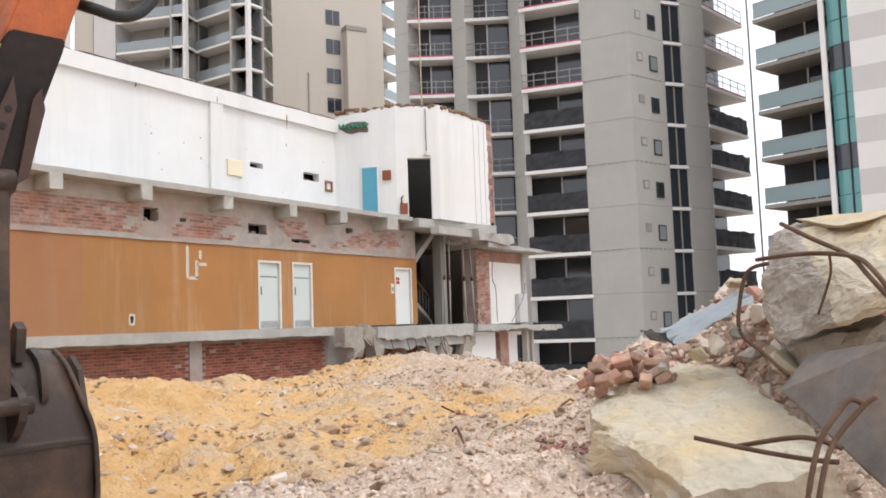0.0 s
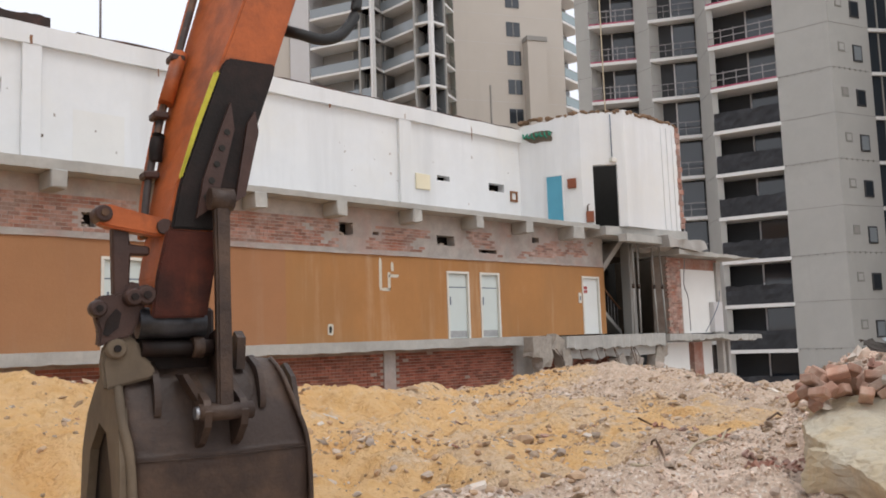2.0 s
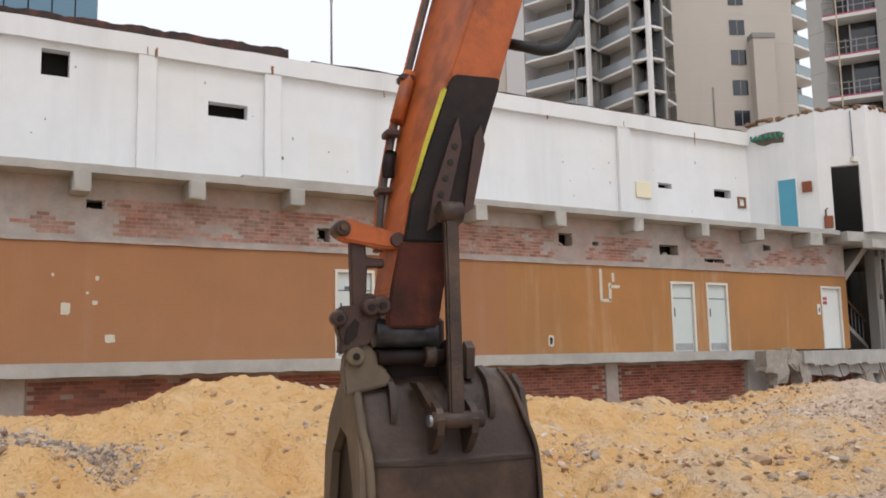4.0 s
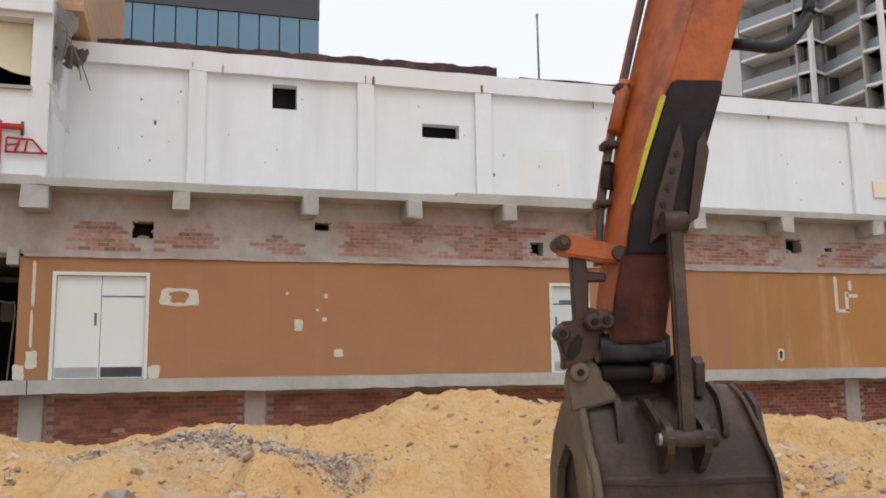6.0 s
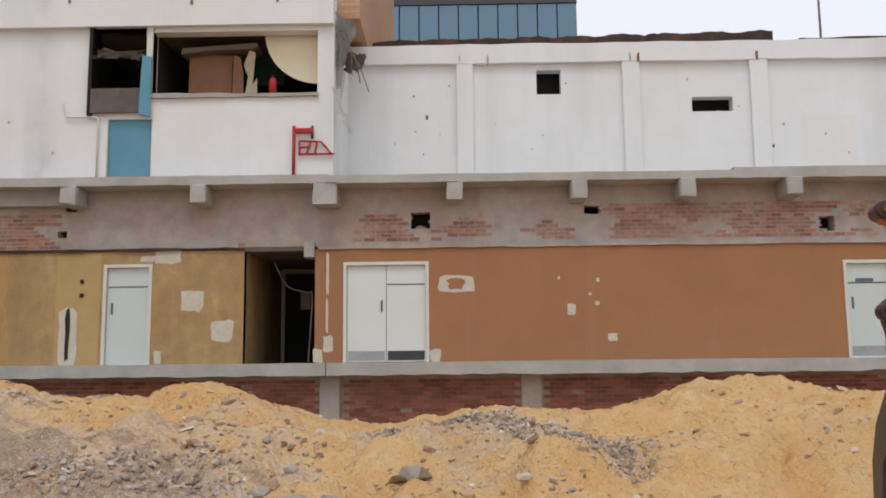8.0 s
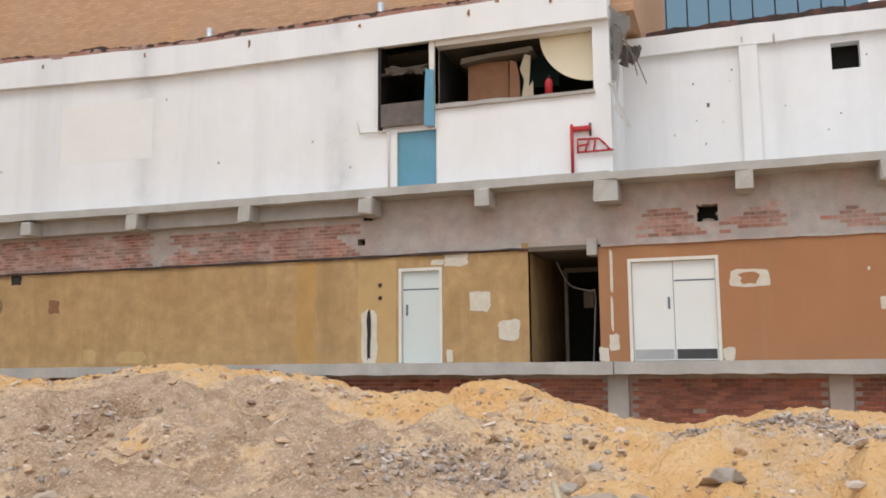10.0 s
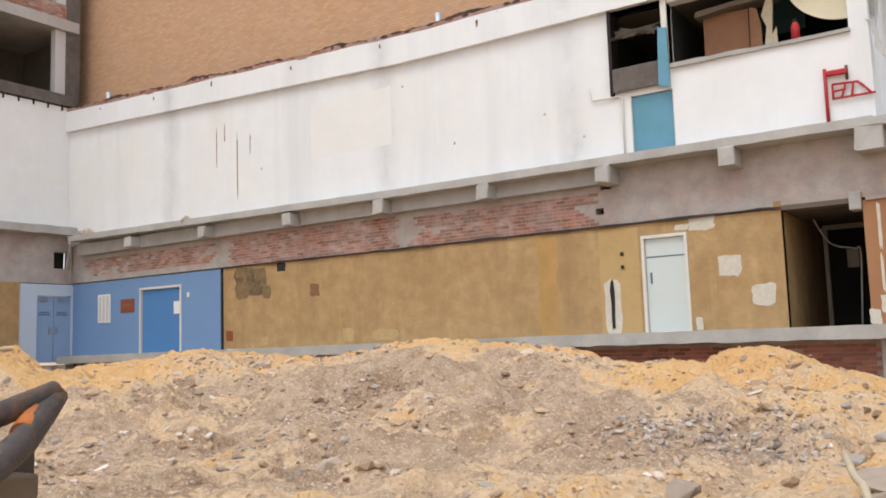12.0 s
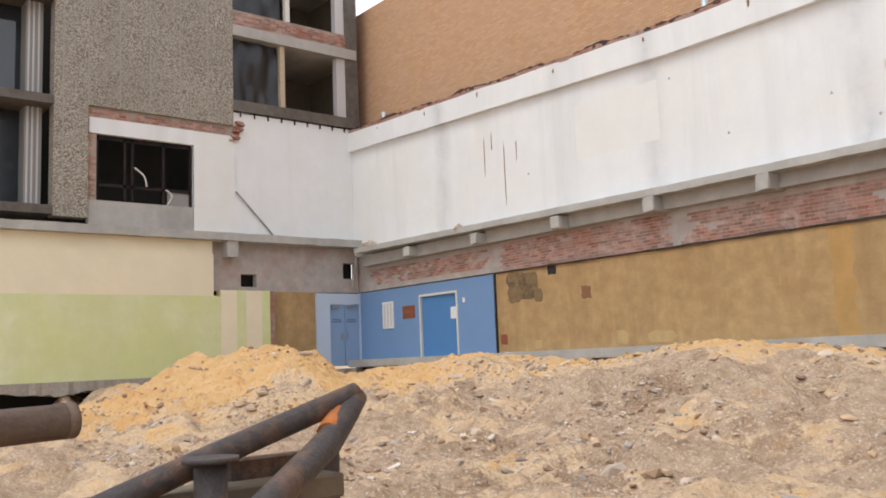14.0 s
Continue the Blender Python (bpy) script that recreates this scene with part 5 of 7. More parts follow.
    ob.matrix_world = pose(x, 17.4, z + 0.15, 0, tilt, 0)
    tagged(ob, "torn concrete beam stub hanging from the slab edge", "beam stub", "stubs along the torn slab")
wr = bmesh.new()
for k in range(9):
    x = br.uniform(21.4, 28.5)
    tube(curve_points([(x, 17.2, 1.2), (x + br.uniform(-0.2, 0.2), 17.0, 0.7), (x + br.uniform(-0.5, 0.5), 16.9, 0.25)], 4), 0.015, 4, wr)
tagged(link_mesh("hanging_wire", wr, RUST), "tangled rusty wire hanging from the slab", "wire", kind="stuff")

structure("stair_back", boxes((32, 32.1, 18.4, 21.3, 1.4, 5.2)), DIM_SHADE_SCRAP, "added far wall of the stair bay, coloured as shade", "wall")
structure("corner_infill", boxes((26.3, 31.5, 19.0, 21.2, 4.6, 5.3)), DIM_SHADE_SCRAP, "added block over the stair bay, coloured as shade", "ceiling")

# ---- left wing at right angles ----
LX = -29.25


def wing(name, y0, y1, z0, z1, x0, x1, mat, label, category, holes=()):
    bm = wall_boxes(y0, y1, z0, z1, -x1, -x0, [(h[0], h[1], h[2], h[3]) for h in holes])
    for v in bm.verts:
        v.co = Vector((-v.co.y, v.co.x, v.co.z))
    bmesh.ops.reverse_faces(bm, faces=bm.faces)
    bmesh.ops.recalc_face_normals(bm, faces=bm.faces)
    return structure(name, bm, mat, label, category)


wing("wall_wing_white", 11.55, 18.3, 6.0, 10.5, LX - 0.3, LX, WHITE, "white painted wall of the wing", "wall")
wing("wall_wing_white", 8.05, 11.55, 9.1, 9.62, LX - 0.3, LX + 0.03, WHITE, "white lintel band over a gutted window", "wall")
wing("wall_wing_render", 8.05, 11.55, 6.0, 6.92, LX - 0.3, LX - 0.02, CONC, "grey rendered sill wall under a gutted window", "wall")
wing_side = wing("wall_wing_brick", 7.9, 8.3, 6.9, 9.9, LX - 0.3, LX - 0.03, MORTAR, "bare brick beside the gutted window", "wall")
wing_course = wing("wall_wing_brick", 7.9, 13.05, 9.62, 9.98, LX - 0.3, LX + 0.01, MORTAR, "bare brick course under the pebble panels", "wall")
wing("window_room", 8.0, 11.6, 6.9, 9.2, LX - 2.5, LX - 2.4, BLACK_SHADE_SCAR, "black sheet painted as shade inside the gutted window", "wall")
wing("window_room", 8.0, 11.6, 6.8, 6.9, LX - 2.5, LX - 0.3, BLACK_SHADE_SCAR, "floor of the gutted window painted black as shade", "floor")
wing("wing_pier", 11.55, 13.06, 6.04, 9.6, LX - 0.05, LX + 0.05, WHITE_OLD, "clean white pier beside the gutted window", "pier")
gw = thing("window_1", "gutted window with dark broken frames", "window", m=pose(LX - 0.12, 8.3, 6.95, 0, 0, 90))
for a in (0.0, 0.9, 1.15, 2.2, 3.15):
    part("mullion", boxes((a, a + 0.09, 0, 0.1, 0, 2.1)), BLACK, gw)
part("rail", boxes((0, 3.2, 0, 0.1, 0.45, 0.55)), BLACK, gw)
part("rail", boxes((0, 3.2, 0, 0.1, 2.0, 2.15)), BLACK, gw)
part("panel", boxes((2.4, 3.15, 0.05, 0.08, 0, 0.45)), T_GREY, gw, "grey lower panel")
part("cable", tube(curve_points([(1.25, -0.05, 1.15), (1.55, -0.08, 0.9), (1.65, -0.05, 0.55)], 6), 0.03, 6), FRAME, gw, "pale loose cable")
part("cable", tube(curve_points([(2.3, -0.05, 0.5), (2.5, -0.1, 0.3), (2.35, -0.05, 0.0)], 6), 0.025, 6), FRAME, gw)
wing("wing_inner", -6, 18.4, -1, 18, LX - 4.4, LX - 4.2, BLACK_SHADE_SCAR, "added black sheet, painted as shade inside the gutted wing", "wall")
wing("wing_inner", 18.3, 18.5, 10.4, 18, LX - 4.2, LX - 0.3, DIM_SHADE_SCRAP, "added end wall of the gutted rooms, coloured as shade", "wall")
ws = wing("wing_panels", 6.95, 13.0, 9.98, 17.5, LX - 0.4, LX + 0.12, PEBBLE, "grey pebble-dash cladding panels", "wall")
wing("wing_panels", 6.95, 8.0, 6.3, 9.98, LX - 0.4, LX + 0.12, PEBBLE, "grey pebble-dash cladding panels", "wall")
for y in (8.0, 9.0, 10.0, 11.05, 12.05):
    wing("panel_joint", y - 0.02, y + 0.02, 10.0, 17.5, LX + 0.1, LX + 0.125, PANEL_JOINT, "pale joint between the cladding panels", "trim")
wing("panel_joint", 7.2, 7.24, 6.4, 17.5, LX + 0.1, LX + 0.125, PANEL_JOINT, "pale joint between the cladding panels", "trim")
# bays of windows beside the panels
for z in (6.35, 9.85, 13.3):
    wing("bay_slab", -2.0, 6.95, z, z + 0.28, LX - 1.5, LX + 0.15, DARKEDGE, "dark concrete floor edge of the window bays", "slab")
for z in (6.63, 10.13, 13.58):
    wing("bay_glass", -2.0, 6.9, z, z + 3.2, LX - 1.3, LX - 1.2, T_GLASS, "dark window glazing of the bay", "glazing")
    for y in (4.2, 6.25):
        wing("bay_mullion", y, y + 0.5, z, z + 3.2, LX - 1.2, LX - 0.5, T_GREY, "grey aluminium bay mullion", "mullion")
    for y in (6.3, 6.44, 6.6):
        wing("bay_strip", y, y + 0.05, z, z + 3.2, LX - 0.5, LX - 0.46, T_STRIPE, "pale aluminium strip on the bay mullion", "mullion")
# upper gutted rooms by the corner
wing("room_slab", 13.0, 18.3, 10.55, 10.95, LX - 3.5, LX + 0.1, DARKEDGE, "dark torn floor edge over the white wall", "slab")
wing("room_slab", 13.0, 18.3, 13.35, 13.75, LX - 3.5, LX + 0.14, CONC, "grey concrete floor edge", "slab")
wing_upstand = wing("room_upstand", 13.0, 18.0, 13.75, 14.35, LX - 0.3, LX + 0.02, MORTAR, "bare brick upstand under an upper opening", "wall")
wing("room_slab", 13.0, 18.3, 16.6, 17.0, LX - 3.5, LX + 0.14, CONC, "grey concrete floor edge", "slab")
wing("room_back", 13.0, 18.3, 10.95, 17.0, LX - 3.6, LX - 3.5, DIM_SHADE_SCRAP, "back wall of a gutted room with shade in its colour", "wall")
wing("room_post", 14.95, 15.15, 10.95, 13.35, LX - 0.15, LX + 0.02, TIMBER, "pale timber post in the gutted room", "post")
wing("room_post", 17.45, 17.85, 10.95, 16.6, LX - 0.3, LX - 0.02, T_STRIPE, "pale grey post in the gutted room", "post")
wing("room_post", 17.85, 18.4, 10.6, 17.5, LX - 0.4, LX + 0.05, DARKEDGE, "dark grey corner pier", "pier")
wing("room_post", 15.2, 15.4, 14.35, 16.6, LX - 0.15, LX + 0.02, FRAME, "pale post in the upper opening", "post")
for y0, y1, z0, z1 in [(13.05, 14.95, 11.0, 13.3), (13.05, 15.1, 14.4, 16.5)]:
    bm = bmesh.new()
    g = bmesh.ops.create_grid(bm, x_segments=24, y_segments=20, size=0.5)
    for v in bm.verts:
        yy, zz = y0 + (v.co.x + 0.5) * (y1 - y0), z0 + (v.co.y + 0.5) * (z1 - z0)
        v.co = Vector((LX - 0.2 + 0.12 * noise.noise(Vector((yy * 2.5, zz * 0.9, 3))), yy, zz))
    tagged(link_mesh("plastic_sheet", bm, PLASTIC), "black plastic sheet hung across an opening", "sheet")
for k in range(9):
    tagged(link_mesh("wall_tie", boxes((LX, LX + 0.06, 13.3 + 0.55 * k, 13.34 + 0.55 * k, 10.36, 10.56)), BLACK), "small dark tie stub under the torn floor", "tie", "tie stubs under the torn floor")
bc = bmesh.new()
for k in range(9):
    y, z = 12.86 + 0.1 * (k % 2) + 0.03 * k, 9.4 + 0.085 * k
    box(bc, LX - 0.05, LX + 0.1 + 0.05 * ((k * 5) % 3), y, y + 0.2 + 0.04 * (k % 3), z, z + 0.075, bev=0.01)
tagged(link_mesh("broken_corner", bc, BRICK), "toothed stub of broken bricks under the panel corner", "brickwork")
# wing ledge and lower storey
wl_ = rough_strip(3.0, 18.2, 0, 0.6, lambda x: 6.03, lambda x: 5.76, 0.3, 0.03, 0.015, 51, 0.012)
for v in wl_.verts:
    v.co = Vector((LX + 0.55 - v.co.y, v.co.x, v.co.z))
bmesh.ops.recalc_face_normals(wl_, faces=wl_.faces)
structure("wing_ledge", wl_, LEDGE, "broken concrete ledge along the wing", "ledge")
wing("wing_beam", -6, 3.0, 5.76, 6.03, LX - 0.1, LX + 0.55, LEDGE, "concrete ledge along the wing", "ledge")
wing("wing_stub", 12.55, 12.95, 5.2, 5.78, LX, LX + 0.5, LEDGE, "concrete beam stub under the wing ledge", "beam")
wing("wall_wing_band", 12.1, 18.2, 4.06, 5.78, LX - 0.3, LX, RENDER, "grey scarred render band of the wing", "wall", [(13.27, 13.88, 4.22, 4.67), (17.5, 18.1, 4.6, 5.2)])
wing("wing_inner", 12.1, 18.2, 4.0, 5.78, LX - 0.6, LX - 0.5, BLACK_SHADE_SCAR, "black sheet painted as shade behind the wing vents", "wall")
wing("wall_wing_cream", -6, 12.1, 3.86, 5.3, LX, LX + 0.35, CREAM, "cream painted upper band of the green wall", "wall")
wing("wall_wing_cream", -6, 12.1, 5.3, 5.76, LX, LX + 0.25, CREAM, "cream painted upper band of the green wall", "wall")
wing("wall_wing_green", -6, 12.35, 1.2, 3.86, LX, LX + 0.35, GREEN, "lime green painted wall", "wall")
wing("wall_wing_stripe", 12.35, 12.95, 1.2, 4.06, LX, LX + 0.34, CREAM, "cream stripe on the green wall", "wall")
wing("wall_wing_stripe", 12.95, 13.3, 1.2, 4.06, LX, LX + 0.345, GREEN, "green stripe on the cream wall end", "wall")
wing("wall_wing_stripe", 13.3, 13.9, 1.2, 4.06, LX, LX + 0.34, CREAM, "cream stripe on the green wall", "wall")
wing("wall_wing_stripe", 13.9, 14.22, 1.2, 4.06, LX, LX + 0.345, GREEN, "green stripe on the cream wall end", "wall")
wing("wall_wing_tooth", 14.22, 14.42, 1.2, 4.06, LX, LX + 0.3, BRICK, "torn brick edge beside the green wall", "wall")
wing("wall_wing_ochre", 14.42, 16.25, 1.2, 4.06, LX - 0.2, LX, OCHRE, "stained dull ochre wall", "wall")
ws_ = rough_strip(-6.0, 18.0, 0, 1.0, lambda x: 1.2, lambda x: 0.85 + 0.12 * noise.noise(Vector((x * 0.8, 3, 0))), 0.18, 0.1, 0.0, 52, 0.06)
for v in ws_.verts:
    v.co = Vector((LX + 0.5 - v.co.y, v.co.x, v.co.z))
bmesh.ops.recalc_face_normals(ws_, faces=ws_.faces)
structure("wing_slab", ws_, CHUNK, "broken concrete floor edge of the wing", "slab")
wing("wing_void", -6, 18.0, -1.0, 0.8, LX - 1.5, LX - 1.4, BLACK_SHADE_SCAR, "black sheet painted as shade under the wing", "wall")
wing("wall_wing_pale", 16.25, 18.2, 1.2, 4.02, LX - 0.2, LX + 0.1, PALE_BLUE, "pale blue door surround in the corner", "wall", [(16.83, 18.15, 1.2, 3.62)])
dd = thing("door_10", "closed pale blue double doors with worn lettering", "door", m=pose(LX + 0.06, 16.83, 1.3, 0, 0, 90))
for k in range(2):
    lf = part("door_leaf", boxes((0.02 + 0.655 * k, 0.655 + 0.655 * k, 0.03, 0.08, 0, 2.3), bev=0.005), material("pale_door", (0.26, 0.38, 0.56), 0.5, var=0.08, scale=1.0), dd)
    part("lettering", boxes((0.14 + 0.655 * k, 0.5 + 0.655 * k, 0.024, 0.031, 1.72, 1.76), (0.1 + 0.655 * k, 0.54 + 0.655 * k, 0.024, 0.031, 1.64, 1.68)), INK, lf, "faded dark lettering")
    part("door_handle", boxes((0.48 + 0.25 * k, 0.58 + 0.25 * k, 0.015, 0.031, 0.95, 1.25)), STEELPLATE, lf)
    part("door_closer", boxes((0.1 + 0.7 * k, 0.4 + 0.7 * k, -0.02, 0.031, 2.14, 2.24)), STEELPLATE, lf)
tagged(link_mesh("wing_conduit", tube([(LX + 0.03, 17.9, 4.3), (LX + 0.5, 17.9, 6.0)], 0.02, 6), FRAME), "thin pale cable in the corner", "cable")
tagged(link_mesh("leaning_bar", tube([(LX + 0.05, 13.1, 7.6), (LX + 0.05, 14.6, 6.05)], 0.03, 6), T_GREY), "thin grey bar drawn for a slanting crack line on the white wall", "bar")
for p in [(-28.0, 17.75, 5.72), (-22.5, 17.72, 5.62), (-27.6, 17.75, 5.72)]:
    ob = link_mesh("debris_lump", lump(random.Random(int(p[0] * -10)), (0.22, 0.14, 0.16), 2), STONE_ONE)
    ob.location = p
    tagged(ob, "dark lump of debris on the concrete ledge", "rubble")

# ---- far buildings ----
def face_frame(p, q):
    """A frame over a plan line: x along it, y away from the yard, z up."""
    p, q = Vector(p), Vector(q)
    d = (q - p).normalized()
    nv = Vector((-d.y, d.x))
    if nv.dot((p + q) / 2) < 0:
        nv = -nv
    m = Matrix(((d.x, nv.x, 0, p.x), (d.y, nv.y, 0, p.y), (0, 0, 1, 0), (0, 0, 0, 1)))
    return m, (q - p).length


def fpart(name, m, specs, mat, parent, label=""):
    bm = bmesh.new()
    for s in specs:
        box(bm, *s)
    bmesh.ops.transform(bm, matrix=m, verts=bm.verts)
    bmesh.ops.recalc_face_normals(bm, faces=bm.faces)
    return part(name, bm, mat, parent, label)


def crumpled(m, x0, x1, z0, z1, y, parent, seed):
    bm = bmesh.new()
    n, k = 14, 4
    rows = [[bm.verts.new((x0 + (x1 - x0) * i / n, y + 0.1 * noise.noise(Vector((i * 0.7, j * 0.9, seed))), z0 + (z1 - z0) * j / k + (0.14 * noise.noise(Vector((i * 0.5, 7, seed))) if j == k else 0))) for j in range(k + 1)] for i in range(n + 1)]
    for i in range(n):
        for j in range(k):
            bm.faces.new((rows[i][j], rows[i + 1][j], rows[i + 1][j + 1], rows[i][j + 1]))
    bmesh.ops.transform(bm, matrix=m, verts=bm.verts)
    return part("site_mesh", bm, T_MESH, parent, "black site mesh tied to the rail")


def balcony_stack(parent, p, q, floors, deep, edge_mat, style, glass_mat, mid_post=True, back_mat=None):
    m, L = face_frame(p, q)
    r = random.Random(int(p[0] * 10))
    zs = list(floors)
    step = zs[1] - zs[0]
    fpart("balcony_back", m, [(0, L, deep, deep + 0.2, zs[0] - step, zs[-1] + step)], back_mat or T_DARK, parent, "balcony back wall with shade in its colour")
    for k, z in enumerate(zs):
        s = fpart("balcony_slab", m, [(-0.06, L + 0.06, -0.06, deep, z - 0.24, z)], edge_mat, parent)
        fpart("window", m, [(L * 0.5, L - 0.1, deep - 0.12, deep - 0.02, z + 0.05, z + step - 0.3)], glass_mat, parent)
        fpart("mullion", m, [(L * 0.5 - 0.06, L * 0.5 + 0.04, deep - 0.2, deep - 0.1, z, z + step - 0.24)], T_STRIPE if mid_post else T_GREY, parent)
        if style == "site":
            if z < 16:
                crumpled(m, 0.05, L - 0.02, z + 0.0, z + 1.25, -0.02, s, k + p[1])
            else:
                fpart("toe_board", m, [(0, L, -0.05, -0.02, z + 0.0, z + 0.12)], T_PINK, s, "pink edge board")
                fpart("railing", m, [(0, L, -0.04, 0, z + 0.55, z + 0.6), (0, L, -0.04, 0, z + 1.0, z + 1.06)] + [(L * j / 5 - 0.03, L * j / 5 + 0.03, -0.04, 0, z, z + 1.15) for j in range(6)], T_RAIL, s, "steel site railing")
        elif style == "glass":
            fpart("balustrade", m, [(0.02, L - 0.02, -0.03, 0.01, z + 0.04, z + 1.0)], T_BALU, s, "grey glass balustrade")
        elif style == "pale":
            fpart("balustrade", m, [(0.02, L - 0.02, -0.03, 0.01, z + 0.08, z + 1.05)], T_BALU2, s, "pale glass balustrade")
            fpart("railing", m, [(0, L, -0.05, 0.02, z + 1.05, z + 1.1)] + [(L * j / 6 - 0.02, L * j / 6 + 0.02, 0.01, 0.04, z, z + 1.05) for j in range(7)], T_GREY, s)
        elif style == "rail":
            fpart("railing", m, [(0, L, -0.04, 0, z + 0.95, z + 1.0), (0, L, -0.04, 0, z + 0.5, z + 0.54)] + [(L * j / 3 - 0.02, L * j / 3 + 0.02, -0.04, 0, z, z + 1.0) for j in range(4)], T_RAIL, s)
    return m, L


T2Z = [0.24 + 2.985 * k for k in range(-1, 12)]
t2 = thing("apartment_tower", "bare concrete apartment tower with black mesh on its balconies", "tower", m=None)
P = {790: (53.93, 37.3), 870: (55.81, 34.48), 895: (55.51, 33.06), 975: (57.16, 30.19), 995: (54.89, 28.07), 1105: (55.82, 23.82), 1195: (56.14, 20.37), 1258: (59.74, 19.2), 1292: (61.08, 18.3), 1335: (63.45, 17.33), 1405: (69.95, 16.22)}
balcony_stack(t2, P[790], P[870], [z + 1.0 for z in T2Z[2:]], 1.6, T_WHITE, "site", T_GLASS)
balcony_stack(t2, P[895], P[975], [z + 0.6 for z in T2Z], 0.9, T_WHITE, "rail", T_GLASS)
balcony_stack(t2, P[995], P[1105], T2Z, 2.0, T_WHITE, "site", T_GLASS)
balcony_stack(t2, P[1335], P[1405], [z + 0.3 for z in T2Z], 2.2, T_WHITE, "site", T_GLASS)
for a, c, dp in [((53.75, 38.45), P[790], 6), (P[870], P[895], 1.0), (P[975], P[995], 0.4), (P[1292], P[1335], 3)]:
    m, L = face_frame(a, c)
    fpart("fin_wall", m, [(0, L, 0, dp, -3.5, 36)], T_CONC, t2, "pale grey concrete fin")
    for z in T2Z:
        fpart("joint", m, [(0, L, -0.012, 0.01, z - 0.03, z)], T_JOINT, t2)
core = bmesh.new()
core_plan = [P[1105], P[1195], P[1258], (66, 24), (63, 25.6)]
bot = [core.verts.new((*p, -3.5)) for p in core_plan]
top = [core.verts.new((*p, 36)) for p in core_plan]
for i in range(5):
    core.faces.new((bot[i], bot[(i + 1) % 5], top[(i + 1) % 5], top[i]))
core.faces.new(top)
bmesh.ops.recalc_face_normals(core, faces=core.faces)
part("core", core, T_CONC, t2, "tall board-marked concrete core")
for a, c in ((P[1105], P[1195]), (P[1195], P[1258])):
    m, L = face_frame(a, c)
    for k, z in enumerate(T2Z):
        fpart("joint", m, [(0, L, -0.012, 0.02, z - 0.03, z)] + ([(0.15 + 0.5 * j, 0.2 + 0.5 * j, -0.06, 0.02, z - 0.1, z + 0.02) for j in range(int(L / 0.5))] if k % 2 else []), T_JOINT, t2)
m, L = face_frame(P[1195], P[1258])
for k, z in enumerate(T2Z):
    fpart("small_window", m, [(0.75, 1.35, -0.04, 0.02, z + 1.1, z + 1.7)], T_JOINT, t2, "small blocked window")
    fpart("small_window", m, [(0.85, 1.25, -0.05, 0.03, z + 1.2, z + 1.6)], T_CONC if k % 3 else T_GREY, t2)
    w_ = fpart("awning_window", m, [(2.1, 2.95, -0.06, 0.02, z + 0.55, z + 1.65)], T_DARK, t2, "dark framed awning window")
    fpart("pane", m, [(2.2, 2.85, -0.075, -0.06, z + 0.65, z + 1.55)], T_BALU if k % 2 else T_GLASS, w_)
m, L = face_frame(P[1258], P[1292])
fpart("glazed_strip", m, [(0, L, 0.15, 0.3, -1.5, 36)], T_GLASS, t2, "dark glazed strip")
for z in T2Z:
    fpart("strip_slab", m, [(0, L, -0.05, 0.2, z - 0.22, z)], T_WHITE, t2)
fpart("strip_mullion", m, [(L * 0.5 - 0.04, L * 0.5 + 0.04, 0.08, 0.16, -1.5, 36)], T_GREY, t2)
part("hoist_pole", tube([(53.6, 36.0, -3), (53.6, 36.0, 36)], 0.05, 8), TIMBER, t2, "pale scaffold pole")
part("hoist_pole", tube([(69.6, 15.6, -1), (69.6, 15.6, 36)], 0.07, 8), T_RAIL, t2)

back = bmesh.new()
back_plan = [(55.7, 38.2), (57.6, 35.8), (58.3, 31.0), (58.6, 28.5), (58.4, 24.6), (66, 24), (68, 36)]
bot = [back.verts.new((*p, -3.5)) for p in back_plan]
top = [back.verts.new((*p, 36)) for p in back_plan]
for i in range(len(bot)):
    back.faces.new((bot[i], bot[(i + 1) % len(bot)], top[(i + 1) % len(bot)], top[i]))
back.faces.new(top)
bmesh.ops.recalc_face_normals(back, faces=back.faces)
part("inner_core", back, T_DARK, t2, "added black body, painted as shade behind the balconies")

T1Z = [13.9 + 3.22 * k for k in range(0, 10)]
t1 = thing("apartment_tower", "beige apartment tower with white balcony edges and glass rails", "tower")
balcony_stack(t1, (48.9, 81.2), (52.18, 78.67), T1Z, 2.5, T_WHITE, "glass", T_GLASS1, back_mat=T_SHADE)
balcony_stack(t1, (54.29, 73.56), (56.97, 66.35), T1Z, 2.5, T_WHITE, "glass", T_GLASS1, back_mat=T_SHADE)
balcony_stack(t1, (56.97, 66.35), (58.9, 67.32), T1Z, 1.5, T_WHITE, "rail", T_GLASS1, False, back_mat=T_SHADE)
balcony_stack(t1, (58.9, 67.32), (58.69, 59.37), T1Z, 1.7, T_WHITE, "glass", T_GLASS1, back_mat=T_SHADE)
balcony_stack(t1, (58.69, 59.37), (64.52, 62.02), T1Z, 1.8, T_WHITE, "rail", T_TEAL, back_mat=T_SHADE)
for c in [(58.69, 59.37), (56.97, 66.35), (52.0, 78.5)]:
    part("post", boxes((c[0] - 0.2, c[0] + 0.2, c[1] - 0.1, c[1] + 0.3, 0, 46)), T_WHITE, t1, "white balcony post")
part("body", boxes((62.5, 78, 63.5, 84, 0, 46)), T_BEIGE, t1)
m, L = face_frame((52.6, 78.2), (54.5, 73.9))
fpart("grey_wall", m, [(0, L * 0.45, 0, 4, 0, 46)], T_BEIGE, t1)
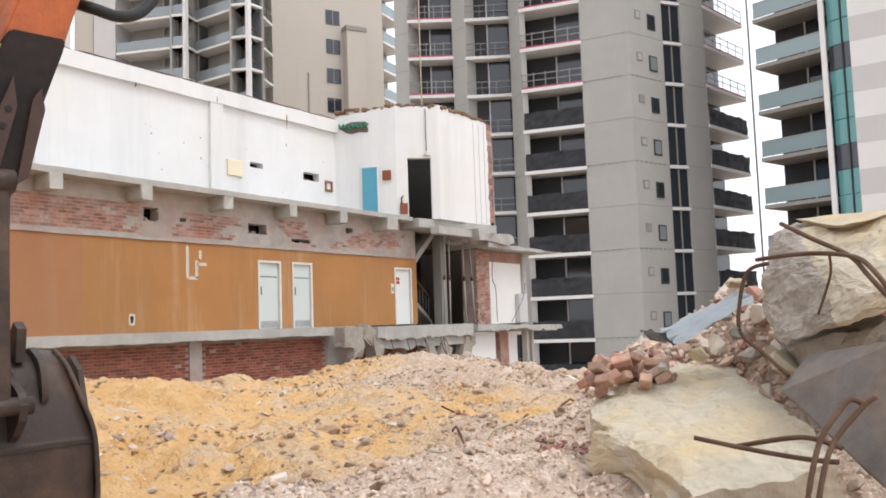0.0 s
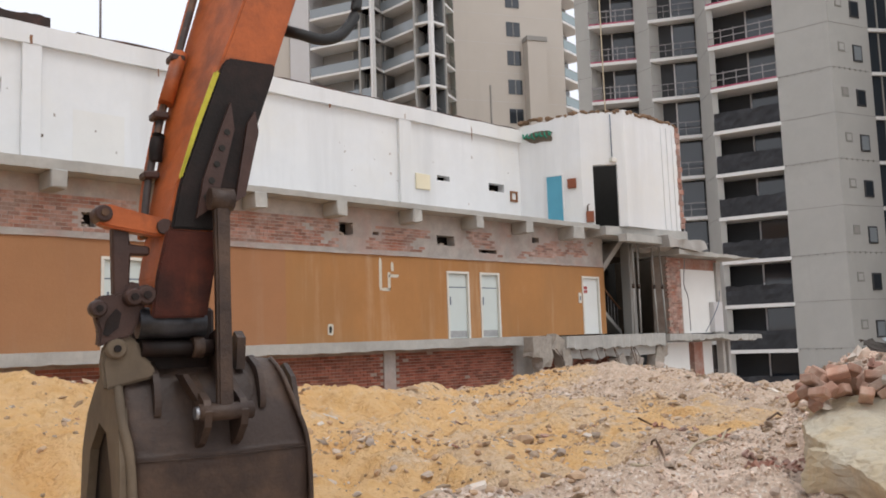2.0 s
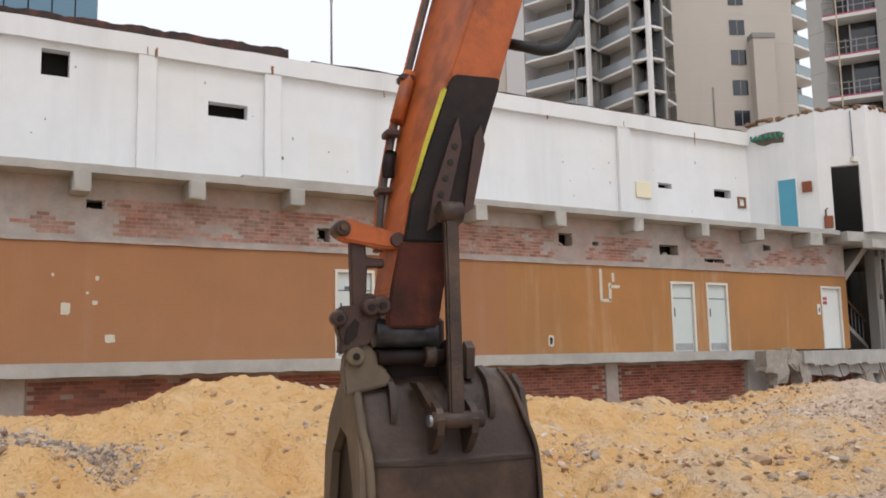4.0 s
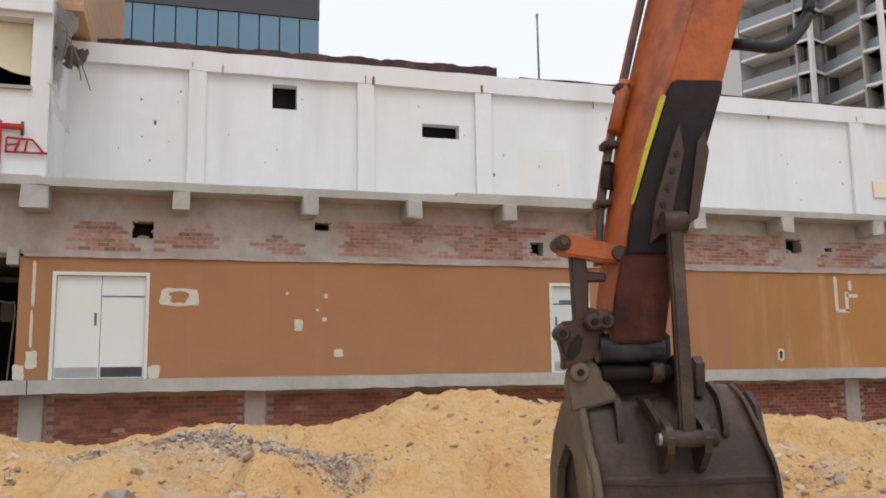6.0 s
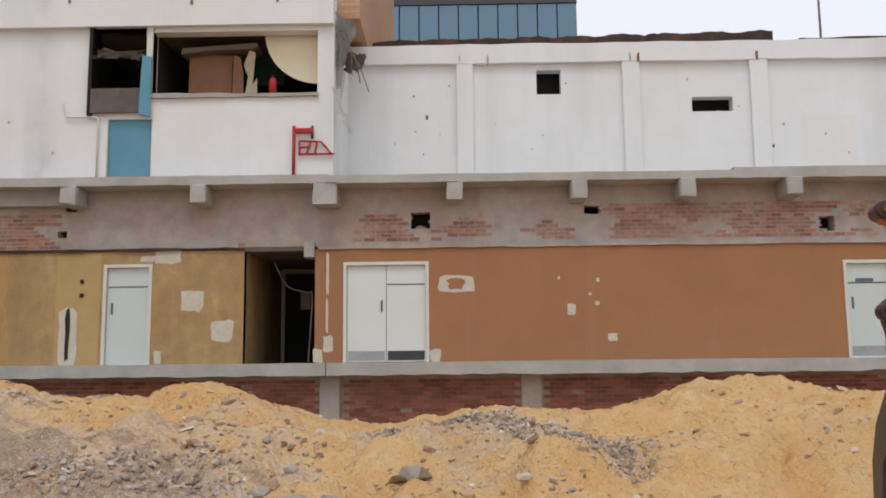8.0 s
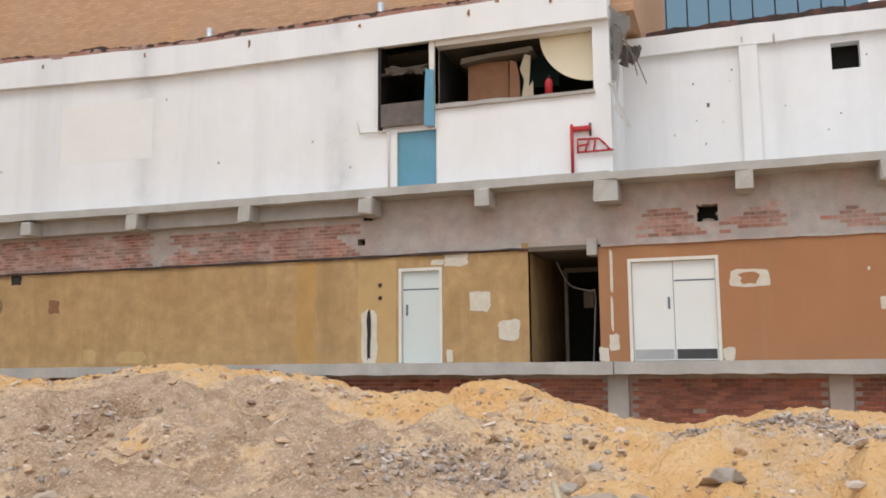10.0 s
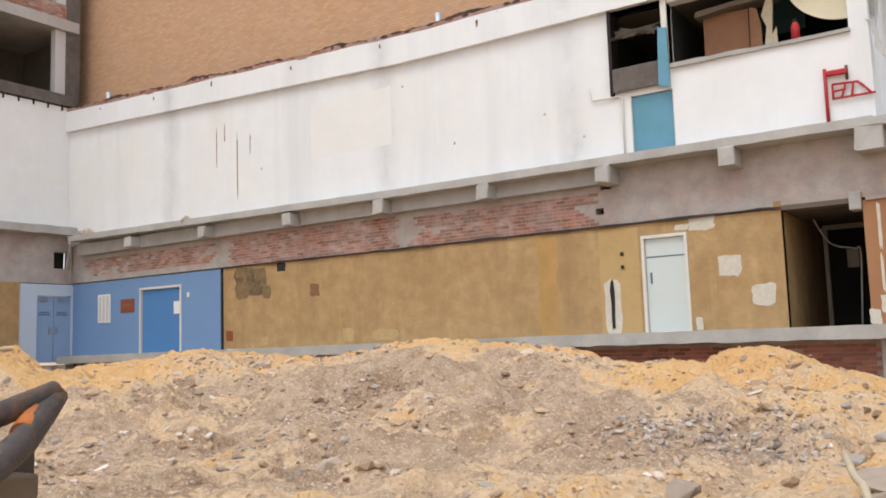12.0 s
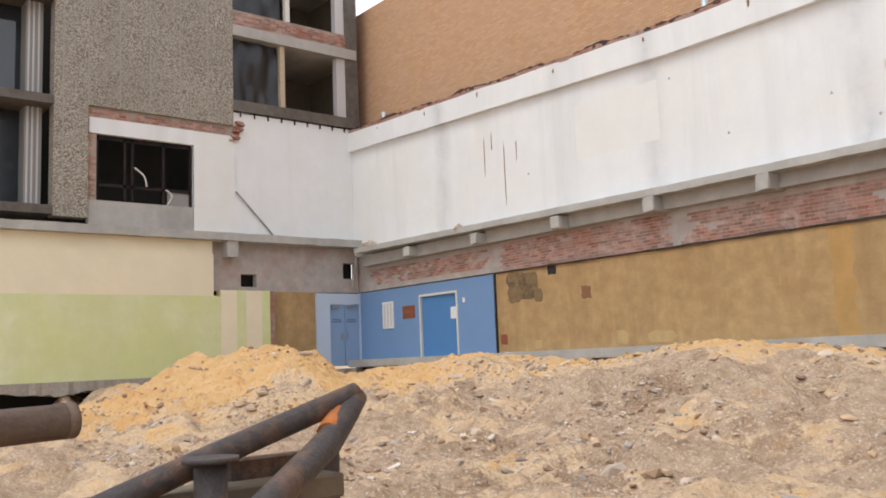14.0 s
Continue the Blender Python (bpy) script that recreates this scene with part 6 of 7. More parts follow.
fpart("grey_wall", m, [(L * 0.5, L, -0.3, 4, 0, 46)], T_STRIPE, t1)
m, L = face_frame((58.2, 68.6), (58.9, 67.3))
fpart("grey_wall", m, [(-0.6, L, -0.3, 4, 0, 46)], T_GREY, t1)
m, L = face_frame((64.52, 62.02), (76.0, 56.3))
fpart("beige_wall", m, [(0, L, 0, 8, 0, 46)], T_BEIGE, t1, "plain beige end wall")
for z in T1Z:
    fpart("wall_joint", m, [(0, L, -0.01, 0.02, z, z + 0.03)], T_STRIPE, t1)
for z in T1Z:
    w_ = fpart("window", m, [(L * 0.47, L * 0.47 + 1.6, -0.05, 0.05, z + 0.9, z + 2.5)], T_GLASS, t1, "small square window")
    fpart("mullion", m, [(L * 0.47 + 0.76, L * 0.47 + 0.84, -0.07, -0.05, z + 0.9, z + 2.5)], T_GREY, w_)
fpart("duct", m, [(L * 0.62, L * 0.62 + 2.2, -1.2, 0, 8, 33.5)], T_BEIGE, t1, "tall beige service duct")
fpart("duct_band", m, [(L * 0.62 - 0.1, L * 0.62 + 2.3, -1.3, 0, 33.4, 33.9)], T_GREY, t1)
fpart("duct_base", m, [(L * 0.6, L * 0.62 + 2.4, -1.5, 0, 8, 23.0)], material("duct_ochre", (0.50, 0.33, 0.14), 0.8, var=0.15, scale=0.6), t1, "ochre base of the service duct")
fpart("pipe", m, [(L * 0.3, L * 0.3 + 0.12, -0.12, 0, 10, 28.5)], T_GREY, t1)
balcony_stack(t1, (76.0, 56.3), (80.5, 57.0), T1Z, 2.0, T_WHITE, "pale", T_GLASS1, back_mat=T_SHADE)

T3Z = [-0.74 + 3.08 * k for k in range(0, 11)]
t3 = thing("apartment_tower", "dark glazed apartment tower with pale glass balconies", "tower")
balcony_stack(t3, (58.5, 12.6), (57.2, 8.4), T3Z, 2.6, T_GREY, "pale", T_GLASS)
part("post", boxes((56.9, 57.3, 8.1, 8.4, -1, 36)), T_WHITE, t3, "white corner fin")
m, L = face_frame((57.2, 8.1), (56.5, 6.75))
for k, z in enumerate(T3Z):
    fpart("glazing", m, [(0.1, L, 0.1, 0.3, z, z + 1.5)], T_TEAL, t3, "teal glass panel")
    fpart("glazing", m, [(0.1, L, 0.1, 0.3, z + 1.55, z + 3.05)], T_GLASS if k % 2 else T_TEAL, t3)
fpart("mullion", m, [(L * 0.66, L * 0.66 + 0.08, 0.02, 0.1, -1, 36)], T_DARK, t3)
m, L = face_frame((56.5, 6.7), (56.0, -3.0))
for k in range(24):
    z = -1 + 1.55 * k
    fpart("wall_band", m, [(0, L, 0, 6, z, z + 1.55)], T_WHITE if k % 2 else T_STRIPE, t3)
part("body", boxes((61, 70, 0, 11.5, -1, 36)), T_DARK, t3)

office = thing("office_building", "office block with a strip of blue glass under a dark fascia", "office building")
part("fascia", boxes((-7.1, 8.7, 60, 75, 27.35, 34)), material("office_fascia", (0.07, 0.073, 0.085), 0.6, var=0.1, scale=0.5), office, "dark grey fascia")
part("body", boxes((-7.1, 8.7, 60.3, 75, 0, 27.35)), T_DARK, office)
for k in range(11):
    a = -7.0 + 1.427 * k
    part("pane", boxes((a + 0.05, a + 1.38, 60.1, 60.28, 18, 27.3)), SKYGLASS, office)
part("side_strip", boxes((-7.9, -7.15, 59.9, 75, 0, 34)), material("office_brown", (0.2, 0.11, 0.07), 0.7), office, "brown end strip")

# ---- excavator arm and bucket ----
ex = thing("excavator", "orange excavator arm with a dusty steel bucket resting on the ground", "excavator", m=pose(2.42, 3.75, 0, 0, 0, -11.62))


def taper_box(front, depth_lo, depth_hi, b0=0.0):
    """A slanted box: front gives (x_left, x_right, z) from the foot to the head, given back by a depth."""
    bm = bmesh.new()
    rings = []
    n = len(front)
    for i, (xl, xr, z) in enumerate(front):
        dp = depth_lo + (depth_hi - depth_lo) * i / (n - 1)
        rings.append([bm.verts.new(c) for c in ((xl, b0, z), (xr, b0, z), (xr, b0 + dp, z), (xl, b0 + dp, z))])
    for u, w in zip(rings, rings[1:]):
        for k in range(4):
            bm.faces.new((u[k], u[(k + 1) % 4], w[(k + 1) % 4], w[k]))
    bm.faces.new(rings[0][::-1])
    bm.faces.new(rings[-1])
    bmesh.ops.bevel(bm, geom=list(bm.edges), offset=0.012, segments=2, affect="EDGES")
    return bm


def skew_box(rows, b0=0.0):
    """A slanted box seen on its corner: each row is z, front left, front right, and how far the back stands to the side and behind."""
    bm = bmesh.new()
    rings = [[bm.verts.new(c) for c in ((xl, b0, z), (xr, b0, z), (xr + dx, b0 + dp, z), (xl + dx, b0 + dp, z))] for z, xl, xr, dx, dp in rows]
    for u, w in zip(rings, rings[1:]):
        for k in range(4):
            bm.faces.new((u[k], u[(k + 1) % 4], w[(k + 1) % 4], w[k]))
    bm.faces.new(rings[0][::-1])
    bm.faces.new(rings[-1])
    bmesh.ops.bevel(bm, geom=list(bm.edges), offset=0.012, segments=2, affect="EDGES")
    return bm


arm = part("arm", skew_box([(1.74, -0.31, -0.02, 0.0, 0.3), (1.95, -0.285, 0.02, -0.02, 0.32), (2.47, -0.175, 0.17, -0.04, 0.36), (2.95, -0.01, 0.33, -0.11, 0.42), (3.36, 0.14, 0.46, -0.14, 0.5), (3.9, 0.33, 0.64, -0.17, 0.55), (4.7, 0.6, 0.93, -0.2, 0.6)]), ORANGE, ex, "scratched orange box-section arm")
part("wear_plate", taper_box([(-0.21, 0.1, 2.22), (-0.165, 0.165, 2.47), (0.0, 0.325, 2.95), (0.075, 0.4, 3.17), (0.12, 0.41, 3.23)], 0.03, 0.03, -0.022), BLACK, arm, "scorched black wear plate")
part("foot_plate", taper_box([(-0.316, -0.014, 1.735), (-0.288, 0.027, 1.97), (-0.235, 0.1, 2.215)], 0.02, 0.02, -0.018), SCORCHED, arm, "dark scorched orange foot plate")
part("stripe", taper_box([(-0.172, -0.155, 2.5), (-0.083, -0.055, 2.8), (0.035, 0.068, 3.14)], 0.012, 0.012, -0.03), YELLOW, arm, "yellow marker stripe")
part("lug", prism([(-0.08, 2.28), (0.03, 2.36), (0.14, 2.8), (0.12, 2.96), (0.06, 2.8), (-0.04, 2.5)], -0.055, -0.02), LINKSTEEL, arm, "drilled steel lug plate")
part("lug", prism([(0.14, 2.38), (0.2, 2.42), (0.285, 2.8), (0.265, 2.92), (0.22, 2.85)], -0.055, -0.02), LINKSTEEL, arm, "drilled steel lug plate")
for k in range(5):
    part("bolt_hole", tube([(-0.025 + 0.03 * k, -0.062, 2.4 + 0.095 * k), (-0.025 + 0.03 * k, -0.05, 2.4 + 0.095 * k)], 0.018, 10), BLACK_SHADE_SCAR, arm)
# hydraulic lines along the arm's side
for off, rr in ((0.0, 0.022), (0.07, 0.02)):
    part("hydraulic_line", tube(curve_points([(-0.28, 0.28 + off, 2.2), (-0.25, 0.32 + off, 2.5), (-0.155, 0.38 + off, 2.95), (-0.035, 0.44 + off, 3.36), (0.12, 0.5 + off, 3.9), (0.36, 0.55 + off, 4.7)], 8), rr, 8), ORANGE if off else PIPE, arm)
for z, x, y in ((2.55, -0.23, 0.34), (2.92, -0.165, 0.38), (3.3, -0.05, 0.43)):
    part("clamp", boxes((x - 0.05, x + 0.04, y - 0.06, y + 0.06, z, z + 0.045), bev=0.01), LINKSTEEL, arm)
part("fitting", tube(curve_points([(-0.2, 0.34, 2.66), (-0.2, 0.33, 2.74), (-0.18, 0.34, 2.82)], 5), 0.04, 8), BLACK, arm, "black hose fitting")
part("sleeve", tube([(-0.135, 0.36, 3.02), (-0.03, 0.42, 3.36)], 0.045, 10), ORANGE, arm, "orange pipe sleeve")
part("hose", tube(curve_points([(0.52, 0.2, 3.54), (0.6, 0.05, 3.47), (0.76, 0.05, 3.46), (0.93, 0.1, 3.56), (1.05, 0.15, 3.78), (1.08, 0.2, 4.3)], 8), 0.036, 10), RUBBER, ex, "black hydraulic hose loop")
# linkage
link_bar = prism([(-0.58, 2.25), (-0.58, 2.34), (-0.53, 2.35), (-0.27, 2.29), (-0.21, 2.28), (-0.19, 2.2), (-0.25, 2.18), (-0.54, 2.225)], 0.03, 0.14)
bmesh.ops.bevel(link_bar, geom=list(link_bar.edges), offset=0.012, segments=2, affect="EDGES")
hl = part("side_link", link_bar, ORANGE, ex, "orange guide link")
part("pin", tube([(-0.55, 0.0, 2.295), (-0.55, 0.03, 2.295), (-0.55, 0.16, 2.295)], [0.04, 0.048, 0.048], 14), LINKSTEEL, hl, "dark pin boss")
part("pin", tube([(-0.235, 0.0, 2.235), (-0.235, 0.18, 2.235)], 0.042, 14), LINKSTEEL, hl)
part("bolt", tube([(-0.55, -0.02, 2.295), (-0.55, 0.02, 2.295)], 0.02, 8), RUST, hl)
dl = prism([(-0.5, 2.24), (-0.41, 2.22), (-0.405, 2.14), (-0.3, 2.13), (-0.3, 2.08), (-0.4, 2.08), (-0.41, 1.84), (-0.49, 1.84)], 0.07, 0.14)
bmesh.ops.bevel(dl, geom=list(dl.edges), offset=0.01, segments=1, affect="EDGES")
part("drop_link", dl, LINKSTEEL, ex, "slender worn steel drop link")
pv = prism([(-0.589, 1.813), (-0.565, 1.86), (-0.488, 1.866), (-0.442, 1.891), (-0.411, 1.938), (-0.348, 1.923), (-0.322, 1.829), (-0.35, 1.74), (-0.40, 1.643), (-0.518, 1.608), (-0.57, 1.591), (-0.564, 1.676), (-0.586, 1.752)], 0.05, 0.14)
bmesh.ops.bevel(pv, geom=list(pv.edges), offset=0.012, segments=2, affect="EDGES")
pvp = part("pivot_plate", pv, LINKSTEEL, ex, "worn steel pivot plate with a painted oval recess")
part("recess", prism([(-0.481, 1.791), (-0.455, 1.765), (-0.47, 1.69), (-0.523, 1.645), (-0.548, 1.655), (-0.53, 1.73)], 0.042, 0.05), BLACK, pvp, "flat black oval painted as a shaded recess")
for x, z, r_ in ((-0.578, 1.79, 0.046), (-0.40, 1.85, 0.05), (-0.335, 1.86, 0.055)):
    pn = part("pin", tube([(x, -0.02, z), (x, 0.0, z), (x, 0.06, z)], [r_ * 0.75, r_, r_], 16), LINKSTEEL, ex, "round pivot pin")
    part("bolt", tube([(x, -0.035, z), (x, -0.015, z)], r_ * 0.4, 8), BLACK, pn)
part("cross_tube", tube([(-0.36, 0.1, 1.715), (0.0, 0.1, 1.71)], 0.085, 22), material("worn_blue_steel", (0.075, 0.078, 0.09), 0.35, 0.5, var=0.5, scale=7.0, tint=(0.02, 0.018, 0.018), tint_amt=0.8, tint_scale=5.0, spec=0.6), ex, "blue-grey worn cross tube")
part("cross_tube", tube([(-0.34, 0.1, 1.575), (0.05, 0.1, 1.57)], 0.045, 14), BLACK, ex, "lower black cross tube")
part("collar", tube([(-0.07, 0.08, 1.575), (-0.01, 0.08, 1.575)], 0.06, 14), STEEL, ex)
part("spacer", boxes((-0.36, 0.1, 0.2, 0.32, 1.44, 1.8), bev=0.02), BLACK, ex, "dark linkage block behind the tubes")
rb0 = bmesh.new()
for z, w in ((1.2, 0.044), (1.5, 0.042), (2.0, 0.04), (2.38, 0.044)):
    x = 0.047 - 0.012 * (z - 1.2) / 1.18
    for a, c in ((-w, -0.15), (w, -0.15), (w, -0.09), (-w, -0.09)):
        rb0.verts.new((x + a, c, z))
rb0.verts.ensure_lookup_table()
for k in range(3):
    for i in range(4):
        rb0.faces.new([rb0.verts[4 * k + i], rb0.verts[4 * k + (i + 1) % 4], rb0.verts[4 * k + 4 + (i + 1) % 4], rb0.verts[4 * k + 4 + i]])
rb0.faces.new([rb0.verts[i] for i in (3, 2, 1, 0)])
rb0.faces.new([rb0.verts[i] for i in (12, 13, 14, 15)])
bmesh.ops.bevel(rb0, geom=list(rb0.edges), offset=0.012, segments=2, affect="EDGES")
rod = part("link_rod", rb0, STEEL, ex, "dark flat steel link rod")
part("rod_eye", tube([(-0.03, -0.12, 2.38), (0.1, -0.12, 2.38)], 0.062, 16), STEEL, rod)
part("rod_eye", tube([(-0.1, -0.12, 1.225), (0.2, -0.12, 1.225)], 0.048, 16), STEEL, rod)
part("pin_head", tube([(-0.12, -0.13, 1.225), (-0.09, -0.13, 1.225)], 0.034, 12), CHROME, rod, "bright pin head")
# bucket: a rolled back shell between two cheeks, with a black filler inside
def rolled_shell(rows, thick=0.04):
    """A shell bent along a line; each row is y, z, left x, right x from the lip down."""
    bm = bmesh.new()
    pts = curve_points([(y, z, 0) for y, z, _, _ in rows], 6)
    n = len(pts) - 1
    span = lambda k, c: float(np.interp(k / 6, range(len(rows)), [q[c] for q in rows]))  # noqa: E731
    cols = 12
    outer, inner = [], []
    for k, p in enumerate(pts):
        xl, xr = span(k, 2), span(k, 3)
        outer.append([bm.verts.new((xl + (xr - xl) * i / cols, p.x + 0.006 * noise.noise(Vector((i * 0.8, k * 0.4, 2))), p.y)) for i in range(cols + 1)])
        inner.append([bm.verts.new((xl + (xr - xl) * i / cols, p.x + thick, p.y - 0.01)) for i in range(cols + 1)])
    for g in (outer, inner):
        for u, w in zip(g, g[1:]):
            for i in range(cols):
                bm.faces.new((u[i], u[i + 1], w[i + 1], w[i])).smooth = True
    for i in range(cols):
        bm.faces.new((outer[0][i], outer[0][i + 1], inner[0][i + 1], inner[0][i]))
        bm.faces.new((outer[n][i], outer[n][i + 1], inner[n][i + 1], inner[n][i]))
    for k in range(n):
        for c in (0, cols):
            bm.faces.new((outer[k][c], outer[k + 1][c], inner[k + 1][c], inner[k][c]))
    bmesh.ops.recalc_face_normals(bm, faces=bm.faces)
    return bm


def curved_fin(ctrl, x0, x1, high):
    """An upright fin that follows a bent line of y and z and stands proud of it, fading at its foot."""
    pts = curve_points([(0, y, z) for y, z in ctrl], 5)
    n = len(pts) - 1
    top = [(p.y - high * (1 - 0.75 * (k / n) ** 2), p.z + 0.35 * high * (1 - k / n)) for k, p in enumerate(pts)]
    return side_wall(top + [(p.y + 0.03, p.z) for p in pts[::-1]], x0, x1)


bk = part("bucket", rolled_shell([(0.44, 1.5, -0.44, 0.45), (0.26, 1.485, -0.455, 0.46), (0.13, 1.4, -0.455, 0.475), (0.05, 1.2, -0.445, 0.53), (0.008, 1.03, -0.42, 0.575), (0.0, 0.96, -0.412, 0.585), (0.02, 0.6, -0.4, 0.595), (0.06, 0.2, -0.4, 0.595)]), STEEL, ex, "brown dusty steel bucket")
EDGE = [(0.26, 1.49), (0.12, 1.4), (0.04, 1.2), (0.0, 1.0), (0.0, 0.6), (0.05, 0.2)]
part("corner_bar", tube(curve_points([(x, y, z) for (y, z), x in zip(EDGE, (-0.46, -0.46, -0.45, -0.418, -0.402, -0.4))], 6), 0.026, 8), DIRTY, bk, "dust-caked rounded corner")
part("corner_bar", tube(curve_points([(x, y, z) for (y, z), x in zip(EDGE, (0.46, 0.475, 0.53, 0.58, 0.595, 0.595))], 6), 0.016, 8), STEEL, bk, "raised weld edge")
part("bend_seam", tube([(-0.4, -0.004, 0.985), (0.0, -0.008, 0.975), (0.575, -0.004, 0.985)], 0.005, 6), STEEL, bk, "worn bend line across the back")
part("side_cheek", side_wall([(0.02, 0.2), (0.0, 0.98), (0.05, 1.22), (0.14, 1.41), (0.27, 1.49), (0.42, 1.46), (0.6, 1.38), (0.84, 1.2), (0.98, 0.98), (1.02, 0.7), (1.02, 0.2), (0.86, 0.2), (0.84, 0.72), (0.74, 1.0), (0.5, 1.17), (0.32, 1.12), (0.2, 0.88), (0.13, 0.6), (0.1, 0.2)], -0.47, -0.42), DIRTY, bk, "dusty side cheek with an open mouth")
part("side_plate", side_wall([(0.04, 0.2), (0.02, 0.98), (0.16, 1.38), (0.28, 1.46), (0.6, 1.34), (0.9, 1.1), (0.98, 0.7), (0.98, 0.2)], 0.55, 0.58), STEEL, bk)
part("packed_earth", boxes((-0.415, 0.54, 0.07, 0.98, 0.15, 1.0), (-0.415, 0.54, 0.2, 0.8, 1.0, 1.25)), BLACK, bk, "added black filler block as shade inside the bucket")
for x0, x1, foot in ((-0.285, -0.25, 1.21), (0.305, 0.34, 1.22)):
    part("rib", curved_fin([(0.3, 1.49), (0.15, 1.42), (0.08, 1.3), (0.055, foot)], x0, x1, 0.075), STEEL, bk, "curved stiffening rib")
for x0, x1 in ((-0.075, -0.035), (0.125, 0.165)):
    part("ear", side_wall([(0.03, 1.02), (-0.06, 1.06), (-0.15, 1.15), (-0.17, 1.23), (-0.13, 1.29), (-0.05, 1.33), (0.12, 1.42), (0.14, 1.38), (0.06, 1.2)], x0, x1), STEEL, bk, "welded lifting ear")
part("gusset", prism([(-0.16, 1.43), (-0.13, 1.43), (-0.02, 1.27), (-0.04, 1.22)], -0.05, 0.1), STEEL, bk, "slanting gusset plate")
he = prism([(-0.53, 1.36), (-0.545, 1.5), (-0.53, 1.6), (-0.48, 1.65), (-0.42, 1.65), (-0.36, 1.62), (-0.33, 1.54), (-0.28, 1.49), (-0.26, 1.42)], 0.08, 0.17)
bmesh.ops.bevel(he, geom=list(he.edges), offset=0.014, segments=2, affect="EDGES")
ear_ = part("hinge_ear", he, DIRTY, bk, "dusty rounded hinge ear")
part("pin", tube([(-0.475, 0.04, 1.58), (-0.475, 0.06, 1.58), (-0.475, 0.11, 1.58)], [0.044, 0.056, 0.056], 18), DIRTY, ear_)
part("bolt", tube([(-0.475, 0.025, 1.58), (-0.475, 0.05, 1.58)], 0.02, 8), BLACK, ear_)
part("hinge_ear", side_wall([(0.05, 1.4), (0.02, 1.6), (0.08, 1.67), (0.18, 1.64), (0.28, 1.52), (0.34, 1.46)], 0.06, 0.12), STEEL, bk)
part("hinge_ear", side_wall([(0.12, 1.44), (0.1, 1.62), (0.16, 1.66), (0.24, 1.58), (0.36, 1.46)], 0.2, 0.25), STEEL, bk)

# ---- broken slabs and scrap ----
CAMP = Vector((-0.03, -0.70, 1.567))


def out(p, s=1.4):
    return CAMP + s * (Vector(p) - CAMP)


def hull(points, cuts=3, rough=0.05, freq=2.5, bevel=0.0, seed=0):
    bm = bmesh.new()
    for p in points:
        bm.verts.new(p)
    g = bmesh.ops.convex_hull(bm, input=bm.verts)
    bmesh.ops.delete(bm, geom=[v for v in bm.verts if not v.link_faces], context="VERTS")
    bmesh.ops.triangulate(bm, faces=bm.faces)
    for _ in range(cuts):
        bmesh.ops.subdivide_edges(bm, edges=bm.edges, cuts=1)
        bmesh.ops.triangulate(bm, faces=bm.faces)
    o = Vector((seed * 3.1, seed * 1.7, 0.5))
    for v in bm.verts:
        v.co += rough * noise.noise_vector(v.co * freq + o) + 0.35 * rough * noise.noise_vector(v.co * freq * 4 + o) + 0.2 * rough * noise.noise_vector(v.co * freq * 11 + o)
    bmesh.ops.recalc_face_normals(bm, faces=bm.faces)
    return bm


tops = [(6.18, 1.53, 1.24), (5.96, 0.89, 1.19), (5.37, 0.70, 1.09), (5.12, 0.45, 1.02), (4.4, 0.04, 0.86), (4.05, 0.63, 0.72), (4.4, 0.85, 0.85), (4.8, 1.21, 0.93), (5.1, 1.62, 0.96), (5.4, 1.78, 1.0)]
low = [(p[0] + 0.12, p[1] + 0.02, p[2] - 0.24) for p in tops]
tagged(link_mesh("broken_slab", hull([out(p) for p in tops + low], 5, 0.08, 1.6, seed=1), SLABSTONE), "large pale broken concrete slab tilted on the heap", "slab")
tops2 = [(4.98, 1.56, 0.90), (4.72, 1.18, 0.86), (4.5, 0.98, 0.80), (5.2, 1.3, 0.95)]
tagged(link_mesh("broken_slab", hull([out(p) for p in tops2 + [(p[0] - 0.02, p[1] + 0.03, p[2] - 0.2) for p in tops2] + [(5.3, 1.1, 0.7)]], 3, 0.08, 2.2, seed=2), SLABSTONE), "stepped broken edge piece of a pale slab", "slab")
tagged(link_mesh("broken_slab", hull([out(p) for p in [(4.4, 0.95, 0.72), (4.1, 0.72, 0.62), (4.2, 0.5, 0.6), (4.6, 0.6, 0.75), (4.4, 0.98, 0.6), (4.15, 0.75, 0.52), (4.6, 0.5, 0.5)]], 3, 0.07, 2.2, seed=3), SLABSTONE), "lower broken edge piece of a pale slab", "slab")
ch = [(5.32, 0.56, 1.81), (5.45, 0.52, 2.02), (5.65, 0.38, 2.12), (5.33, -0.25, 2.1), (5.22, 0.55, 1.55), (5.04, 0.41, 1.40), (4.73, -0.22, 1.62), (4.91, 0.05, 1.50), (6.2, 0.2, 2.1), (6.0, -0.3, 1.7), (5.8, 0.5, 1.6)]
cb = tagged(link_mesh("concrete_block", hull([out(p) for p in ch], 5, 0.045, 5.0, seed=4), CHUNK), "ragged broken concrete block with bent bars and a pale cast face", "concrete block")
cb.data.materials.append(SLABSTONE)
for f_ in cb.data.polygons:
    # the cast face is pale, the snapped end grey and rough
    if Vector((0.159, -0.946, 0.284)).dot(f_.center - CAMP) + 0.06 * noise.noise(f_.center * 3.0) > 0:
        f_.material_index = 1
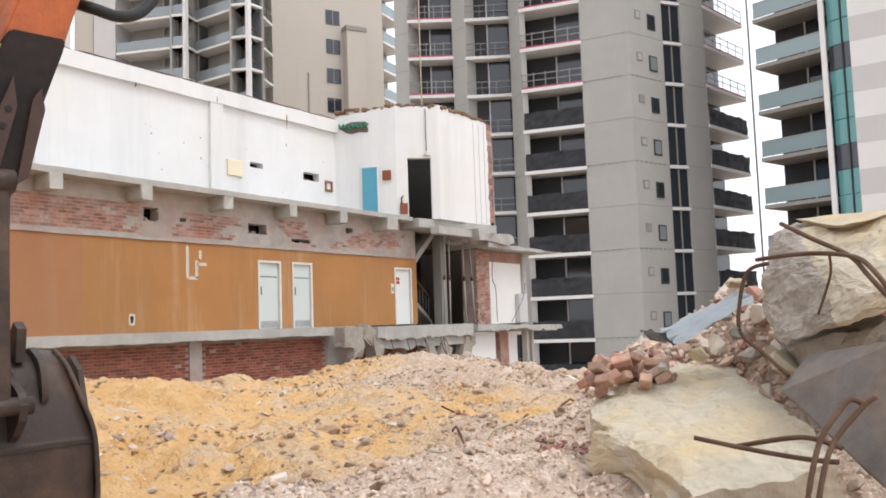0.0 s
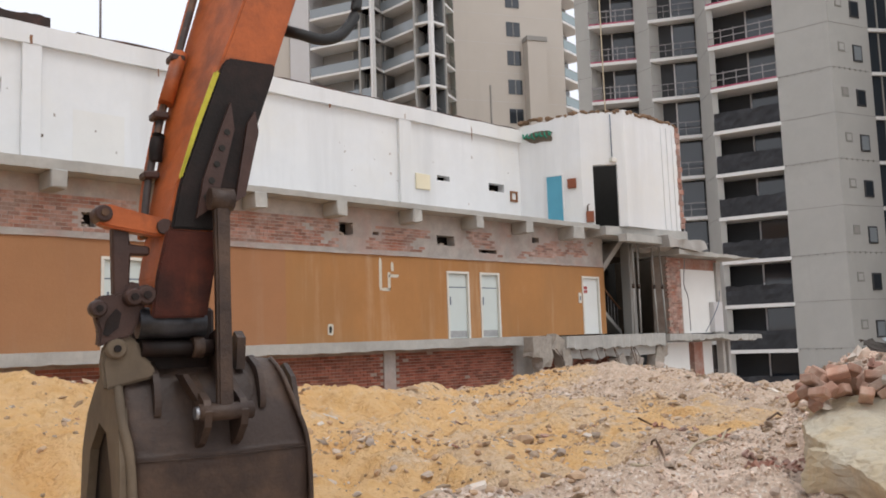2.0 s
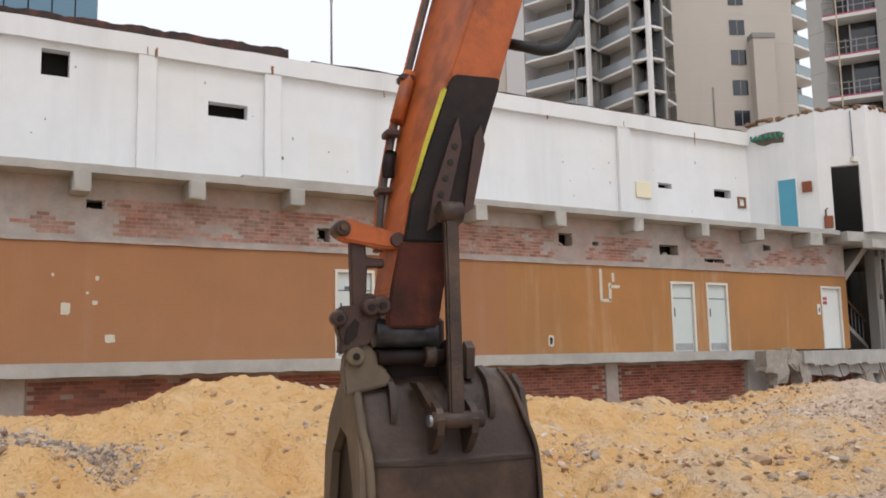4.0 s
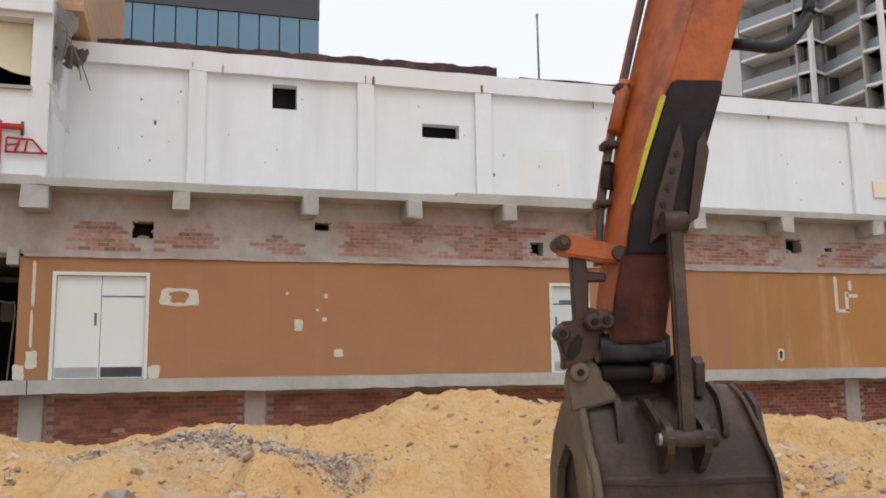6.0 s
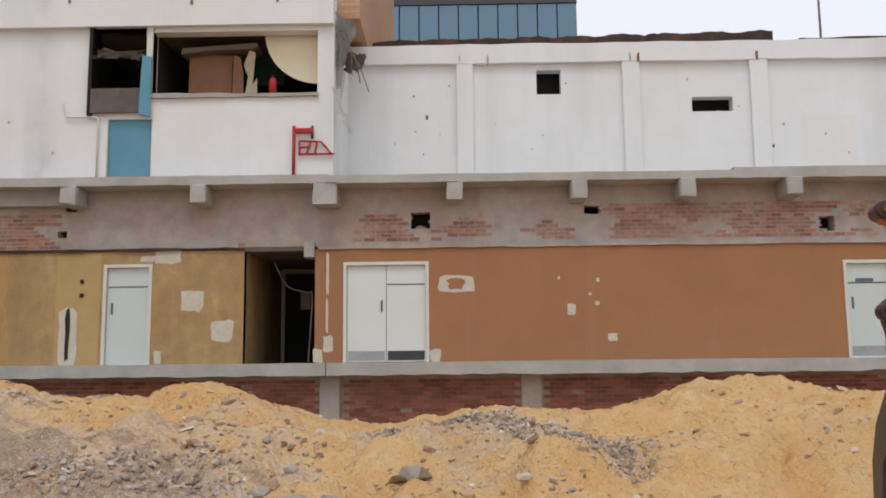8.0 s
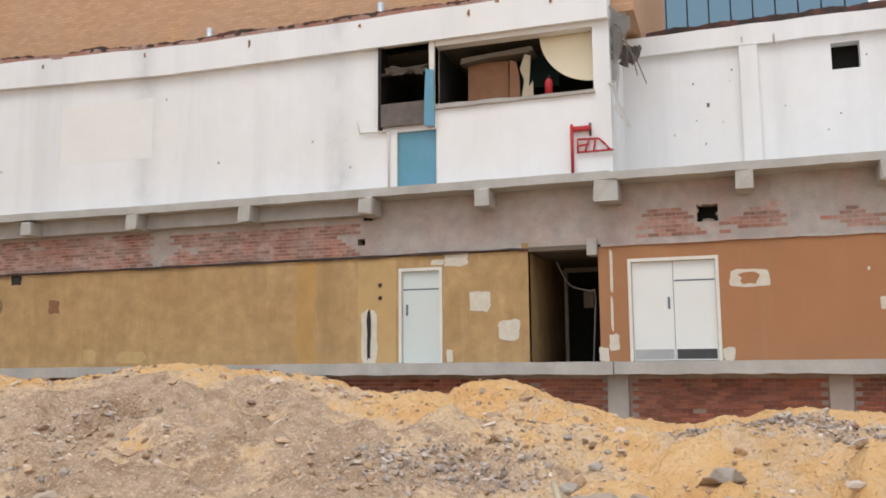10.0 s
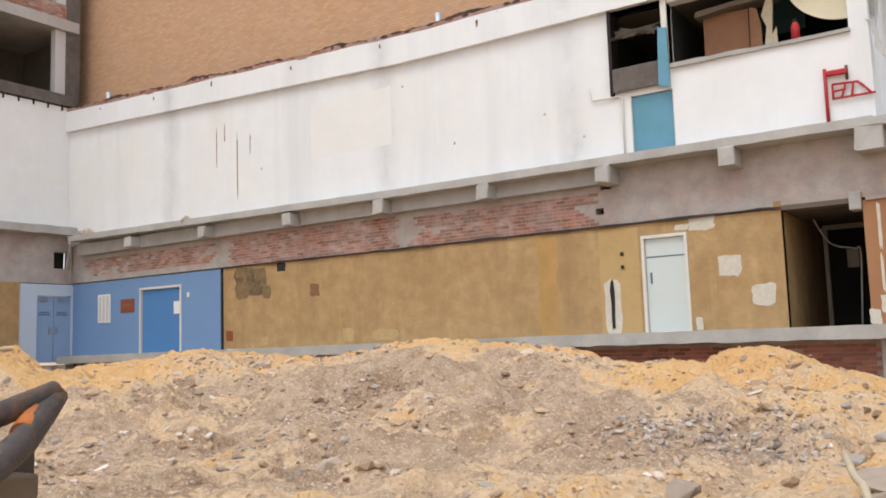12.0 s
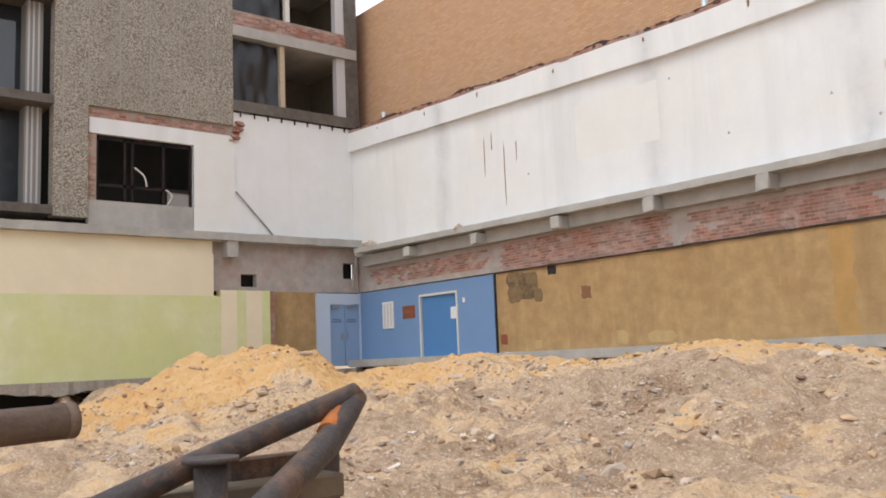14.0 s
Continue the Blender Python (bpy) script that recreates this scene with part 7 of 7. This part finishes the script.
tagged(link_mesh("slab_top", hull([out(p) for p in [(5.5, 0.4, 2.12), (5.35, -0.3, 2.12), (5.25, 0.1, 2.03), (6.3, 0.2, 2.16), (6.1, -0.4, 2.14), (5.5, 0.3, 2.06), (6.2, 0.0, 2.04)]], 3, 0.03, 2.0, seed=5), SLABSTONE), "pale flat top of the broken concrete block", "slab")
tagged(link_mesh("concrete_block", hull([out(p) for p in [(5.2, 0.35, 1.35), (5.6, 0.6, 1.4), (5.9, 0.1, 1.55), (5.3, -0.2, 1.5), (5.1, 0.1, 1.05), (5.7, 0.4, 0.9), (5.9, -0.1, 0.95)]], 3, 0.1, 2.4, seed=6), CHUNK), "rough block added in the dark void under the upper slab", "concrete block")
corners = [(6.7, 0.8, 1.0), (6.94, 0.64, 1.25), (6.33, -0.06, 1.37), (5.83, -0.04, 0.42)]
pl = hull([Vector(c) for c in corners] + [Vector(c) + Vector((0.02, 0.02, -0.005)) for c in corners], 3, 0.012, 2.0, seed=8)
tagged(link_mesh("steel_plate", pl, material("mottled_plate", (0.20, 0.18, 0.165), 0.45, 0.25, var=0.6, scale=3.0, tint=(0.30, 0.21, 0.15), tint_amt=0.7, tint_scale=2.0, streak=((0.05, 0.045, 0.04), 0.6, (2.0, 2.0, 2.0)))), "mottled rusty steel plate leaning on the heap", "steel plate")
zn = torn_sheet(((7.69, 2.05, 1.44), (8.29, 1.43, 1.79), (8.12, 1.30, 1.69), (7.55, 1.84, 1.31)), 0.006, 12, 0.025)
tagged(link_mesh("zinc_sheet", zn, ZINC), "bent grey zinc sheet lying on the rubble", "metal sheet")
tagged(link_mesh("zinc_sheet", torn_sheet(((7.72, 2.26, 1.46), (7.72, 1.97, 1.41), (7.59, 1.86, 1.30), (7.56, 2.10, 1.37)), 0.006, 15, 0.02), DARKEDGE), "small dark torn sheet on the rubble", "metal sheet")
# larger broken pieces on the heap
for n_, (c, sx, sy, sz, mt, lb) in enumerate([((7.93, 1.63, 1.29), 0.2, 0.16, 0.16, PALEBIT, "pale broken plaster block on the heap"), ((7.78, 1.74, 1.21), 0.14, 0.14, 0.1, SLABSTONE, "pale broken stone on the heap"),
                                              ((8.18, 1.47, 1.39), 0.18, 0.14, 0.12, CHUNK, "grey broken concrete on the heap"), ((8.32, 1.33, 1.56), 0.2, 0.15, 0.14, PALEBIT, "white broken plaster block on the heap"),
                                              ((8.44, 1.66, 1.55), 0.15, 0.12, 0.08, CHUNK, "grey broken concrete on the heap"), ((7.71, 1.26, 1.23), 0.2, 0.16, 0.14, CHUNK, "grey broken concrete on the heap"),
                                              ((7.48, 0.93, 1.17), 0.3, 0.22, 0.2, SLABSTONE, "pale stone block under the concrete"), ((7.14, 1.00, 0.96), 0.14, 0.12, 0.1, CHUNK, "grey lump between the slabs"),
                                              ((7.50, 2.48, 0.92), 0.16, 0.12, 0.08, PALEBIT, "pale plaster lump at the heap's foot"), ((8.66, 1.61, 1.87), 0.3, 0.16, 0.07, TIMBER, "splintered timber end on the heap"),
                                              ((7.54, 2.61, 0.86), 0.1, 0.1, 0.06, SLABSTONE, "pale broken stone at the heap's foot"), ((7.49, 1.98, 1.12), 0.12, 0.1, 0.07, CHUNK, "grey broken concrete on the heap")]):
    r_ = random.Random(n_ + 50)
    pts = []
    for _ in range(9):
        d_ = Vector((r_.gauss(0, 1), r_.gauss(0, 1), r_.gauss(0, 1))).normalized()
        pts.append(Vector(c) + 0.72 * Vector((d_.x * sx, d_.y * sy, d_.z * sz)))
    tagged(link_mesh("broken_piece", hull(pts, 2, 0.012, 9.0, seed=n_), mt), lb, "rubble", "broken pieces on the heap")
jb = random.Random(64)
jumble = Vector((7.75, 2.42, 1.10))
one_ = bpy.data.meshes.new("fallen_brick")
b_ = boxes((-0.115, 0.115, -0.055, 0.055, -0.038, 0.038), bev=0.009)
b_.to_mesh(one_)
b_.free()
one_.materials.append(material("dusty_brick", (0.44, 0.25, 0.18), 0.95, var=0.35, scale=9.0, tint=(0.58, 0.46, 0.38), tint_amt=0.8, tint_scale=3.0, obj=0.3))
for k in range(38):
    a_, d_ = jb.uniform(0, 6.283), math.sqrt(jb.random())
    c = jumble + Vector((0.35 * d_ * math.cos(a_), 0.42 * d_ * math.sin(a_), 0.14 * (1 - d_) + jb.uniform(-0.2, 0.0)))
    ob = new("fallen_brick", one_)
    s_ = jb.uniform(0.55, 1.0)
    ob.matrix_world = pose(*c, jb.uniform(-35, 35), jb.uniform(-30, 30), jb.uniform(0, 180)) @ Matrix.Diagonal((s_, 1, 1, 1))
    tagged(ob, "dusty red brick fallen in a jumble", "brick", "fallen bricks beside the slab")
bars = [[(4.86, 0.34, 2.04), (4.65, 0.15, 1.93), (4.4, -0.05, 1.82), (4.13, -0.17, 1.7), (3.94, -0.30, 1.55)],
        [(4.95, 0.5, 1.86), (4.7, 0.25, 1.86), (4.5, 0.05, 1.84), (4.3, -0.1, 1.8), (4.05, -0.2, 1.72), (3.95, -0.28, 1.6)],
        [(5.01, 0.45, 1.84), (5.02, 0.57, 1.8), (5.0, 0.62, 1.62), (4.99, 0.62, 1.46), (4.92, 0.48, 1.34), (4.85, 0.35, 1.23)],
        [(4.25, 0.68, 0.97), (4.22, 0.4, 0.93), (4.1, 0.15, 0.92), (4.05, 0.0, 0.92)],
        [(4.3, 0.5, 0.93), (4.15, 0.22, 1.0), (4.09, 0.1, 1.01), (4.05, -0.02, 0.98)],
        [(3.69, 0.07, 0.72), (3.72, 0.06, 0.85), (3.8, 0.02, 1.04), (3.88, -0.05, 1.16), (3.92, -0.09, 1.2), (3.95, -0.14, 1.17)],
        [(3.69, 0.03, 0.72), (3.73, 0.02, 0.85), (3.82, -0.02, 1.02), (3.93, -0.12, 1.16), (3.95, -0.18, 1.21)],
        [(4.95, 0.2, 1.55), (4.9, 0.12, 1.75), (4.8, 0.1, 1.85)]]
for n_, b_ in enumerate(bars):
    tagged(link_mesh("reinforcing_bar", tube(curve_points([out(p) for p in b_], 8), 0.0165 if n_ != 7 else 0.01, 8), RUST), "bent rusty reinforcing bar sticking out of concrete", "steel bar", "bent bars in the heap")

# ---- burnt pipes in the foreground ----
pp = thing("pipe_frame", "burnt steel pipe frame with a rusted elbow", "pipe frame", m=None)
part("pipe", tube([(-4.30, 1.79, 1.355), (-4.24, 1.04, 1.14), (-4.15, 0.45, 0.97), (-4.05, -0.3, 0.76)], 0.052, 14), PIPE, pp)
part("pipe", tube([(-4.31, 1.79, 1.345), (-4.27, 1.72, 1.28), (-4.16, 1.56, 1.17), (-3.85, 1.08, 0.98), (-3.4, 0.4, 0.7)], 0.06, 14), PIPE, pp)
part("rust_patch", tube([(-4.262, 1.68, 1.262), (-4.19, 1.585, 1.195)], [0.0615, 0.0612], 14), BAREPIPE, pp, "raw orange rusted patch")
post_ = part("post", tube([(-4.08, 1.0, 0.1), (-4.08, 1.0, 1.15)], 0.062, 14), PIPE, pp)
part("post_cap", tube([(-4.08, 1.0, 1.15), (-4.08, 1.0, 1.168)], [0.105, 0.105], 22), PIPE, post_)
part("board", boxes((-4.45, -4.2, 0.4, 1.66, 0.93, 1.03), bev=0.01), DIRTY, pp, "dusty timber board behind the pipes")
part("plate", boxes((-4.42, -4.36, 1.2, 1.74, 0.3, 1.12), bev=0.01), PIPE, pp, "brown steel plate")
part("drum", tube([(-4.4, 1.2, 0.1), (-4.4, 1.2, 0.98)], 0.32, 20), RUST, pp, "rusty drum end")
lp = thing("loose_pipe", "short rusty pipe section lying across scrap", "pipe", m=None)
DUSTPIPE = material("dusty_pipe", (0.21, 0.15, 0.115), 0.8, 0.1, var=0.5, scale=14.0, tint=(0.1, 0.07, 0.055), tint_amt=0.7, tint_scale=6.0, bump=0.4)
part("barrel", tube([(-3.98, 0.46, 1.345), (-3.75, -0.6, 1.32)], 0.058, 16), DUSTPIPE, lp)
part("rim", tube([(-3.984, 0.48, 1.346), (-3.977, 0.445, 1.345)], 0.0595, 18), DUSTPIPE, lp)
part("stand", boxes((-3.95, -3.75, -0.5, -0.3, 0.05, 1.27)), PIPE, lp)

# ---- loose rubble on the ground ----
sr = random.Random(21)


def flat_mesh(name, verts, faces, mat):
    me = bpy.data.meshes.new(name)
    me.from_pydata(verts, [], faces)
    me.materials.append(mat)
    return new(name, me)


ICO = bmesh.new()
bmesh.ops.create_icosphere(ICO, subdivisions=1, radius=1.0)
ICO_V = [v.co.copy() for v in ICO.verts]
ICO_F = [[v.index for v in f.verts] for f in ICO.faces]
ICO.free()
CUBE_F = [(3, 2, 1, 0), (4, 5, 6, 7), (0, 1, 5, 4), (1, 2, 6, 5), (2, 3, 7, 6), (3, 0, 4, 7)]


def spot():
    """A place on the heaps, denser on the grey rubble than on clean sand."""
    while True:
        x, y = sr.uniform(-27, 27), sr.uniform(3.2, 17.2)
        if math.hypot(x, y) < 4 or (x > 18 and y < 2):
            continue
        s = sandiness(x, y, 0)
        c = noise.noise(Vector((x * 0.6, y * 0.6, 2.5))) + 0.6 * noise.noise(Vector((x * 1.9, y * 1.9, 8.1)))
        if sr.random() < min(1.0, max(0.1, 0.85 - 0.8 * s)) * min(1.0, max(0.06, 0.45 + 1.3 * c)):
            return x, y


def scatter(n, size, mat, name, label, boxy=False):
    vs, fs = [], []
    for _ in range(n):
        x, y = spot()
        s = size * sr.lognormvariate(0, 0.55)
        z = ground_z(x, y)
        rot = Euler((sr.uniform(-0.5, 0.5), sr.uniform(-0.5, 0.5), sr.uniform(0, 6.3))).to_matrix()
        sc = Vector((sr.uniform(0.7, 1.5), sr.uniform(0.6, 1.1), sr.uniform(0.4, 0.8))) * s
        b0 = len(vs)
        if boxy:
            sc = Vector((sc.x * sr.uniform(1.0, 2.6), sc.y, sc.z * 0.5))
            loc = [Vector((a * sc.x, b * sc.y, c * sc.z)) for c in (-1, 1) for a, b in ((-1, -1), (1, -1), (1, 1), (-1, 1))]
            fs += [tuple(b0 + i for i in f) for f in CUBE_F]
        else:
            loc = [Vector((v.x * sc.x, v.y * sc.y, v.z * sc.z)) * sr.uniform(0.6, 1.3) for v in ICO_V]
            fs += [tuple(b0 + i for i in f) for f in ICO_F]
        vs += [tuple(rot @ v + Vector((x, y, z + 0.25 * sc.z))) for v in loc]
    return tagged(flat_mesh(name, vs, fs, mat), label, "rubble", kind="stuff")


scatter(17000, 0.016, STONE, "gravel", "fine grey and tan gravel on the heaps")
scatter(15000, 0.024, CLOD, "dirt_clods", "small brown clods of dirt on the sand")
scatter(3400, 0.032, STONE, "stones", "grey and tan stones strewn over the heaps")
scatter(1100, 0.026, GREYSTONE, "grey_stones", "blue-grey stones strewn over the heaps")
scatter(1300, 0.019, PALEBIT, "pale_fragments", "pale plaster and tile fragments on the heaps", True)
scatter(420, 0.02, BRICK, "brick_fragments", "red brick fragments strewn on the heaps", True)
# bigger lumps, each its own thing
lump_meshes = []
for k in range(6):
    b_ = bmesh.new()
    for _ in range(11):
        d_ = Vector((sr.gauss(0, 1), sr.gauss(0, 1), sr.gauss(0, 1))).normalized()
        b_.verts.new((0.17 * d_.x, 0.13 * d_.y, 0.1 * d_.z))
    bmesh.ops.convex_hull(b_, input=b_.verts)
    bmesh.ops.bevel(b_, geom=list(b_.edges), offset=0.006, segments=1, affect="EDGES")
    me_ = bpy.data.meshes.new("rubble_lump")
    b_.to_mesh(me_)
    b_.free()
    me_.materials.append(STONE_ONE if k % 3 else CHUNK)
    lump_meshes.append(me_)
for k in range(240):
    x, y = spot()
    ob = new("rubble_lump", lump_meshes[k % 6])
    s = sr.uniform(0.2, 0.3 + 0.45 * sr.random())
    ob.matrix_world = pose(x, y, ground_z(x, y) + 0.03 * s, sr.uniform(-20, 20), sr.uniform(-20, 20), sr.uniform(0, 360)) @ Matrix.Diagonal((s, s, s, 1))
    tagged(ob, "grey lump of broken masonry on the heap", "rubble", "masonry lumps on the heaps")

# a row of larger stones along the edge of the rubble
for k, (x, y) in enumerate([(-2.2, 8.3), (-1.9, 7.9), (-1.8, 8.2), (-1.5, 7.7), (-1.4, 8.1), (-1.2, 7.7), (-1.1, 8.3), (-1.8, 7.0), (-1.5, 7.0), (-1.2, 7.0), (-1.1, 7.1), (-0.9, 9.0), (-0.7, 9.0), (-1.8, 6.8), (-3.3, 6.9), (-4.9, 6.4), (-7.0, 6.6), (-3.1, 8.7)]):
    ob = new("rubble_lump", lump_meshes[(k * 5) % 6])
    s = 0.85 + 0.6 * ((k * 7) % 5) / 4
    ob.matrix_world = pose(x, y, ground_z(x, y) + 0.04 * s, 15 * (k % 3) - 15, 12 * (k % 4) - 18, 47 * k) @ Matrix.Diagonal((s, s, s, 1))
    tagged(ob, "large pale lump of broken masonry on the heap", "rubble", "masonry lumps on the heaps")
# splinters of lath and pale board in the rubble
for k in range(46):
    x, y = spot()
    L = sr.uniform(0.06, 0.2)
    b_ = boxes((-L, L, -0.012, 0.012, -0.005, 0.005))
    ob = link_mesh("splinter", b_, PAPER if k % 3 else TIMBER)
    ob.matrix_world = pose(x, y, ground_z(x, y) + 0.03, sr.uniform(-25, 25), sr.uniform(-35, 35), sr.uniform(0, 360))
    tagged(ob, "pale splinter of board lying in the rubble", "splinter", "splinters in the rubble")


def heap(cx, cy, rx, ry, n, size, mat, name, label, lift, boxy=False):
    vs, fs = [], []
    for _ in range(n):
        a, d = sr.uniform(0, 6.283), math.sqrt(sr.random())
        x, y = cx + rx * d * math.cos(a), cy + ry * d * math.sin(a)
        z = ground_z(x, y) + lift * (1 - d * d) * sr.uniform(0.55, 1.0)
        rot = Euler((sr.uniform(-0.9, 0.9), sr.uniform(-0.9, 0.9), sr.uniform(0, 6.3))).to_matrix()
        s = size * sr.lognormvariate(0, 0.45)
        b0 = len(vs)
        if boxy:
            loc = [Vector((i * s * 1.6, j * s * 0.8, c * s * 0.55)) * sr.uniform(0.85, 1.1) for c in (-1, 1) for i, j in ((-1, -1), (1, -1), (1, 1), (-1, 1))]
            fs += [tuple(b0 + i for i in f) for f in CUBE_F]
        else:
            loc = [Vector((v.x * s * 1.2, v.y * s, v.z * s * 0.7)) * sr.uniform(0.5, 1.35) for v in ICO_V]
            fs += [tuple(b0 + i for i in f) for f in ICO_F]
        vs += [tuple(rot @ v + Vector((x, y, z))) for v in loc]
    return tagged(flat_mesh(name, vs, fs, mat), label, "rubble", kind="stuff")


heap(9.8, 1.6, 2.0, 1.9, 4600, 0.026, PINKSTONE, "rubble_heap", "heap of pinkish broken masonry behind the slabs", 0.34)
heap(8.55, 2.6, 0.6, 0.45, 500, 0.026, PINKSTONE, "mortar_heap", "crumbled mortar and brick in a low stub", 0.34)
heap(8.6, 2.6, 0.55, 0.4, 60, 0.036, BRICK, "brick_heap", "dusty broken bricks in the masonry heap", 0.36, True)
heap(9.7, 1.5, 1.6, 1.5, 110, 0.034, BRICK, "brick_heap", "dusty broken bricks in the masonry heap", 0.4, True)
heap(9.9, 1.5, 1.9, 1.7, 110, 0.036, PALEBIT, "plaster_heap", "pale plaster slabs in the masonry heap", 0.42, True)
heap(7.4, 1.2, 1.9, 1.9, 1800, 0.018, PINKSTONE, "rubble_bed", "broken stone bed under the tilted slabs", 0.03)
heap(7.0, 3.2, 3.2, 1.6, 3500, 0.013, PINKSTONE, "gravel_bed", "fine pinkish gravel on the trodden ground", 0.01)
heap(7.9, 3.0, 0.5, 0.5, 120, 0.014, BRICK, "brick_spill", "spill of red brick pieces on the ground", 0.06, True)
heap(9.6, 5.0, 0.6, 0.4, 80, 0.016, BRICK, "brick_spill", "spill of red brick pieces on the ground", 0.1, True)
heap(-0.1, 11.2, 1.6, 1.2, 1300, 0.015, GREYSTONE, "grey_gravel_heap", "low heap of grey crushed stone on the sand", 0.06)
heap(1.3, 9.8, 0.8, 0.7, 600, 0.016, GREYSTONE, "grey_gravel_heap", "low heap of grey crushed stone on the sand", 0.05)
heap(-3.6, 8.9, 1.2, 0.8, 350, 0.02, GREYSTONE, "grey_gravel_heap", "low heap of grey crushed stone on the sand", 0.06)
heap(24.5, 15.8, 4.0, 1.3, 1200, 0.055, PINKSTONE, "rubble_bank", "bank of rubble below the torn slab", 0.3)
for n_, (p, q, r_, mt, lb) in enumerate([((6.6, 3.85, 0.36), (9.3, 4.15, 0.42), 0.014, TIMBER, "long pale timber lying on the ground"), ((9.1, 5.4, 0.5), (10.6, 5.0, 0.56), 0.012, RUST, "thin rusty bar lying on the ground"),
                                         ((8.3, 4.8, 0.5), (7.6, 4.1, 0.42), 0.012, RUST, "thin rusty bar lying on the ground"), ((10.2, 4.3, 0.4), (12.5, 4.6, 0.4), 0.014, RUST, "long rusty bar lying on the ground"),
                                         ((-1.95, 6.5, 0.66), (-1.66, 5.7, 0.5), 0.028, TIMBER, "pale stick of timber poking out of the rubble")]):
    p, q = Vector(p), Vector(q)
    pts = []
    for k in range(7):
        c = p.lerp(q, k / 6)
        pts.append((c.x, c.y, ground_z(c.x, c.y) + 0.06 + 0.02 * math.sin(k * 1.3) + (0.3 * (1 - k / 6) if n_ == 4 else 0)))
    tagged(link_mesh("loose_bar", tube(pts, r_, 7), mt), lb, "bar")

# ---- bricks of the walls ----
BH, BW = 0.086, 0.24


def brick_mesh(name, mat):
    bm = boxes((0.005, BW - 0.008, 0, 0.07, 0.005, BH - 0.008))
    me = bpy.data.meshes.new(name)
    bm.to_mesh(me)
    bm.free()
    me.materials.append(mat)
    return me


def lay_bricks(parent, x0, x1, z0, z1, y, mat_one, mat_all, near, keep, label, seed):
    """Courses of bricks: those in the stretch near are parts of the wall, the rest one joined part."""
    r = random.Random(seed)
    one = brick_mesh("brick", mat_one)
    vs, fs, count = [], [], 0
    for j in range(int((z1 - z0) / BH)):
        for i in range(int((x1 - x0) / BW)):
            x, z = x0 + i * BW + (BW / 2 if j % 2 else 0), z0 + j * BH
            if not keep(x, z, r):
                continue
            dy = r.uniform(-0.006, 0.006)
            if near[0] < x < near[1] and count < 295:
                ob = new("brick", one)
                ob.parent = parent
                ob.location = (x, y + dy, z)
                count += 1
                continue
            b0 = len(vs)
            vs += [(a, b, c) for c in (z + 0.005, z + BH - 0.008) for a, b in ((x + 0.005, y + dy), (x + BW - 0.008, y + dy), (x + BW - 0.008, y + 0.07), (x + 0.005, y + 0.07))]
            fs += [tuple(b0 + k for k in f) for f in CUBE_F]
    ob = flat_mesh("brickwork", vs, fs, mat_all)
    ob.parent = parent
    tagged(ob, label, kind="stuff")


def clear_of(spans):
    return lambda x, z, r: not any(a - 0.2 < x < c for a, c in spans) and r.random() > 0.015


lay_bricks(wall_base, -24.0, 25.9, -0.3, 1.33, 18.12, BRICK_LOW_ONE, BRICK_LOW, (-2.6, 3.2), clear_of([(-3.13, -2.7), (1.09, 1.52), (9.0, 9.4), (15.95, 16.39), (21.46, 22.4)]), "dark red bricks of the ground-storey wall", 1)
bare = [(-2.5, 2.6, 4.12, 4.72, 0.05), (2.7, 8.7, 4.12, 4.92, -0.5), (8.9, 14.4, 4.12, 4.95, -0.6), (15.2, 18.2, 4.15, 4.8, -0.05), (19.2, 26.8, 4.15, 5.0, 0.05), (-21.2, -14.8, 4.1, 4.95, -0.7), (-14.5, -9.0, 4.1, 4.85, -0.7),
        (-28.5, -21.8, 4.2, 4.8, -0.3)]


def bare_brick(x, z, r):
    n_ = noise.noise(Vector((x * 0.7, z * 1.6, 4.2))) + 0.5 * noise.noise(Vector((x * 2.4, z * 3.5, 1.0)))
    if any(v[0] - 0.26 < x < v[1] + 0.02 and v[2] - 0.1 < z < v[3] + 0.02 for v in vents):
        return False
    return any(a <= x <= c and lo <= z <= hi and n_ + r.uniform(-0.12, 0.12) > thr + max(0.0, 0.5 - 0.9 * min(x - a, c - x)) for a, c, lo, hi, thr in bare)


lay_bricks(wall_band, -28.5, 26.8, 4.1, 5.02, 18.243, BRICK_ONE, BRICK, (3.0, 9.0), bare_brick, "red bricks bared in the render band", 2)

# bared brick courses of the wing
wing_one = bpy.data.meshes.new("brick")
wb_ = boxes((LX - 0.05, LX, 0.005, BW - 0.008, 0.005, BH - 0.008))
wb_.to_mesh(wing_one)
wb_.free()
wing_one.materials.append(BRICK_ONE)
wr_ = random.Random(9)
for wall_, y0, y1, z0, z1, proud in ((wing_course, 7.92, 12.95, 9.63, 9.97, 0.022), (wing_side, 7.92, 8.3, 6.92, 9.62, -0.015), (wing_upstand, 13.02, 17.9, 13.77, 14.34, 0.034)):
    for j in range(int((z1 - z0) / BH)):
        for i in range(max(1, int((y1 - y0) / BW))):
            if wr_.random() < 0.05:
                continue
            ob = new("brick", wing_one)
            ob.parent = wall_
            ob.location = (proud + wr_.uniform(-0.006, 0.006), y0 + i * BW + (BW / 2 if j % 2 else 0), z0 + j * BH)
lay_bricks(far_pier, 29.62, 30.62, 1.52, 4.46, 17.27, BRICK_ONE, BRICK, (29, 31), lambda x, z, r: r.random() > (0.3 if x < 29.75 else 0.04), "red bricks of the torn pier", 12)
